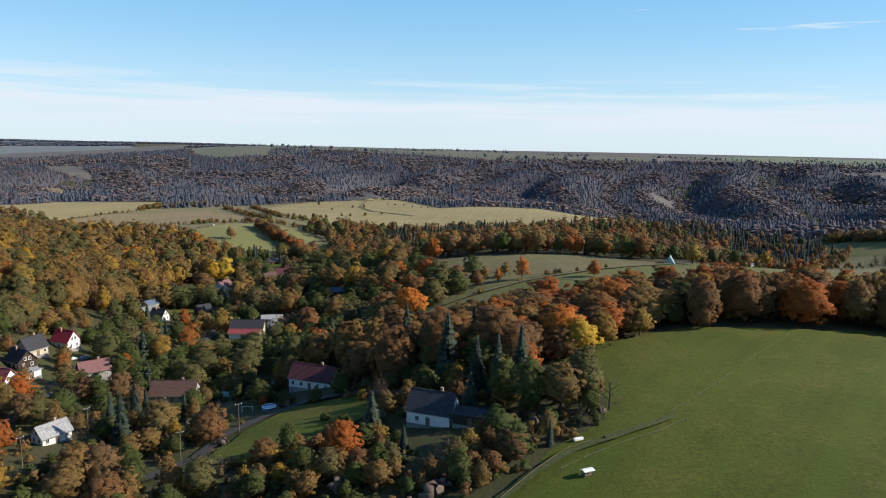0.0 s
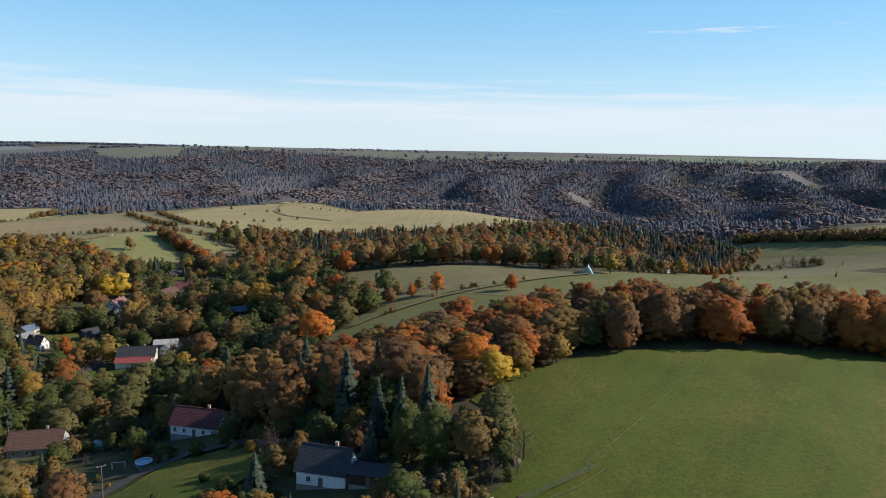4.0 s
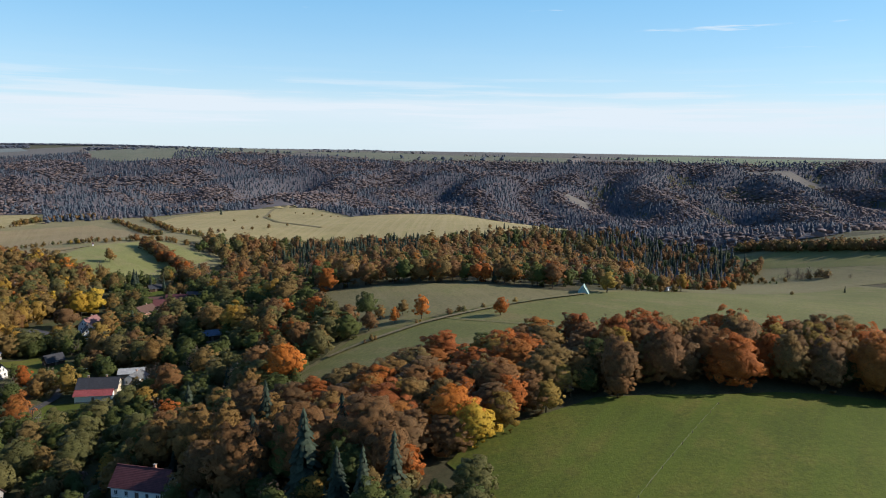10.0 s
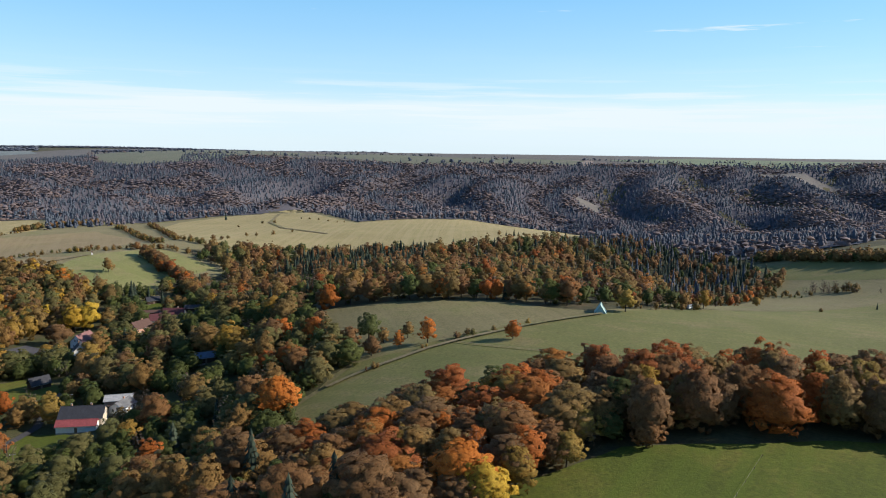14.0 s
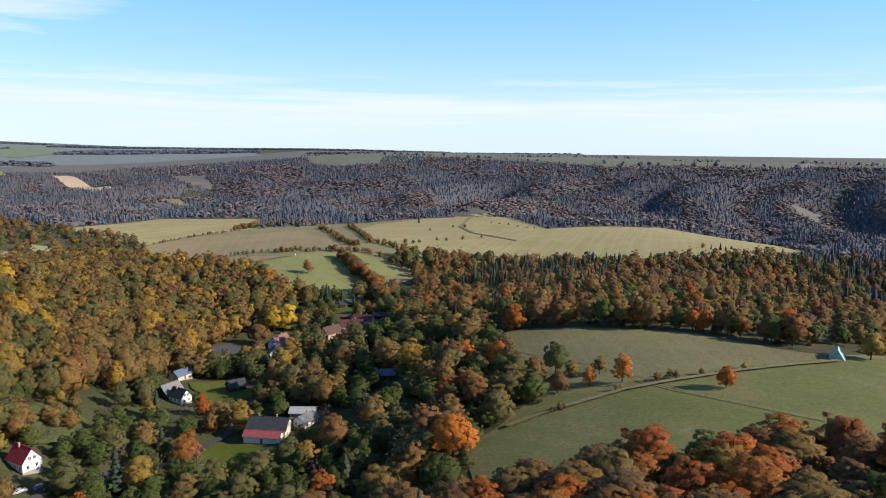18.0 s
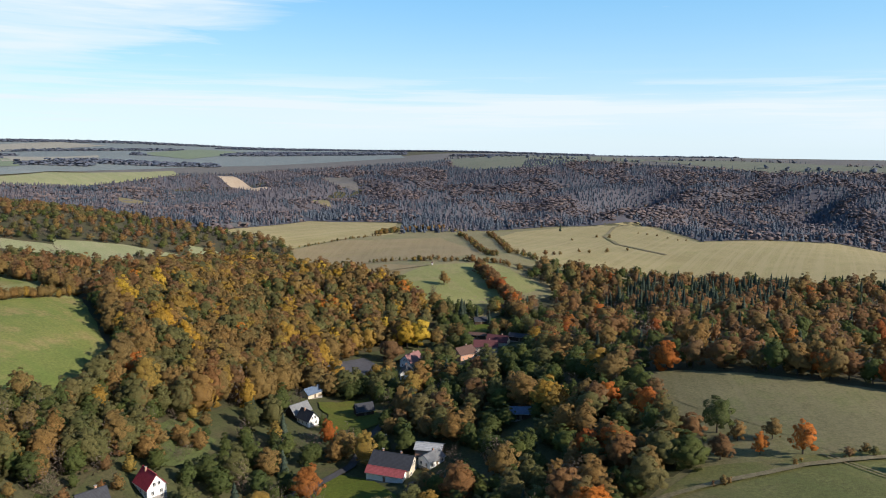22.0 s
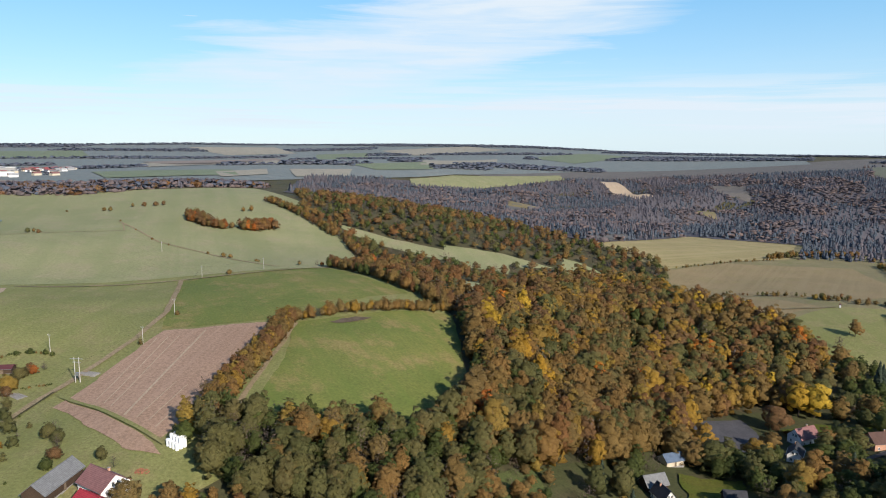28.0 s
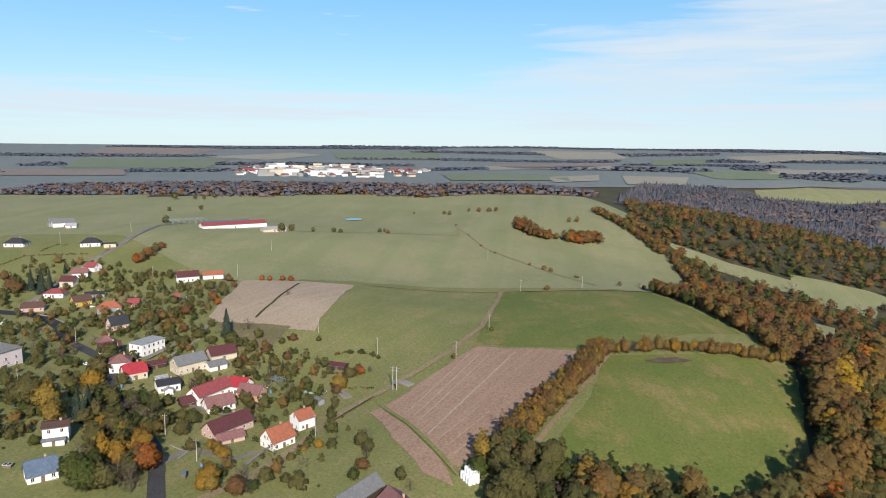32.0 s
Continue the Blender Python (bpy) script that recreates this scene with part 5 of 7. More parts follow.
FARM_TREES = (
    ("spruce", -364, 120, 15), ("orange", -526, 44, 8), ("rust", -530, 47, 8), ("rust", -540, 49, 8), ("sage", -550, 52, 8),
    ("rust", -561, 54, 6), ("orange", -471, 130, 4.5), ("orange", -470, 135, 4), ("orange", -470, 143, 4.5), ("orange", -470, 148, 4),
    ("bare", -427, 147, 5), ("sage", -650, 164, 5), ("sage", -656, 182, 5), ("sage", -653, 188, 4), ("sage", -662, 224, 5),
    ("rust", -656, 231, 4), ("sage", -637, 137, 9), ("sage", -648, 145, 7), ("sage", -693, 33, 8), ("sage", -953, -4, 10),
    ("sage", -949, 21, 7), ("sage", -948, 32, 7), ("sage", -962, 43, 8), ("sage", -839, 43, 6), ("sage", -821, 13, 6),
    ("spruce", -481, -6, 15), ("spruce", -475, 2, 17), ("spruce", -476, 6, 16), ("sage", -481, -14, 9), ("rust", -479, -17, 9),
)
VILLAGE_TREES = (
    ("sage", -287, 60, 13), ("gold", -282, 68, 13), ("sage", -277, 73, 9), ("gold", -272, 73, 9), ("spruce", -278, 79, 12),
    ("spruce", -280, 82, 13), ("spruce", -274, 82, 11), ("sage", -339, 74, 10), ("sage", -333, 80, 7), ("sage", -290, 82, 9),
    ("sage", -263, 94, 10), ("sage", -257, 100, 10), ("gold", -254, 104, 8), ("sage", -249, 100, 10), ("orange", -239, 109, 10),
    ("rust", -238, 107, 9), ("bare", -229, 104, 12), ("bare", -226, 108, 12), ("green", -230, 92, 11), ("green", -234, 96, 10),
    ("green", -226, 96, 11), ("sage", -228, 100, 9), ("gold", -228, 129, 9), ("gold", -250, 129, 5), ("gold", -248, 131, 4.5),
    ("bare", -229, 138, 7), ("green", -234, 132, 4),
)
GARDEN_TREES = (
    ("bare", -307, 113, 8), ("sage", -355, 123, 7), ("bare", -371, 129, 8), ("sage", -360, 135, 6), ("sage", -409, 80, 6),
    ("sage", -400, 88, 6), ("rust", -401, 96, 7), ("sage", -429, 85, 6), ("rust", -422, 107, 7), ("sage", -434, 111, 8),
    ("sage", -453, 101, 7), ("sage", -364, 107, 6), ("sage", -356, 114, 5), ("sage", -358, 101, 5), ("gold", -303, 170, 7),
    ("sage", -313, 175, 6), ("rust", -317, 179, 5), ("spruce", -327, 147, 5), ("bare", -302, 151, 6), ("gold", -251, 161, 4),
    ("sage", -249, 175, 6), ("sage", -244, 177, 5), ("bare", -253, 177, 6), ("sage", -293, 135, 6), ("sage", -277, 117, 6),
    ("sage", -267, 115, 6), ("sage", -272, 108, 7), ("sage", -267, 106, 7), ("sage", -292, 106, 6), ("rust", -373, 47, 6),
)

GARDEN_A = (
    ("bare", -344, 53, 8), ("bare", -352, 56, 8), ("gold", -307, 76, 9), ("sage", -323, 74, 9), ("sage", -306, 46, 8), ("green", -288, 56, 6),
    ("green", -255, 73, 4.5), ("sage", -259, 65, 5), ("sage", -292, 106, 5), ("green", -289, 101, 4.5), ("sage", -280, 113, 5), ("sage", -254, 120, 5),
    ("bare", -309, 112, 7), ("bare", -326, 108, 5), ("gold", -225, 130, 7), ("gold", -227, 127, 6), ("rust", -223, 137, 7), ("bare", -224, 140, 6),
    ("gold", -253, 128, 4.5), ("gold", -256, 126, 4), ("sage", -298, 133, 5), ("sage", -285, 124, 4.5), ("green", -285, 128, 4), ("rust", -334, 130, 5),
    ("rust", -344, 139, 5), ("sage", -352, 146, 4.5), ("rust", -355, 151, 4.5), ("rust", -335, 149, 5), ("sage", -330, 144, 4.5), ("bare", -308, 141, 6),
)
GARDEN_B = (
    ("bare", -319, 142, 7), ("bare", -328, 137, 5), ("sage", -323, 152, 4), ("sage", -309, 157, 5), ("spruce", -296, 150, 4.5), ("bare", -333, 162, 4.5),
    ("gold", -303, 171, 6), ("rust", -298, 169, 5), ("orange", -315, 180, 5), ("bare", -317, 184, 4.5), ("green", -338, 177, 3), ("green", -337, 182, 3),
    ("green", -333, 187, 3.5), ("green", -330, 189, 3), ("sage", -354, 163, 3.5), ("bare", -249, 175, 5), ("bare", -240, 176, 6), ("green", -227, 171, 4.5),
    ("rust", -233, 174, 4.5), ("sage", -224, 185, 5), ("bare", -218, 187, 5), ("gold", -250, 156, 3), ("sage", -244, 152, 3.5), ("sage", -232, 146, 3.5),
    ("green", -327, 71, 6), ("bare", -486, -7, 8), ("rust", -477, -13, 9), ("rust", -496, -26, 8), ("spruce", -510, 4, 7), ("sage", -515, 20, 6),
)
GARDEN_C = (
    ("rust", -504, 28, 6), ("sage", -514, 30, 5), ("sage", -449, 27, 5), ("sage", -462, 37, 4.5), ("green", -494, 23, 4.5), ("sage", -489, 56, 4.5),
    ("sage", -470, 64, 4.5), ("bare", -462, 70, 5), ("bare", -452, 77, 6), ("bare", -457, 79, 6), ("bare", -441, 85, 5), ("bare", -402, 73, 5),
    ("gold", -400, 67, 4.5), ("sage", -412, 74, 4.5), ("sage", -393, 82, 4.5), ("gold", -380, 91, 4.5), ("rust", -389, 89, 4), ("sage", -402, 93, 4.5),
    ("bare", -413, 103, 5), ("bare", -424, 104, 5), ("sage", -372, 104, 5), ("sage", -378, 111, 5), ("orange", -415, 110, 5), ("sage", -457, 108, 5),
    ("rust", -472, 110, 6), ("rust", -454, 115, 5), ("bare", -473, 88, 4.5), ("bare", -496, 74, 6), ("rust", -377, 62, 4.5), ("green", -409, 50, 4.5),
)

GARDEN_WORDS = {"orange": "orange autumn tree", "amber": "bright amber-yellow tree", "scarlet": "glowing orange autumn tree", "rust": "rust-brown autumn tree", "gold": "golden yellow tree", "olive": "olive-green leafy tree", "sage": "dull grey-green garden tree", "green": "green leafy tree", "bare": "bare grey-brown tree", "spruce": "dark green spruce"}
CROWNS, LIGHT, TRUNKS = {}, {}, {}
for kind in GARDEN_WORDS:
    if kind == "spruce":
        CROWNS[kind] = [tri_mesh("crown", *spruce_crown(RNG, 16, 9, w, 0.07), FOLIAGE[kind]) for w in (0.17, 0.21)]
    else:
        slim = 0.16 if kind == "bare" else 0.75
        CROWNS[kind] = [tri_mesh("crown", *broad_crown(RNG, 70, 620 if kind == "bare" else 320, 0.026, wide=w, low=lo, slim=slim, airy=kind == "bare"), FOLIAGE[kind]) for w, lo in ((0.32, 0.14), (0.36, 0.18), (0.41, 0.12), (0.45, 0.10))]
    LIGHT[kind] = CROWNS[kind] if kind == "spruce" else [tri_mesh("crown", *broad_crown(RNG, 24, 190 if kind == "bare" else 70, 0.045, wide=w, low=lo, slim=max(0.3, slim), airy=kind == "bare"), FOLIAGE[kind]) for w, lo in ((0.34, 0.14), (0.39, 0.16), (0.44, 0.10))]
    TRUNKS[kind] = [tri_mesh("trunk", *trunk_mesh(RNG, 0 if kind == "spruce" else 6, 0.9 if kind == "spruce" else 0.74), BARK) for _ in range(3)]
PLANT = np.random.default_rng(21)


def tree(kind, x, y, h, where, group):
    crowns = LIGHT[kind] if math.hypot(x, y) > 330 else CROWNS[kind]
    top = tagged(new("shrub" if h < 4 else "tree"), GARDEN_WORDS[kind].replace("tree", "shrub" if h < 4 else "tree") + " " + where, "shrub" if h < 4 else "tree", group)
    top.matrix_basis = Matrix.LocRotScale((x, y, float(height(x, y)) - 0.1), Euler((0, 0, PLANT.uniform(0, 6.28))), (h * PLANT.uniform(0.9, 1.12), h * PLANT.uniform(0.9, 1.12), h))
    top.empty_display_size = 0.1
    part("trunk", TRUNKS[kind][PLANT.integers(3)], top)
    low = -0.14 if h < 4 else (-0.05 if h < 7 else 0.0)
    part("crown", crowns[PLANT.integers(len(crowns))], top, m=pose(0, 0, low))
    return top


for rows, where, group in ((PASTURE_TREES, "at the edge of a pasture", "pasture trees"), (RIGHT_BUSHES, "in rough pasture", "bushes in the rough pasture"), (MEADOW_TREES, "beside a sloping meadow", "trees round the meadow"),
                           (HAY_SHRUBS, "on the hay field", "shrubs on the hay field"), (DOUBLE_HEDGE, "in a field hedge", "hedge trees"), (COPSE, "in a copse on the hill pasture", "copse trees"),
                           (HILL_TREES, "on open hill pasture", "hill pasture trees"), (FARM_TREES, "beside fields near the farm", "farm trees"), (VILLAGE_TREES, "between village houses", "village trees"),
                           (GARDEN_TREES, "in a village garden", "garden trees"),
                           (GARDEN_A, "between village gardens", "garden trees"), (GARDEN_B, "by a garden fence", "garden trees"), (GARDEN_C, "in an upper village garden", "garden trees")):
    for kind, x, y, h in rows:
        tree(kind, x, y, h, where, group)
for kind, x, y, h in (("amber", -165, 516, 19), ("amber", -171, 511, 18), ("gold", -177, 520, 18), ("gold", 47, 199, 10), ("amber", 39, 192, 11), ("scarlet", 35, 197, 14), ("rust", 81, 212, 8), ("gold", 60, 206, 9),
                      ("green", 20, 152, 14), ("olive", 27, 150, 13), ("sage", 33, 152, 12), ("bare", 38, 150, 9), ("bare", 30, 142, 7), ("green", 15, 159, 13), ("spruce", 14, 166, 17), ("spruce", 20, 168, 18), ("spruce", 9, 170, 16),
                      ("spruce", -87, 190, 14), ("spruce", -92, 186, 12), ("green", -4, 172, 9), ("bare", -14, 168, 8), ("rust", 14, 131, 7), ("gold", 6, 134, 7), ("rust", 10, 126, 6), ("orange", -52, 196, 4),
                      ("bare", 16, 190, 16), ("olive", -40, 222, 16), ("green", -44, 228, 15), ("orange", -16, 330, 13), ("bare", -102, 289, 15), ("orange", -24, 372, 11), ("olive", -120, 415, 17), ("gold", -122, 408, 14), ("gold", -171, 421, 13), ("bare", -158, 424, 9), ("gold", -151, 430, 12), ("olive", -164, 412, 8), ("bare", -180, 424, 10), ("olive", -190, 434, 15), ("rust", -168, 482, 14), ("olive", -155, 452, 10)):
    tree(kind, x, y, h, "at the wood's edge", "edge trees")


def row_of(points, gap, mix, tall, where, group, wobble=1.4):
    """Trees along a line, unevenly spaced."""
    kinds, weights = zip(*mix.items())
    for (ax, ay), (bx, by) in zip(points, points[1:]):
        n = max(1, int(math.hypot(bx - ax, by - ay) / gap))
        for k in range(n):
            u = (k + PLANT.uniform(0.1, 0.9)) / n
            tree(str(PLANT.choice(kinds, p=np.array(weights) / sum(weights))), ax + (bx - ax) * u + PLANT.normal(0, wobble), ay + (by - ay) * u + PLANT.normal(0, wobble), PLANT.uniform(*tall), where, group)


row_of([(-28, 412), (5, 416), (40, 409), (78, 402), (112, 384)], 6.0, {"rust": 0.24, "olive": 0.26, "green": 0.28, "gold": 0.08, "orange": 0.14}, (10, 14), "in a line along the pasture", "pasture line trees", 1.5)
row_of([(-410, 72), (-380, 100), (-352, 106)], 5.0, {"olive": 0.7, "rust": 0.3}, (3, 6), "in an overgrown garden", "overgrown garden trees", 4.0)

# ---- woods ----
HEDGE = {"gold": 0.28, "olive": 0.42, "rust": 0.2, "green": 0.1}
woods("field_belt", strip([(-226, 213), (-248, 233), (-281, 262), (-314, 288)], 7.0), 2.8, (7, 11), HEDGE, "belt of golden and olive shrubs beside a ploughed field", NEAR, [])
woods("crop_belt", strip([(-315, 290), (-318, 320), (-315, 352), (-309, 384)], 4.5), 2.8, (5.5, 8.5), {"olive": 0.5, "bare": 0.25, "gold": 0.25}, "belt of olive and bare trees beside a crop field", NEAR, [])
woods("crop_edge_trees", strip([(-452, 386), (-425, 390), (-346, 388), (-312, 386)], 7.0), 4.5, (8, 13), {"olive": 0.5, "green": 0.25, "rust": 0.25}, "line of autumn trees behind a crop field", NEAR, [])
woods("knoll_wood", [(-22, 236), (8, 196), (26, 184), (38, 187), (43, 200), (54, 206), (76, 214), (79, 269), (55, 261), (34, 255), (16, 251), (-4, 246)], 7.8, (10, 15.5), BEECH, "orange and rust-brown beech wood on a knoll", FINE, clumped=0.03, drift_by=0.7, spread=0.75, girth=1.45)
woods("meadow_beeches", [(76, 215), (114, 214), (138, 212), (200, 196), (205, 222), (142, 240), (79, 250)], 7.6, (16.5, 20.5), BEECH, "rust and orange beech strip along the meadow", FINE, clumped=0.03, girth=1.0)
woods("valley_garden_trees", [(-112, 172), (-80, 122), (-20, 112), (12, 119), (40, 142), (44, 160), (24, 182), (-24, 236), (-60, 240), (-100, 215)], 7.8, (5, 12), VALLEY, "mixed garden trees and shrubs in the valley", FINE, clumped=0.03, girth=1.1)
woods("valley_undergrowth", [(-112, 172), (-80, 122), (-20, 112), (12, 119), (40, 142), (44, 160), (24, 182), (-24, 236), (-60, 240), (-100, 215)], 4.6, (1.6, 4.2), {"olive": 0.4, "green": 0.4, "rust": 0.08, "bare": 0.12}, "low shrubs and undergrowth in the valley", FAR)
woods("lane_garden_trees", [(-184, 296), (-164, 262), (-180, 225), (-200, 200), (-190, 160), (-160, 122), (-122, 92), (-82, 118), (-112, 170), (-114, 178), (-126, 232), (-150, 290)], 7.2, (6, 12), {"olive": 0.34, "green": 0.24, "gold": 0.14, "bare": 0.14, "rust": 0.09, "orange": 0.05}, "autumn garden trees round the valley houses", NEAR, clumped=0.03, girth=1.15)
woods("lower_slope_wood", [(-242, 222), (-221, 236), (-209, 262), (-208, 300), (-182, 304), (-172, 300), (-162, 262), (-178, 225), (-200, 206), (-220, 204)], 5.6, (10, 16), LOW_SLOPE, "olive and half-bare wood at the foot of a slope", NEAR, clumped=0.03)
woods("slope_wood", [(-204, 300), (-218, 332), (-294, 384), (-330, 430), (-345, 455), (-192, 455), (-178, 405), (-172, 355), (-178, 322), (-182, 300)], 6.7, (15, 24), GOLDEN, "dense autumn wood of beech and hornbeam on a slope, gold and olive", clumped=0.016, drift_by=0.9, spread=0.75, girth=0.90)
woods("upper_slope_wood", [(-345, 455), (-368, 487), (-443, 659), (-360, 678), (-246, 629), (-200, 602), (-175, 560), (-168, 520), (-188, 500), (-192, 455)], 7.4, (13, 21), GOLDEN, "autumn wood of beech and hornbeam on the upper slope", MID, clumped=0.016, drift_by=0.9, spread=0.75, girth=0.90)
woods("field_edge_trees", strip([(-212, 316), (-221, 334), (-256, 359), (-296, 388)], 7.0), 5.8, (14, 20), {"olive": 0.45, "green": 0.2, "rust": 0.25, "gold": 0.1}, "tall olive and rust trees at the edge of a crop field", NEAR, [])
woods("valley_trees", [(-190, 600), (-165, 545), (-140, 470), (-175, 410), (-165, 340), (-150, 290), (-125, 230), (-114, 175), (-102, 217), (-60, 242), (-26, 238), (-8, 268), (-10, 290), (8, 322), (0, 375), (-24, 410), (-40, 425),
                       (-60, 520), (-90, 600), (-130, 640)], 8.8, (10, 17), VALLEY, "mixed autumn trees in the valley, green, olive and rust", NEAR, clumped=0.02, drift_by=0.7, spread=0.7, girth=1.2)
woods("meadow_hedge_wood", [(79, 252), (142, 242), (205, 224), (202, 196), (300, 160), (300, 206), (220, 236), (142, 254), (110, 262), (79, 268)], 8.4, (11.5, 16.5), BEECH, "dark rust and orange beech strip along the meadow", NEAR, girth=1.35)
woods("north_band_wood", [(-150, 720), (-120, 690), (-95, 610), (-60, 520), (-38, 428), (-22, 412), (5, 414), (40, 407), (78, 400), (118, 385), (150, 402), (185, 440), (215, 520), (235, 620), (250, 720), (212, 800), (78, 762), (-53, 782), (-137, 764)], 10.4, (10, 17), BAND, "mixed autumn wood between pastures", MID)
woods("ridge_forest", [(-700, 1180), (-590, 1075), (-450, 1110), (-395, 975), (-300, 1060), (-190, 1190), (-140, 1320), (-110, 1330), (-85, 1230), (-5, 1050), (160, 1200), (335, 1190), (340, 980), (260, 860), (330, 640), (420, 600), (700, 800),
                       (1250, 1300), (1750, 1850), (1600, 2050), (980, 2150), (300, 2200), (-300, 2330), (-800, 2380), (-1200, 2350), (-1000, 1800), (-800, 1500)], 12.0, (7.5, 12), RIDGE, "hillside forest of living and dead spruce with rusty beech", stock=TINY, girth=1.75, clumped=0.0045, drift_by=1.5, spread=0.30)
woods("gorge_wood", [(185, 440), (215, 520), (235, 620), (250, 720), (212, 800), (300, 800), (330, 640), (318, 560), (280, 512), (215, 444)], 8.6, (8, 13), {"spruce": 0.5, "hazed_spruce": 0.2, "rust": 0.2, "green": 0.1}, "dark spruce wood running down into the gorge", MID)
woods("gorge_edge_trees", strip([(150, 404), (215, 438), (285, 510), (322, 556)], 14), 6.5, (5, 9.5), {"green": 0.4, "olive": 0.3, "rust": 0.2, "orange": 0.1}, "low mixed trees at the edge of the gorge", MID, [])
woods("hollow_wood", [(-452, 394), (-346, 394), (-312, 390), (-303, 378), (-318, 410), (-330, 430), (-368, 487), (-420, 440), (-477, 437)], 7.6, (7, 12), {"olive": 0.4, "rust": 0.2, "bare": 0.2, "green": 0.2}, "olive and rust trees in a hollow behind the crop fields", MID)
woods("valley_head_wood", [(-443, 659), (-368, 487), (-420, 440), (-477, 437), (-540, 470), (-616, 490), (-716, 490), (-748, 520), (-900, 570), (-900, 700), (-780, 760), (-560, 790), (-500, 812), (-440, 780), (-365, 682)], 11.8, (7, 12), {"olive": 0.24, "sage": 0.12, "rust": 0.15, "bare": 0.22, "green": 0.27},
      "mixed autumn wood of olive, rust and bare trees at the valley head", MID, clumped=0.012, girth=1.2)
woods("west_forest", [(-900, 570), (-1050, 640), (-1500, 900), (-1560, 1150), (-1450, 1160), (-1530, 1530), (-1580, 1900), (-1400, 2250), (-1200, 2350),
                      (-1000, 1800), (-800, 1500), (-700, 1180), (-593, 1060), (-557, 800), (-780, 760), (-900, 700)], 11, (8, 13.5), {"hazed_spruce": 0.32, "grey_spruce": 0.44, "russet": 0.24}, "wide mixed forest in the western valley", stock=TINY, clumped=0.005, drift_by=1.5, spread=0.35, girth=1.4)
woods("village_grove", [(-290, 80), (-299, 90), (-287, 105), (-258, 106), (-232, 110), (-226, 100), (-226, 92), (-234, 88), (-252, 88)], 5.4, (8, 13), {"sage": 0.40, "bare": 0.3, "green": 0.2, "gold": 0.10}, "dense olive and half-bare grove between village houses", NEAR, [])
for line in ([(-504, 46), (-504, 58), (-497, 70)], [(-526, -40), (-546, -32), (-548, -13), (-547, 9)], [(-556, -26), (-574, -21), (-568, 0)], [(-546, 17), (-562, 20)], [(-487, 38), (-508, 42)], [(-338, 170), (-340, 178), (-332, 190)], [(-302, 173), (-299, 186)]):
    woods("clipped_hedge", strip(line, 1.6), 1.3, (1.6, 2.2), {"green": 0.6, "olive": 0.4}, "dark green clipped garden hedge", MID, [])
woods("village_gardens", [(-215, 168), (-235, 160), (-262, 172), (-330, 166), (-350, 140), (-376, 106), (-470, 108), (-520, 40), (-540, -30), (-300, 10), (-250, 60), (-262, 120), (-225, 140)], 6.8, (2.4, 7.6), {"sage": 0.44, "green": 0.26, "olive": 0.10, "bare": 0.20}, "fruit trees and shrubs of the village gardens", MID, skip=[f for f in FIELDS if f[0] in ((-394, 108),)])
for corner in ((-262, 128), (-275, 140), (-292, 124), (-300, 152), (-322, 146), (-338, 136), (-350, 132), (-376, 92), (-388, 76), (-402, 98), (-420, 94), (-436, 74), (-448, 60), (-470, 46), (-430, 46), (-392, 60), (-360, 96), (-340, 100), (-318, 96), (-258, 66), (-268, 56), (-300, 40), (-480, 80), (-500, 60)):
    x, y = corner
    woods("garden_thicket", [(x - 9, y - 6), (x + 7, y - 9), (x + 10, y + 5), (x - 5, y + 9)], 3.6, (1.6, 4.6), {"sage": 0.50, "green": 0.2, "olive": 0.1, "bare": 0.2}, "tangled garden shrubs and fruit bushes", MID, [])
woods("plateau_woods", [(-1231, -311), (-1131, -121), (-985, 41), (-982, 113), (-1018, 203), (-958, 321), (-1000, 441), (-1030, 590), (-1120, 640), (-1260, 560), (-1190, 480), (-1115, 340), (-1230, 200), (-1400, 0), (-1420, -300)], 9.5, (8, 13), {"russet": 0.55, "distant": 0.2, "rust": 0.1, "grey_spruce": 0.15}, "brown leafless woodland beyond the hill pasture", girth=1.4, stock=TINY, skip=[])
woods("valley_oaks", [(-36, 214), (-22, 196), (-4, 178), (16, 174), (26, 188), (4, 214), (-22, 238), (-40, 230)], 8.0, (16, 22), {"green": 0.4, "olive": 0.3, "rust": 0.2, "spruce": 0.1}, "tall dark green and olive trees above the gardens", FINE, [])
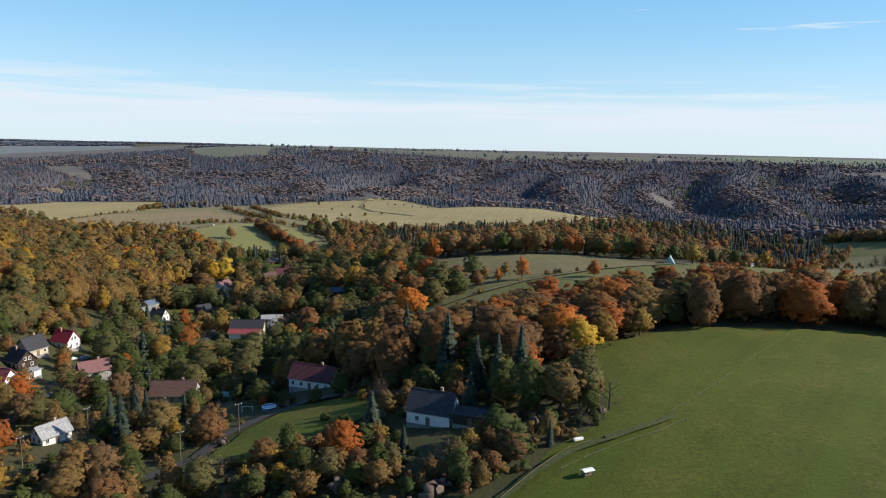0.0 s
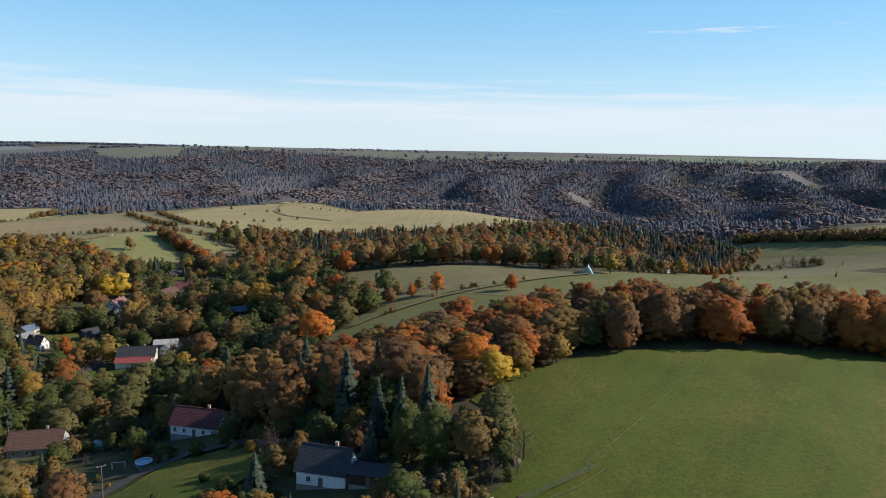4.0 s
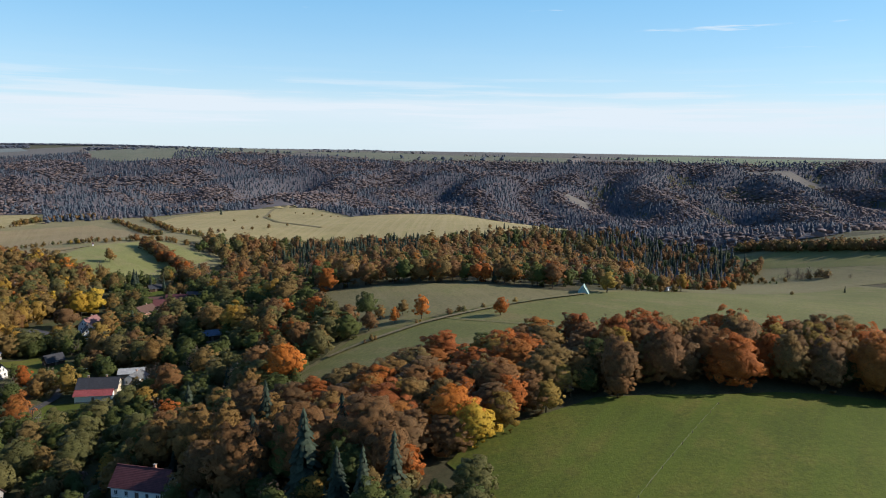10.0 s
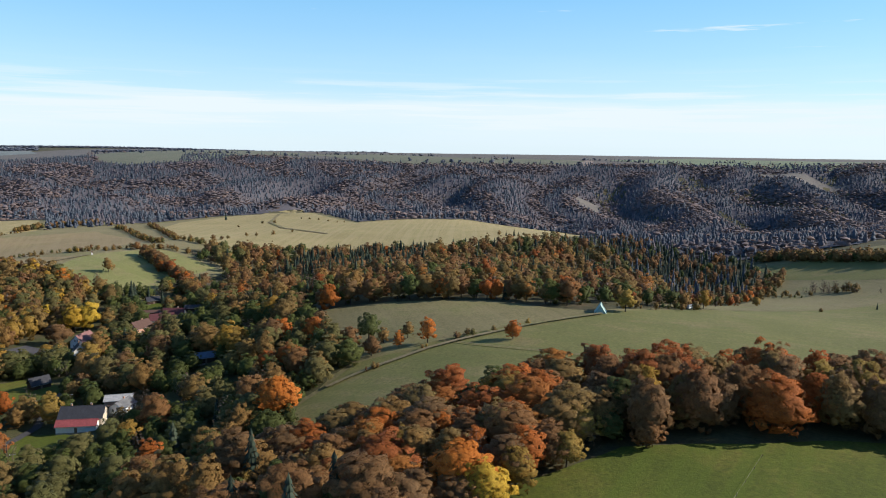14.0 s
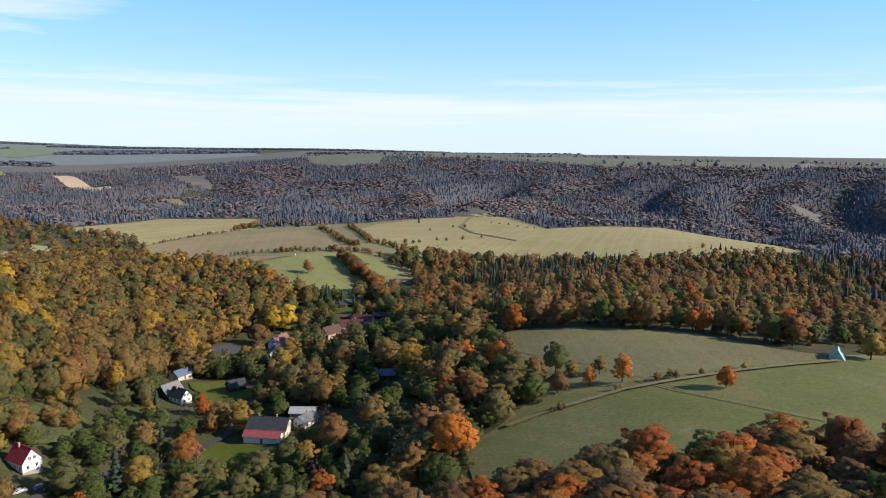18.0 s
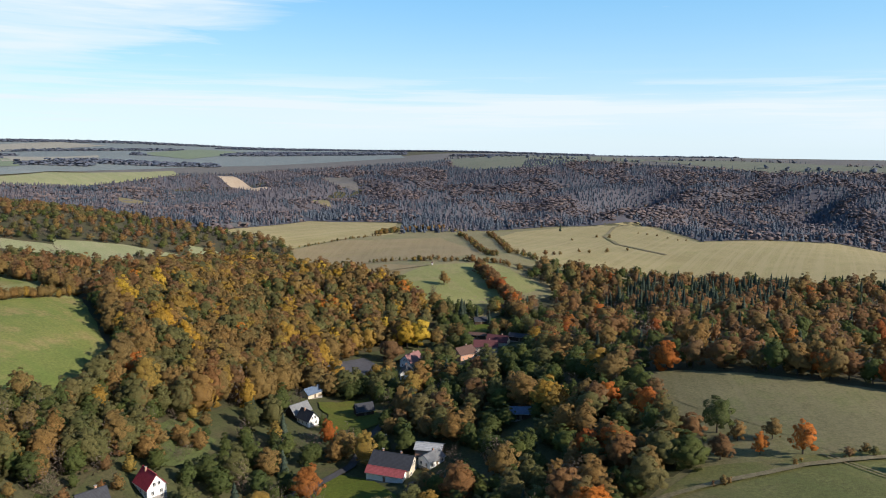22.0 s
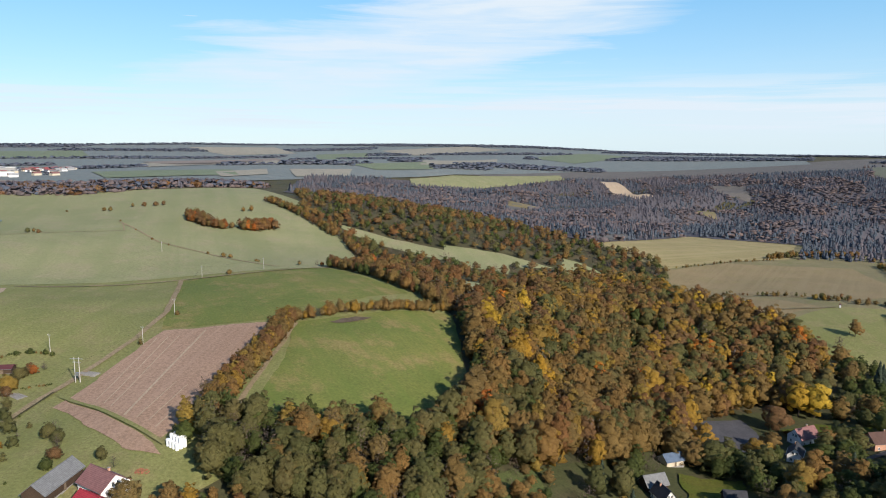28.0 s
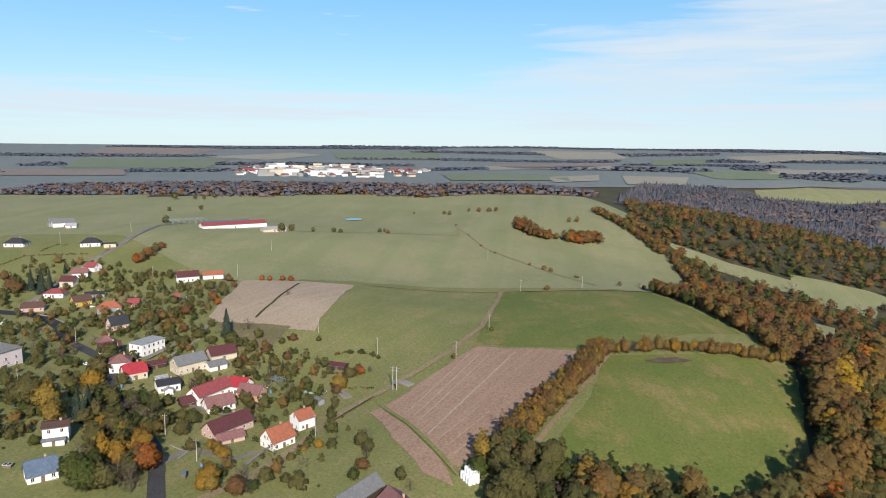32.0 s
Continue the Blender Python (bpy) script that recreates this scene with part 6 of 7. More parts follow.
# hedges between the upper fields, and shrubs below the lane
FIELD_HEDGE = {"olive": 0.40, "sage": 0.22, "rust": 0.16, "bare": 0.16, "gold": 0.06}
for line, width, tall, mix in (([(-190, 710), (-163, 672), (-141, 642), (-120, 602), (-113, 583)], 9, (9, 13), {"rust": 0.45, "olive": 0.35, "orange": 0.2}), ([(-261, 727), (-221, 739), (-187, 747), (-158, 737), (-128, 709)], 6, (4, 7), FIELD_HEDGE),
                               ([(-314, 1002), (-276, 937), (-251, 886), (-226, 828), (-199, 787)], 8, (4, 7.5), FIELD_HEDGE), ([(-284, 1034), (-263, 994), (-241, 949), (-216, 885), (-193, 824)], 8, (4, 7), FIELD_HEDGE),
                               ([(-414, 946), (-408, 992), (-390, 1019), (-362, 1061)], 10, (6, 9), FIELD_HEDGE), ([(-365, 688), (-303, 722), (-240, 744)], 5, (3, 6), FIELD_HEDGE), ([(-196, 835), (-137, 772), (-53, 788), (78, 768)], 6, (4, 8), FIELD_HEDGE),
                               ([(-434, 790), (-426, 865), (-405, 940)], 4, (2.5, 5), FIELD_HEDGE), ([(-717, 374), (-690, 372), (-664, 374), (-650, 386)], 13, (8, 12), {"olive": 0.4, "rust": 0.4, "orange": 0.2}), ([(-650, 398), (-643, 412), (-645, 430)], 16, (9, 13), {"rust": 0.5, "orange": 0.3, "olive": 0.2}), ([(-786, 484), (-700, 482), (-610, 477)], 9, (6, 10), FIELD_HEDGE), ([(-640, 492), (-560, 470), (-480, 438), (-452, 392)], 8, (5, 10), FIELD_HEDGE), ([(12, 305), (40, 326), (66, 336), (96, 350)], 3, (1.5, 4), FIELD_HEDGE)):
    woods("field_hedge", strip(line, width), 4.4, tall, mix, "thick uncut autumn hedge between fields", MID, [])
for line, width, tall, mix in (([(277, 503), (281, 484), (291, 470)], 6, (3, 5), {"green": 0.5, "olive": 0.5}), ([(303, 491), (311, 474), (320, 460)], 9, (5, 8), {"bare": 0.6, "olive": 0.4}), ([(228, 470), (252, 500), (278, 520), (298, 526)], 14, (5, 9), {"green": 0.4, "olive": 0.35, "rust": 0.25}),
                               ([(150, 383), (165, 386), (183, 394)], 6, (3.5, 6.5), {"bare": 0.4, "green": 0.3, "olive": 0.3}), ([(346, 628), (360, 592), (371, 557), (388, 513), (410, 480)], 16, (7, 11), {"rust": 0.3, "olive": 0.4, "green": 0.3})):
    woods("pasture_thicket", strip(line, width), 4.2, tall, mix, "tangled bushes and small trees in rough pasture", MID, [])
for edge in ([(-43, 139), (-33, 151), (-22, 147), (-11, 145), (-6, 121), (-39, 129)], [(-4, 123), (-1, 142), (10, 141), (13, 125), (9, 119)]):
    woods("lane_shrubs", edge, 4.8, (4, 7.5), {"gold": 0.30, "olive": 0.46, "green": 0.08, "rust": 0.16}, "golden and olive shrubs below the lane", FINE, [])
for line in ([(-920, 2480), (-760, 2540), (-600, 2520)], [(-560, 2420), (-420, 2400)], [(-180, 2470), (60, 2520), (250, 2440)], [(330, 2330), (470, 2300)], [(690, 2270), (860, 2220), (1010, 2180)], [(1080, 2210), (1300, 2120), (1500, 2060)], [(-330, 2380), (-230, 2400)]):
    woods("skyline_trees", strip(line, 26), 17, (8, 14), {"distant": 0.4, "hazed_spruce": 0.3, "russet": 0.3}, "row of trees on the ridge top", TINY, [])

woods("spruce_stand", [(-70, 660), (-48, 730), (10, 738), (70, 742), (60, 640), (31, 560), (-21, 590)], 8.2, (14, 20), {"spruce": 0.62, "green": 0.24, "rust": 0.14}, "stand of dark green spruce at the edge of an upper pasture", MID)
woods("hillside_thicket", [(-184, 292), (-184, 326), (-168, 324), (-157, 306), (-158, 284)], 5.6, (4.5, 8.5), {"bare": 0.45, "olive": 0.35, "green": 0.1, "gold": 0.1}, "grey half-bare shrubs on a grassy slope above a house", NEAR, [], girth=1.25)

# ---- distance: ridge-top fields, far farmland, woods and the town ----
# far field colours are greyed towards blue, so the haze lies in the colour
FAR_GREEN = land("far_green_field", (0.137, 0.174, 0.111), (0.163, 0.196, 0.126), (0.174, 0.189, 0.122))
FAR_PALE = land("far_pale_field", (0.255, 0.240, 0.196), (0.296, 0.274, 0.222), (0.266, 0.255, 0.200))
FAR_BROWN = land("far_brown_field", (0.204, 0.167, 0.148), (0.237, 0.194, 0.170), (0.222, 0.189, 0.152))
FAR_HAZE = land("haze_tinted_plain", (0.142, 0.170, 0.172), (0.170, 0.196, 0.194), (0.190, 0.192, 0.176))
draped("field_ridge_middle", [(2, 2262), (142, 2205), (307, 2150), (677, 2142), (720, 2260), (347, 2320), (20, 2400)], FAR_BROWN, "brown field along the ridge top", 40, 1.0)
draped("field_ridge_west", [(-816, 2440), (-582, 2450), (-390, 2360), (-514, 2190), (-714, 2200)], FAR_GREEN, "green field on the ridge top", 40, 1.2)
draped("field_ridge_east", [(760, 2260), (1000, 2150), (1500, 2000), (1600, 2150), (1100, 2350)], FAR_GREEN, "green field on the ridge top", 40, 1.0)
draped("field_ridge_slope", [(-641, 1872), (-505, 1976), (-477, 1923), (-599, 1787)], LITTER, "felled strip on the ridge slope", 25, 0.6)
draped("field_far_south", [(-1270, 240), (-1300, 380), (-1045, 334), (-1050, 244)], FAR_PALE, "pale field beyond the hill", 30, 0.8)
FAR_FIELDS = (
    (((-2764, 862), (-2432, 1251), (-1911, 1031), (-2133, 713)), FAR_PALE), (((-2209, 1732), (-2459, 2369), (-2060, 2007), (-1924, 1538)), FAR_PALE),
    (((-3457, 1950), (-3424, 2253), (-3033, 2012), (-2441, 1413)), FAR_GREEN), (((-1242, 190), (-1538, 276), (-1223, 349), (-1046, 301)), FAR_BROWN),
    (((-2900, 900), (-3259, 1627), (-2323, 1311), (-2149, 874)), FAR_BROWN), (((-1593, 716), (-1698, 889), (-1524, 813), (-1422, 668)), FAR_PALE),
    (((-1714, 483), (-1667, 786), (-1489, 731), (-1422, 450)), FAR_GREEN), (((-2258, -707), (-2156, -332), (-1801, -264), (-1814, -536)), FAR_BROWN),
    (((-3100, -730), (-3100, -150), (-2293, -150), (-2318, -569)), FAR_GREEN), (((-1706, 954), (-1746, 1168), (-1556, 1043), (-1475, 859)), FAR_PALE),
    (((-3520, 2405), (-3536, 3089), (-3163, 3079), (-3032, 2303)), FAR_PALE), (((-3900, 300), (-4000, 900), (-3300, 800), (-3200, 300)), FAR_GREEN),
    (((-3300, -300), (-3900, 100), (-3600, 250), (-3050, 0)), FAR_PALE), (((-4300, -900), (-4300, -300), (-3500, -400), (-3600, -900)), FAR_BROWN),
    (((-2500, 2600), (-2700, 3300), (-2300, 3200), (-2100, 2500)), FAR_GREEN), (((-4200, 1500), (-4100, 2000), (-3600, 1900), (-3600, 1500)), FAR_PALE),
    (((-1900, 1250), (-2050, 1650), (-1800, 1500), (-1750, 1250)), FAR_GREEN), (((-1600, -750), (-1650, -500), (-1400, -420), (-1350, -650)), FAR_GREEN),
)
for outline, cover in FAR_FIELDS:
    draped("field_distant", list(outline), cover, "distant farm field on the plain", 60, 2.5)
draped("field_plain", [(-1230, -700), (-1230, 300), (-1300, 640), (-1560, 1100), (-1700, 1500), (-1750, 2200), (-1400, 3200), (-2200, 4600), (-4900, 4600), (-4900, -2300), (-1700, -2300)], FAR_HAZE, "plain of farmland with haze mixed into its colour", 120, 1.2, keep=False)
TOWN = [(-1790, -10), (-1660, 182), (-1560, 395), (-2300, 560), (-2600, 289), (-2500, -62)]
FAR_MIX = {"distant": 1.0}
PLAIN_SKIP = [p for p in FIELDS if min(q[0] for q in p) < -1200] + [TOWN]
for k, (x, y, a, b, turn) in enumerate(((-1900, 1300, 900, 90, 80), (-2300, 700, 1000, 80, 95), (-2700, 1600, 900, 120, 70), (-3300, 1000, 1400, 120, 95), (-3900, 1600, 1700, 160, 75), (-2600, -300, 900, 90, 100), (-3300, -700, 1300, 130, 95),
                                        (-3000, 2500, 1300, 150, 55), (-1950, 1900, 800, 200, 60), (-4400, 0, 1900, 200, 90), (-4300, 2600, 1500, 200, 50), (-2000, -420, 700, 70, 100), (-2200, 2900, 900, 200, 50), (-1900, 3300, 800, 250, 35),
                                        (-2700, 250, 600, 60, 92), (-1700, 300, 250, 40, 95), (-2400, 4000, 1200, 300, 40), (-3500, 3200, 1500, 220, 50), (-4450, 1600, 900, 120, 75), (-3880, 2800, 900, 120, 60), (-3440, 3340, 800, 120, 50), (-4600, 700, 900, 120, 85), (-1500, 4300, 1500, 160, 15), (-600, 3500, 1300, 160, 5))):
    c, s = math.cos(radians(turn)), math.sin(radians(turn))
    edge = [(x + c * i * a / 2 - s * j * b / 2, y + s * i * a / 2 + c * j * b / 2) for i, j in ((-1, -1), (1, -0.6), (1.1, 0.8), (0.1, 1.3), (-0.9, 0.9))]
    woods("distant_wood", edge, 18 if x > -3000 else 24, (11, 16), FAR_MIX, "wood on the distant plain, leaves tinted blue for haze", TINY, PLAIN_SKIP, 0.003, girth=2.2)
woods("ridge_hedge", strip([(-760, 2445), (-560, 2455), (-300, 2380), (20, 2290), (340, 2210), (700, 2140), (1100, 2100), (1500, 1990), (1700, 1900)], 40), 34, (8, 17), {"hazed_spruce": 0.5, "distant": 0.5}, "uneven line of trees on the skyline", FAR, [])


def town_block(x, y, L, W, h, rot, wall, roof):
    top = tagged(new("town_building"), "pale " + ("apartment block" if h > 9 else "house") + " in the distant town", "building", "town buildings")
    top.matrix_basis = pose(x, y, float(height(x, y)) + 1.0, 0, 0, rot)
    part("wall", box_mesh("wall", -L / 2, L / 2, -W / 2, W / 2, -2, h, WALLS[wall]), top)
    part("roof", roof_mesh("flat" if h > 9 else "gable", L, W, h, 3.0, ROOFS[roof]), top)


TR = np.random.default_rng(5)
tx, ty = scatter(TOWN, 46, TR)
for i, (x, y) in enumerate(zip(tx, ty)):
    tall = TR.random() < 0.3 and abs(y - 200) < 170
    town_block(float(x), float(y), TR.uniform(20, 42) if tall else TR.uniform(10, 18), TR.uniform(8, 12), TR.uniform(9.5, 15) if tall else TR.uniform(4, 6), TR.uniform(60, 130), str(TR.choice(["white", "white", "grey", "cream", "grey"])),
               "pale" if tall else str(TR.choice(["red", "grey", "mauve", "brown", "pale"])))
woods("town_trees", TOWN, 70, (8, 14), FAR_MIX, "trees between the town buildings, leaves tinted blue for haze", FAR, [])

# ---- small things ----
WHITE = plain("white_plastic", (0.80, 0.81, 0.82), 0.5, 0, 0.08)
TEAL = plain("faded_green_sheet", (0.33, 0.47, 0.43), 0.7, 0, 0.15)
BLUE = plain("blue_plastic", (0.10, 0.30, 0.55), 0.4, 0, 0.1)
RUBBER = plain("black_rubber", (0.02, 0.02, 0.02), 0.8, 0, 0.1)
CONCRETE = plain("pole_concrete", (0.46, 0.44, 0.41), 0.9, 0, 0.15)


def bevelled(name, x0, x1, y0, y1, z0, z1, material, r=0.05):
    bm = bmesh.new()
    bmesh.ops.create_cube(bm, size=1.0)
    for v in bm.verts:
        v.co = Vector(((v.co.x + 0.5) * (x1 - x0) + x0, (v.co.y + 0.5) * (y1 - y0) + y0, (v.co.z + 0.5) * (z1 - z0) + z0))
    bmesh.ops.bevel(bm, geom=bm.edges[:], offset=r, segments=2, affect="EDGES", profile=0.5)
    me = bpy.data.meshes.new(name)
    bm.to_mesh(me)
    bm.free()
    me.materials.append(material)
    return me


def tube_mesh(name, r0, r1, h, material, n=10, cap=True):
    vs = [(math.cos(i * 2 * math.pi / n) * r, math.sin(i * 2 * math.pi / n) * r, z) for r, z in ((r0, 0), (r1, h)) for i in range(n)]
    fs = [(i, (i + 1) % n, n + (i + 1) % n, n + i) for i in range(n)]
    if cap:
        fs += [tuple(range(n))[::-1], tuple(range(n, 2 * n))]
    return mesh_of(name, vs, fs, [material])


def at(x, y, up=0.0, rot=0.0):
    return pose(x, y, float(height(x, y)) + up, 0, 0, rot)


SHAFT, ARM, KNOB = tube_mesh("shaft", 0.15, 0.09, 8.6, CONCRETE, 8), box_mesh("crossarm", -0.9, 0.9, -0.06, 0.06, -0.06, 0.06, STEEL), tube_mesh("insulator", 0.06, 0.04, 0.22, WHITE, 6)
WOOD_SHAFT = tube_mesh("shaft", 0.14, 0.09, 8.2, TIMBER, 8)


def utility_pole(x, y, rot, wooden=False):
    top = tagged(new("utility_pole"), "weathered timber utility pole with a crossarm" if wooden else "grey concrete utility pole with a steel crossarm", "utility pole", "utility poles")
    top.matrix_basis = at(x, y, -0.2, rot)
    part("shaft", WOOD_SHAFT if wooden else SHAFT, top)
    arm = part("crossarm", ARM, top, m=pose(0, 0, 7.9))
    for u in (-0.8, 0.0, 0.8):
        part("insulator", KNOB, arm, m=pose(u, 0, 0.05))
    return top


POLES = ((-322, 223, 40), (-359, 248, 40), (-456, 295, 10), (-462, 340, 10), (-363, 163, 30), (-260, 160, 20), (-335, 189, 30), (-265, 110, 70), (-292, 97, 60), (-245, 123, 80), (-341, 77, 60), (-306, 50, 0),
         (-371, 51, 20), (-487, 114, 10), (-494, 61, 10), (-559, 132, 0), (-560, 300, 15), (-580, -20, 10), (-620, 20, 10), (-540, -60, 10))
for x, y, rot in POLES:
    utility_pole(x, y, rot)
for x, y, rot in ((-99, 287, 20), (-100, 230, 10), (-60, 153, 30), (-52, 172, 30), (-96, 181, 60), (-97, 153, 60), (-112, 302, 20), (-123, 262, 20), (-105, 345, 20), (-116, 430, 10)):
    utility_pole(x, y, rot, True)


def transformer_tower(x, y, rot):
    """A twin-pole mast with a wide crossarm and a transformer platform."""
    top = tagged(new("power_mast"), "twin-pole power mast with a wide steel crossarm", "power mast")
    top.matrix_basis = at(x, y, -0.2, rot)
    for u in (-0.9, 0.9):
        part("shaft", tube_mesh("shaft", 0.18, 0.12, 10.5, CONCRETE, 8), top, m=pose(u, 0, 0))
    for z, w in ((9.9, 2.6), (8.6, 1.7), (3.2, 1.3)):
        part("crossarm", box_mesh("crossarm", -w, w, -0.09, 0.09, z - 0.09, z + 0.09, STEEL), top)
    part("transformer", bevelled("transformer", -0.6, 0.6, -0.45, 0.45, 3.3, 4.5, STEEL), top)


transformer_tower(-295, 192, 50)


def wire_run(points, sag=0.9, up=7.9):
    """One slack wire from pole to pole."""
    cu = bpy.data.curves.new("wire", "CURVE")
    cu.dimensions, cu.bevel_depth, cu.bevel_resolution = "3D", 0.018, 0
    for (ax, ay), (bx, by) in zip(points, points[1:]):
        sp = cu.splines.new("POLY")
        sp.points.add(10)
        za, zb = float(height(ax, ay)) + up, float(height(bx, by)) + up
        for k in range(11):
            u = k / 10
            sp.points[k].co = (ax + (bx - ax) * u, ay + (by - ay) * u, za + (zb - za) * u - sag * 4 * u * (1 - u), 1)
    cu.materials.append(RUBBER)
    return tagged(new("overhead_wire", cu), "thin dark overhead wire between poles", "wire", "overhead wires")


wire_run([(-97, 153), (-96, 181), (-100, 230), (-123, 262), (-99, 287), (-112, 302), (-105, 345)])
wire_run([(-60, 153), (-52, 172)])
wire_run([(-245, 123), (-265, 110), (-292, 97), (-341, 77), (-371, 51)])
wire_run([(-260, 160), (-295, 192), (-322, 223), (-359, 248), (-456, 295), (-462, 340)])


TAPE = plain("weathered_fence_tape", (0.34, 0.32, 0.26), 0.8, 0, 0.3, 3.0)


def post_fence(points, gap, label, rails=1, tall=1.2, thing="fence"):
    """Posts along a line with rails between them."""
    top = tagged(new(thing), label, "fence")
    post = tube_mesh("post", 0.07, 0.06, tall + 0.4, TIMBER, 6)
    spots = []
    for (ax, ay), (bx, by) in zip(points, points[1:]):
        n = max(1, round(math.hypot(bx - ax, by - ay) / gap))
        spots += [(ax + (bx - ax) * k / n, ay + (by - ay) * k / n) for k in range(n)]
    spots.append(points[-1])
    for x, y in spots:
        part("post", post, top, m=at(x, y, -0.4))
    for (ax, ay), (bx, by) in zip(spots, spots[1:]):
        for r in range(rails):
            z0, z1 = float(height(ax, ay)) + tall * (r + 1) / (rails + 0.15), float(height(bx, by)) + tall * (r + 1) / (rails + 0.15)
            d = Vector((bx - ax, by - ay, z1 - z0))
            part("rail", (box_mesh("tape", -0.008, 0.008, -0.016, 0.016, 0, d.length, TAPE) if thing == "electric_fence" else box_mesh("rail", -0.03, 0.03, -0.05, 0.05, 0, d.length, TIMBER)), top, m=Matrix.Translation((ax, ay, z0)) @ d.to_track_quat("Z", "Y").to_matrix().to_4x4())
    return top


post_fence([(23, 124), (29, 128), (36, 132), (45, 136), (52, 141)], 6.0, "white tape fence on thin posts beside the meadow path", 1, 1.0, "electric_fence")
post_fence([(49, 144.3), (55, 149.5), (66.3, 160.7), (84.8, 181.5), (105, 204)], 7.0, "pale tape fence on thin posts crossing the meadow", 1, 0.9, "electric_fence")
post_fence([(10, 114), (18, 124), (25, 131), (31, 134)], 2.5, "weathered timber fence along the wood's edge", 2, 1.2)
post_fence([(-233, 139), (-236, 147), (-250, 154)], 3.0, "low garden fence beside a track", 2, 1.1)
post_fence([(-297, 92), (-310, 101), (-314, 108)], 3.0, "garden fence round a lawn", 2, 1.1)


def feed_trailer(x, y, rot):
    top = tagged(new("hay_rack"), "white-roofed feed rack standing on the meadow", "feed rack")
    top.matrix_basis = at(x, y, 0, rot) @ Matrix.Scale(0.72, 4)
    part("roof", roof_mesh("gable", 3.0, 1.8, 1.75, 0.25, WHITE, 0.15, 0.06), top)
    for u in (-1.35, 1.35):
        for v in (-0.75, 0.75):
            part("leg", box_mesh("leg", u - 0.05, u + 0.05, v - 0.05, v + 0.05, -0.1, 1.75, TIMBER), top)
    part("trough", bevelled("trough", -1.3, 1.3, -0.6, 0.6, 0.35, 0.9, TIMBER), top)
    part("drawbar", box_mesh("drawbar", 1.4, 3.2, -0.05, 0.05, 0.35, 0.45, STEEL), top)


feed_trailer(27.5, 121.5, 25)


def cattle_trough(x, y, rot):
    top = tagged(new("water_tank"), "long white water tank beside a fence", "tank")
    top.matrix_basis = at(x, y, 0, rot) @ Matrix.Scale(0.7, 4)
    part("tank", bevelled("tank", -1.6, 1.6, -0.45, 0.45, 0.35, 1.15, WHITE, 0.12), top)
    for u in (-1.2, 1.2):
        part("leg", box_mesh("leg", u - 0.08, u + 0.08, -0.4, 0.4, -0.1, 0.35, STEEL), top)


cattle_trough(28.5, 136.0, 25)


def log_pile(x, y, rot, n=7, label="small pile of dark logs at the wood's edge"):
    top = tagged(new("log_pile"), label, "log pile")
    top.matrix_basis = at(x, y, 0, rot)
    k = 0
    for row in range(3):
        for i in range(max(1, n // 2 - row)):
            part("log", tube_mesh("log", 0.22, 0.2, 2.6, BARK, 8), top, m=pose(-1.3, (i - (n // 2 - row) / 2) * 0.46, 0.2 + row * 0.4, 0, 90, 0))
            k += 1
    return top


log_pile(34.5, 135.5, 30)
log_pile(-319, 168, 40, 9, "stack of pale timber in a garden")


def plank_stack(x, y, rot):
    top = tagged(new("timber_stack"), "flat stack of grey timber beams beside the power mast", "timber stack")
    top.matrix_basis = at(x, y, 0, rot)
    for row in range(3):
        for i in range(6):
            part("beam", box_mesh("beam", -4, 4, -1.8 + i * 0.6, -1.35 + i * 0.6, row * 0.3, row * 0.3 + 0.25, STONE), top, m=pose(0, 0, 0, 0, 0, PLANT.uniform(-2, 2)))


plank_stack(-301, 197, 35)


def pool(x, y):
    top = tagged(new("swimming_pool"), "round garden pool with a white rim and blue water", "pool")
    top.matrix_basis = at(x, y, 0)
    part("wall", tube_mesh("wall", 1.9, 1.9, 0.9, BLUE, 24, False), top)
    n = 24
    ring = [(math.cos(i * 2 * math.pi / n) * r, math.sin(i * 2 * math.pi / n) * r, z) for r, z in ((1.75, 0.9), (2.05, 0.9), (2.05, 0.98), (1.75, 0.98)) for i in range(n)]
    part("rim", mesh_of("rim", ring, [(a * n + i, a * n + (i + 1) % n, b * n + (i + 1) % n, b * n + i) for a, b in ((0, 1), (1, 2), (2, 3), (3, 0)) for i in range(n)], [WHITE]), top)
    m, t, b = principled("pool_water", 0.05)
    b.inputs["Base Color"].default_value = (0.12, 0.33, 0.48, 1)
    part("water", mesh_of("water", [(math.cos(i * 2 * math.pi / n) * 1.8, math.sin(i * 2 * math.pi / n) * 1.8, 0.75) for i in range(n)], [tuple(range(n))], [m]), top)


pool(-49, 191)


def tunnel(x, y, rot, L=4.5, W=3.0, label="small polythene garden tunnel"):
    top = tagged(new("polytunnel"), label, "polytunnel")
    top.matrix_basis = at(x, y, 0, rot)
    n = 9
    vs = [(u, math.cos(math.pi * i / (n - 1)) * W / 2, math.sin(math.pi * i / (n - 1)) * W * 0.62) for u in (-L / 2, L / 2) for i in range(n)]
    part("cover", mesh_of("cover", vs, [(i, i + 1, n + i + 1, n + i) for i in range(n - 1)] + [tuple(range(n))[::-1], tuple(range(n, 2 * n))], [TEAL]), top)
    for u in (-L / 2 - 0.03, 0, L / 2 + 0.03):
        hoop = [(u + d, math.cos(math.pi * i / (n - 1)) * (W / 2 + 0.04), math.sin(math.pi * i / (n - 1)) * (W * 0.62 + 0.04)) for d in (-0.03, 0.03) for i in range(n)]
        part("hoop", mesh_of("hoop", hoop, [(i, i + 1, n + i + 1, n + i) for i in range(n - 1)], [STEEL]), top)


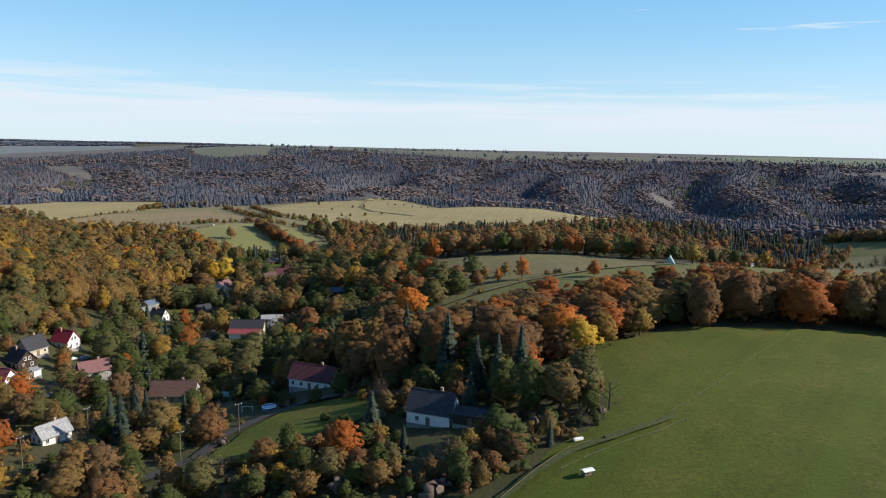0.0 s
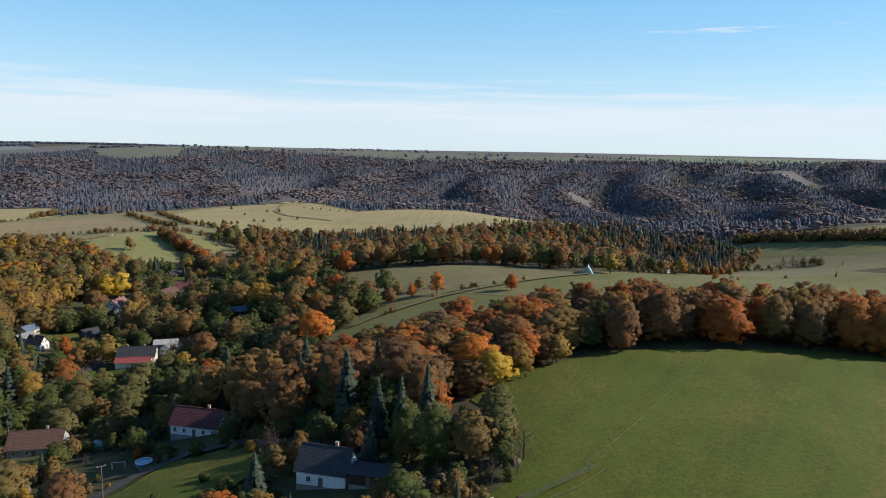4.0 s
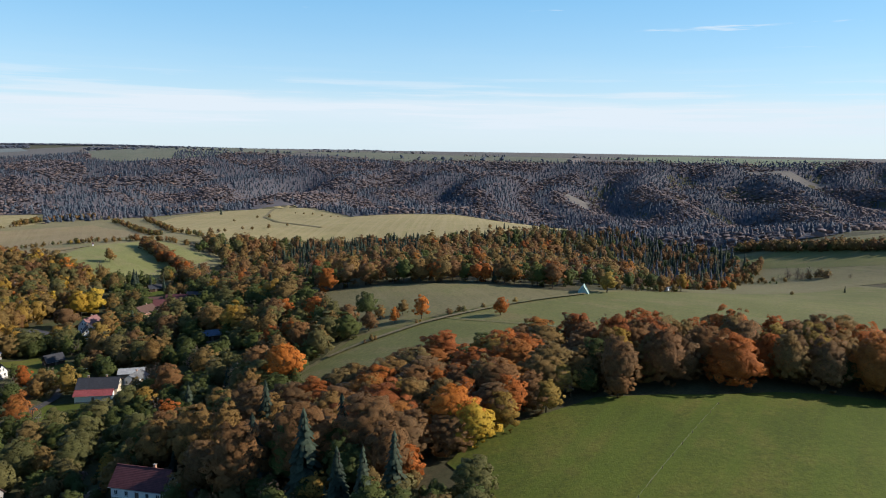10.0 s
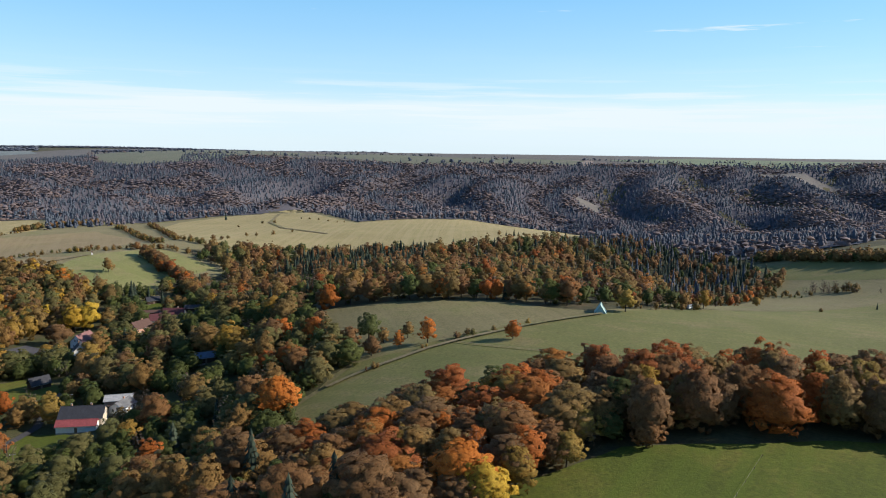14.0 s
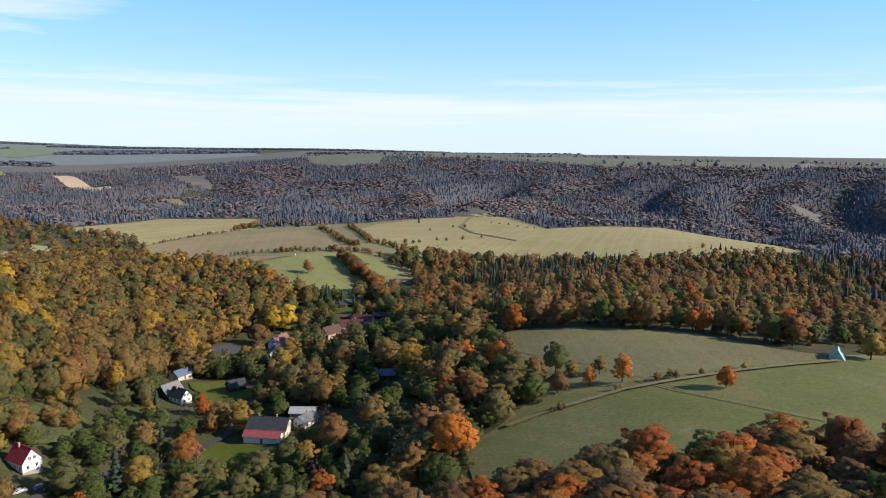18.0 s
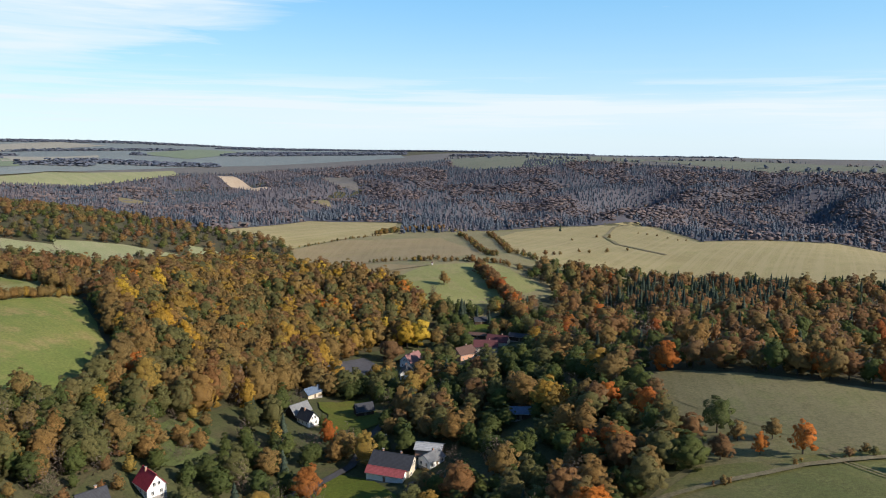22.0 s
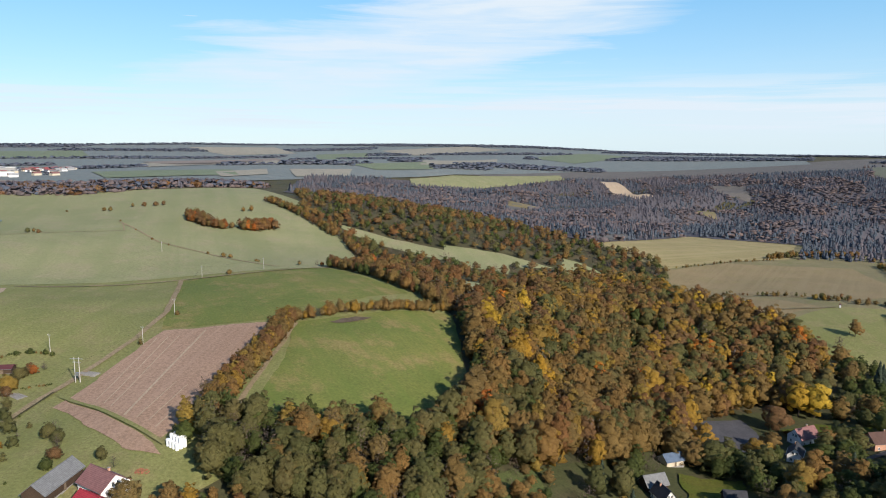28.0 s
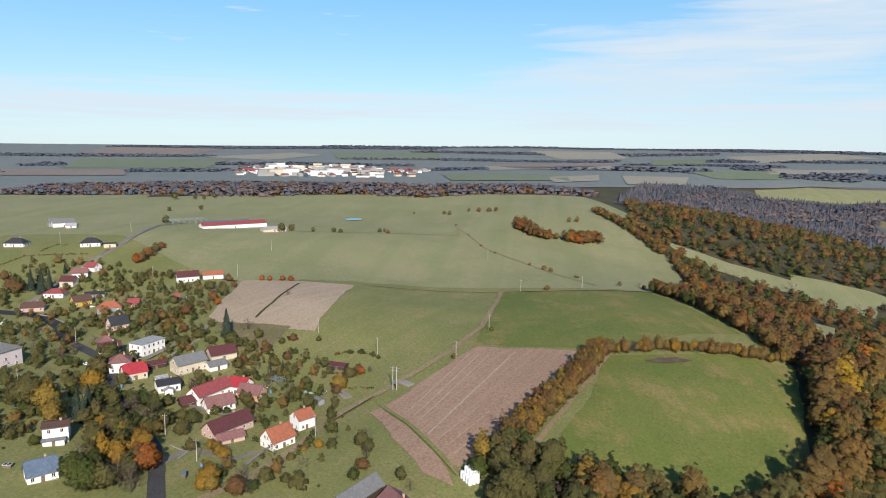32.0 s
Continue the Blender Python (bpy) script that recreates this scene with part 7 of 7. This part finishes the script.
tunnel(-76, 221, 30)
tunnel(-69.5, 220, 20)
tunnel(-424, 0, 10, 6, 3, "green polythene tunnel on a lawn")


def goal(x, y, rot):
    top = tagged(new("goal_frame"), "small white garden goal frame", "goal")
    top.matrix_basis = at(x, y, 0, rot)
    for u in (-1.5, 1.5):
        part("post", tube_mesh("post", 0.06, 0.06, 1.8, WHITE, 8), top, m=pose(u, 0, 0))
        part("stay", tube_mesh("stay", 0.04, 0.04, 2.1, WHITE, 6), top, m=pose(u, 1.0, 0, 28, 0, 0))
    part("crossbar", tube_mesh("crossbar", 0.06, 0.06, 3.0, WHITE, 8), top, m=pose(-1.5, 0, 1.8, 0, 90, 0))


goal(-55.5, 192, 10)


def tent(x, y, rot):
    top = tagged(new("field_barn"), "steep barn with a faded green sheet roof at the pasture edge", "barn")
    top.matrix_basis = at(x, y, -0.3, rot) @ Matrix.Scale(0.85, 4)
    part("roof", roof_mesh("gable", 8.0, 6.0, 0.8, 4.6, TEAL, 0.3, 0.12), top)
    part("wall", mesh_of("wall", [(s * 3.9, y_, z) for s in (-1, 1) for y_, z in ((-2.9, -0.4), (2.9, -0.4), (2.9, 0.8), (0, 5.2), (-2.9, 0.8))], [(4, 3, 2, 1, 0), (5, 6, 7, 8, 9), (0, 1, 6, 5), (1, 2, 7, 6), (4, 0, 5, 9)], [TEAL]), top)
    part("door", box_mesh("door", 3.9, 3.98, -1.0, 1.0, 0.0, 2.4, TIMBER), top)


tent(121, 367, 70)


def trailer(x, y, rot, label="small white parked trailer"):
    top = tagged(new("trailer"), label, "trailer", "parked trailers")
    top.matrix_basis = at(x, y, 0, rot)
    part("body", bevelled("body", -2.0, 2.0, -1.0, 1.0, 0.6, 2.3, WHITE, 0.15), top)
    part("window", box_mesh("window", -0.9, 0.9, -1.03, -1.0, 1.4, 1.9, GLASS), top)
    for v in (-1.05, 0.85):
        w = part("wheel", tube_mesh("wheel", 0.35, 0.35, 0.2, RUBBER, 14), top, m=pose(0, v + 0.2, 0.35, 90, 0, 0))
        part("hub", tube_mesh("hub", 0.16, 0.16, 0.22, STEEL, 10), w, m=pose(0, 0, -0.01))


for x, y, rot in ((177, 395, 40),):
    trailer(x, y, rot)


def car(x, y, rot, paint, label):
    """A small parked car: body, cabin glass, wheels, lights."""
    top = tagged(new("car"), label, "car", "parked cars")
    top.matrix_basis = at(x, y, 0, rot)
    bm = bmesh.new()
    prof = [(-2.0, 0.35), (2.0, 0.35), (2.05, 0.75), (1.1, 0.95), (0.55, 1.42), (-1.1, 1.45), (-1.85, 0.98), (-2.05, 0.85)]
    rings = [[bm.verts.new((px, side * (0.84 if z < 1.0 else 0.66), z)) for px, z in prof] for side in (-1, 1)]
    n = len(prof)
    bm.faces.new(rings[0])
    bm.faces.new(rings[1][::-1])
    for i in range(n):
        bm.faces.new((rings[0][i], rings[1][i], rings[1][(i + 1) % n], rings[0][(i + 1) % n]))
    bmesh.ops.recalc_face_normals(bm, faces=bm.faces[:])
    bmesh.ops.bevel(bm, geom=bm.edges[:], offset=0.05, segments=1, affect="EDGES")
    me = bpy.data.meshes.new("body")
    bm.to_mesh(me)
    bm.free()
    me.materials.append(paint)
    part("body", me, top)
    part("windscreen", mesh_of("windscreen", [(1.07, -0.62, 1.0), (1.07, 0.62, 1.0), (0.62, 0.58, 1.39), (0.62, -0.58, 1.39)], [(0, 1, 2, 3)], [GLASS]), top, m=pose(0.03, 0, 0.03))
    for side in (-1, 1):
        part("side_window", mesh_of("side_window", [(0.8, side * 0.80, 1.02), (-1.5, side * 0.80, 1.04), (-1.05, side * 0.70, 1.38), (0.5, side * 0.70, 1.36)], [(0, 1, 2, 3)], [GLASS]), top)
        part("headlight", box_mesh("headlight", 2.0, 2.07, side * 0.6 - 0.15, side * 0.6 + 0.15, 0.62, 0.75, WHITE), top)
        for u in (-1.3, 1.3):
            w = part("wheel", tube_mesh("wheel", 0.31, 0.31, 0.2, RUBBER, 14), top, m=pose(u, side * 0.86 + 0.1, 0.31, 90, 0, 0))
            part("rim", tube_mesh("rim", 0.18, 0.18, 0.22, STEEL, 10), w, m=pose(0, 0, -0.01))


RED, SILVER, NAVY = plain("red_car_paint", (0.35, 0.03, 0.03), 0.3, 0, 0.03), plain("silver_car_paint", (0.5, 0.5, 0.5), 0.3, 0.4, 0.03), plain("blue_car_paint", (0.05, 0.12, 0.25), 0.3, 0, 0.03)
for x, y, rot, paint, label in ((-139, 263, 60, NAVY, "blue car parked beside a house"), (-141, 257, 60, SILVER, "silver car parked beside a house"), (-69, 327, 10, RED, "red car parked in a shaded yard"), (-113, 487, 40, SILVER, "silver car on a gravel yard"),
                                (-110, 492, 40, WHITE, "white car on a gravel yard"), (-446, 37, 100, WHITE, "white car parked by a yellow house"), (-288, 56, 60, NAVY, "dark car parked by a garden"), (-120, 236, 80, SILVER, "silver car on the valley road verge"),
                                (-117, 231, 80, WHITE, "white car on the valley road verge"), (-336, 66, 60, WHITE, "white car by a hedge")):
    car(x, y, rot, paint, label)


def bale(x, y, up):
    top = tagged(new("wrapped_bale"), "round silage bale wrapped in white film", "bale", "white bale stack")
    top.matrix_basis = at(x, y, up, PLANT.uniform(0, 360))
    bm = bmesh.new()
    bmesh.ops.create_cone(bm, cap_ends=True, segments=18, radius1=0.62, radius2=0.62, depth=1.2)
    bmesh.ops.bevel(bm, geom=[e for e in bm.edges if abs(e.verts[0].co.z - e.verts[1].co.z) < 0.01], offset=0.12, segments=2, affect="EDGES")
    me = bpy.data.meshes.new("wrapping")
    bm.to_mesh(me)
    bm.free()
    me.materials.append(WHITE)
    part("wrapping", me, top)


for i in range(4):
    for j in range(3):
        for k in range(3 if j else 2):
            bale(-221.5 + i * 1.3 - j * 0.4, 203.5 + j * 1.3 + i * 0.5, 0.6 + k * 1.2)


def shrine(x, y):
    top = tagged(new("wayside_shrine"), "small white wayside shrine on the meadow edge", "shrine")
    top.matrix_basis = at(x, y, 0, 20)
    part("base", bevelled("base", -0.9, 0.9, -0.9, 0.9, -0.2, 0.5, STONE), top)
    part("pillar", bevelled("pillar", -0.6, 0.6, -0.6, 0.6, 0.5, 2.6, WALLS["white"]), top)
    part("roof", roof_mesh("hip", 1.6, 1.6, 2.6, 0.9, ROOFS["maroon"], 0.1, 0.06), top)


shrine(-234, 707)


def pond(x, y, L, W, rot, label):
    m, t, b = principled("pond_water", 0.08)
    b.inputs["Base Color"].default_value = (0.10, 0.22, 0.34, 1)
    n = 20
    vs = [(math.cos(i * 2 * math.pi / n) * L / 2, math.sin(i * 2 * math.pi / n) * W / 2, 0) for i in range(n)]
    ob = tagged(new("water_pond", mesh_of("water_pond", vs, [tuple(range(n))], [m])), label, "pond", kind="structure")
    ob.matrix_basis = at(x, y, 1.1, rot)


pond(-776, 208, 20, 16, 95, "small blue pond in the hill pasture")


def skeleton_barn(x, y, rot):
    top = tagged(new("steel_shed_frame"), "blue-grey open steel shed frames on a farm", "shed frame")
    top.matrix_basis = at(x, y, 0, rot)
    for i in range(7):
        for j in (-8, 8):
            part("column", box_mesh("column", i * 5 - 15.15, i * 5 - 14.85, j - 0.15, j + 0.15, -0.5, 4, STEEL), top)
        part("rafter", box_mesh("rafter", i * 5 - 15.15, i * 5 - 14.85, -8.2, 8.2, 4, 4.4, STEEL), top)
    for j in (-8, -3, 3, 8):
        part("purlin", box_mesh("purlin", -16, 16, j - 0.12, j + 0.12, 4.4, 4.6, STEEL), top)


skeleton_barn(-690, 52, 113)


def parapet(points, label, tall=0.9, thick=0.4, name="wall_parapet"):
    out = strip(points, thick)
    n = len(out)
    z = [float(height(*p)) for p in out]
    v = [(p[0], p[1], h - 0.4) for p, h in zip(out, z)] + [(p[0], p[1], h + tall) for p, h in zip(out, z)]
    f = [(i, (i + 1) % n, n + (i + 1) % n, n + i) for i in range(n)]
    half = n // 2
    f += [(n + i, n + i + 1, n + n - 2 - i, n + n - 1 - i) for i in range(half - 1)]
    return tagged(new(name, mesh_of(name, v, f, [STONE])), label, "wall", kind="structure")


parapet([(-247, 117), (-252, 119), (-257, 113)], "low pale parapet beside the side road")
parapet([(-400, 40), (-418, 31), (-432, 20), (-437, 12)], "pale retaining wall round the road bend", 1.2, 0.6)
parapet([(-340, 96), (-352, 103), (-362, 108)], "pale garden wall behind the flat-roofed house", 1.4)

# ---- last details ----
for k, line in enumerate(([(-250.4, 197.8), (-323.0, 251.2)], [(-271.4, 193.6), (-324.8, 229.7)], [(-266.0, 194.8), (-323.6, 234.3)], [(-261.5, 196.0), (-322.4, 238.8)], [(-245.5, 200.5), (-268.0, 220.5)], [(-241.1, 203.2), (-262.4, 223.0)], [(-234.9, 203.6), (-244.1, 212.7)])):
    draped("path_furrow", strip(line, 0.9 if k == 0 else 0.45), SAND, "pale open furrow across a ploughed field", 4, 0.5, amount=0.25, category="path")
draped("path_belt", strip([(-230, 226), (-251, 244), (-281, 268), (-311, 291)], 2.0), TRACK, "bare earth strip along a shrub belt", 4, 0.6, amount=0.8, category="path")
draped("field_worn_patch", [(-306, 306), (-308, 322), (-304, 328), (-300, 320), (-302, 309)], plain("trampled_soil", (0.125, 0.095, 0.066), 0.95, 0, 0.4, 0.6), "dark trampled soil at the top of a crop field", 4, 0.62, amount=3.5, keep=False)
draped("path_pasture_line", strip([(-717, 306), (-655, 307), (-597, 308), (-557, 326), (-503, 345), (-470, 354)], 1.8), TRACK, "pale sheep track over the hill pasture", 6, 0.6, amount=0.8, category="path")
draped("path_fence_line", strip([(-648, 133), (-651, 184), (-657, 239), (-654, 296), (-700, 306)], 1.4), TRACK, "pale fence line over the hill pasture", 6, 0.58, amount=0.6, category="path")
draped("path_ditch", strip([(-267, 163), (-278, 172), (-290, 183)], 0.9), ROUGH_GRASS, "dark ditch through a garden meadow", 3, 1.0, amount=0.2, category="ditch")
for kind, x, y, h in (("spruce", -83, 173, 15), ("green", -58, 185, 2.6), ("green", -62, 185, 2.2), ("green", -58, 179, 2.4), ("olive", -67, 192, 3), ("bare", -67, 201, 4), ("green", -50, 200, 3), ("gold", -81, 193, 4.5), ("green", -29, 168, 3.4), ("gold", -21, 180, 4),
                      ("green", -14, 146, 3), ("green", -6, 183, 7), ("green", 2, 178, 6), ("olive", -13, 164, 7), ("green", -15, 154, 4), ("rust", 11, 135, 4.5), ("bare", 18, 136, 5), ("gold", 3, 133, 4.5), ("orange", 71, 322, 8), ("olive", -503, 352, 3), ("olive", -545, 330, 3)):
    tree(kind, x, y, h, "in a garden by the lane" if y < 210 else "on open pasture", "garden trees")


def brick_pile(x, y, rot):
    """A loose heap of roof tiles and bricks."""
    top = tagged(new("brick_pile"), "loose heap of orange roof tiles and bricks", "brick pile")
    top.matrix_basis = at(x, y, 0, rot)
    clay = plain("fired_clay", (0.36, 0.15, 0.09), 0.9, 0, 0.3, 4.0)
    rng = np.random.default_rng(3)
    one = bevelled("brick", -0.20, 0.20, -0.12, 0.12, 0, 0.14, clay, 0.015)
    for k in range(90):
        a, r = rng.uniform(0, 6.28), 1.9 * rng.random() ** 0.6
        part("brick", one, top, m=pose(math.cos(a) * r * 1.4, math.sin(a) * r, max(0.0, 0.9 * (1 - r / 1.9)) * rng.uniform(0.4, 1.0), rng.uniform(-25, 25), rng.uniform(-25, 25), rng.uniform(0, 360)))


brick_pile(-212, 193, 30)


def lattice_frame(x, y, rot):
    """An open garden frame of thin blue-grey battens."""
    top = tagged(new("pergola"), "open blue-grey lattice pergola in a garden", "pergola")
    top.matrix_basis = at(x, y, 0, rot)
    paint = plain("blue_grey_paint", (0.22, 0.27, 0.33), 0.6, 0, 0.2)
    for u in (-3.2, -1.1, 1.1, 3.2):
        for v in (-1.8, 1.8):
            part("post", box_mesh("post", u - 0.06, u + 0.06, v - 0.06, v + 0.06, -0.1, 2.5, paint), top)
    for v in (-1.8, 1.8):
        part("beam", box_mesh("beam", -3.5, 3.5, v - 0.06, v + 0.06, 2.5, 2.64, paint), top)
    for k in range(9):
        u = -3.2 + k * 0.8
        part("batten", box_mesh("batten", u - 0.04, u + 0.04, -2.1, 2.1, 2.64, 2.74, paint), top)
    for k in range(7):
        u = -3.0 + k
        part("slat", box_mesh("slat", u - 0.03, u + 0.03, 1.77, 1.83, 0.1, 2.5, paint), top)


lattice_frame(-313, 145, 40)
shed("wood_store", -323, 171, 7, 4.5, 60, 2.2, 0.8, "wood", "maroon", "low dark wood store with a maroon roof")
shed("garden_shed", -290, 162, 3.2, 2.6, 30, 2.1, 0.5, "bluegrey", "grey", "small blue-grey garden shed")
shed("garden_shed", -304, 104, 4, 3, 20, 2.3, 0.6, "white", "pale", "small white garden shed with a pale roof")
shed("garden_shed", -340, 112, 4, 3, 70, 2.2, 0.7, "wood", "brown", "small brown timber shed")
shed("garden_shed", -404, 82, 4, 3, 10, 2.2, 0.7, "wood", "maroon", "small timber shed among garden shrubs")
tunnel(-301, 158, 30, 4.0, 2.4, "small polythene frame in a garden")
plank_stack(-296, 172, 20)
for shift in (0.0, 2.0):
    draped("path_wheel_track", strip([(43 + shift, 331), (56 + shift, 318), (70 + shift, 307), (82 + shift, 298), (96 + shift, 289)], 0.5), DIRT, "pale wheel track down a pasture", 4, 0.5, amount=0.2, category="path")
parapet([(-3.5, 332), (3, 336), (10, 339.5)], "low white wall beside a bridge", 0.9, 0.5)
draped("road_upper", strip([(-340, 88), (-354, 96), (-366, 105), (-382, 111)], 2.8), GRAVEL, "pale gravel drive above a flat-roofed house", 4, 1.25, amount=0.3, category="road")
draped("path_sand_divide", strip([(-386, 132), (-416, 141), (-461, 153)], 1.3), ROUGH_GRASS, "grass strip dividing a harrowed field", 5, 0.62, amount=0.5, category="path")
draped("path_garden", strip([(-240, 138), (-252, 144), (-254, 151)], 1.4), GRAVEL, "pale garden path to a white house", 3, 1.25, amount=0.2, category="path")
draped("path_yard", strip([(-293, 112), (-283, 127), (-291, 140)], 2.2), GRAVEL, "pale farmyard path", 3, 1.25, amount=0.4, category="path")


def cold_frame(x, y, rot):
    top = tagged(new("cold_frame"), "low glazed cold frame in a garden", "cold frame", "garden things")
    top.matrix_basis = at(x, y, 1.0, rot)
    part("frame", box_mesh("frame", -1.2, 1.2, -0.7, 0.7, -0.9, 0.45, TIMBER), top)
    part("lid", box_mesh("lid", -1.25, 1.25, -0.75, 0.75, 0.45, 0.52, WHITE), top)
    for u in (-0.6, 0.6):
        part("pane", box_mesh("pane", u - 0.52, u + 0.52, -0.65, 0.65, 0.52, 0.535, GLASS), top)


def rain_barrel(x, y, rot):
    top = tagged(new("rain_barrel"), "blue plastic rain barrel in a garden", "barrel", "garden things")
    top.matrix_basis = at(x, y, 0.9, rot)
    part("barrel", tube_mesh("barrel", 0.36, 0.40, 1.1, BLUE, 12), top)
    part("rim", tube_mesh("rim", 0.43, 0.43, 0.08, BLUE, 12), top, m=pose(0, 0, 1.08))


def wood_stack(x, y, rot):
    top = tagged(new("firewood_stack"), "stack of split firewood under a grey sheet", "firewood", "garden things")
    top.matrix_basis = at(x, y, 0.9, rot)
    billet = tube_mesh("log", 0.14, 0.13, 0.9, TIMBER, 7)
    for r in range(5):
        for k in range(9):
            part("log", billet, top, m=pose(-1.2 + k * 0.29 + (r % 2) * 0.14, -0.45, 0.14 + r * 0.25, -90, 0, 0))
    part("sheet", bevelled("sheet", -1.5, 1.5, -0.6, 0.6, 1.36, 1.44, STEEL, 0.02), top)


for i, (x, y) in enumerate(((-308, 141), (-303, 143), (-331, 136), (-326, 154), (-241, 125), (-234, 121), (-340, 85), (-355, 79), (-315, 101), (-299, 164), (-308, 86), (-275, 61), (-240, 71), (-397, 42), (-403, 60), (-456, 58), (-438, 90), (-444, 105))):
    (cold_frame, rain_barrel, wood_stack)[i % 3](x, y, 37 * i)
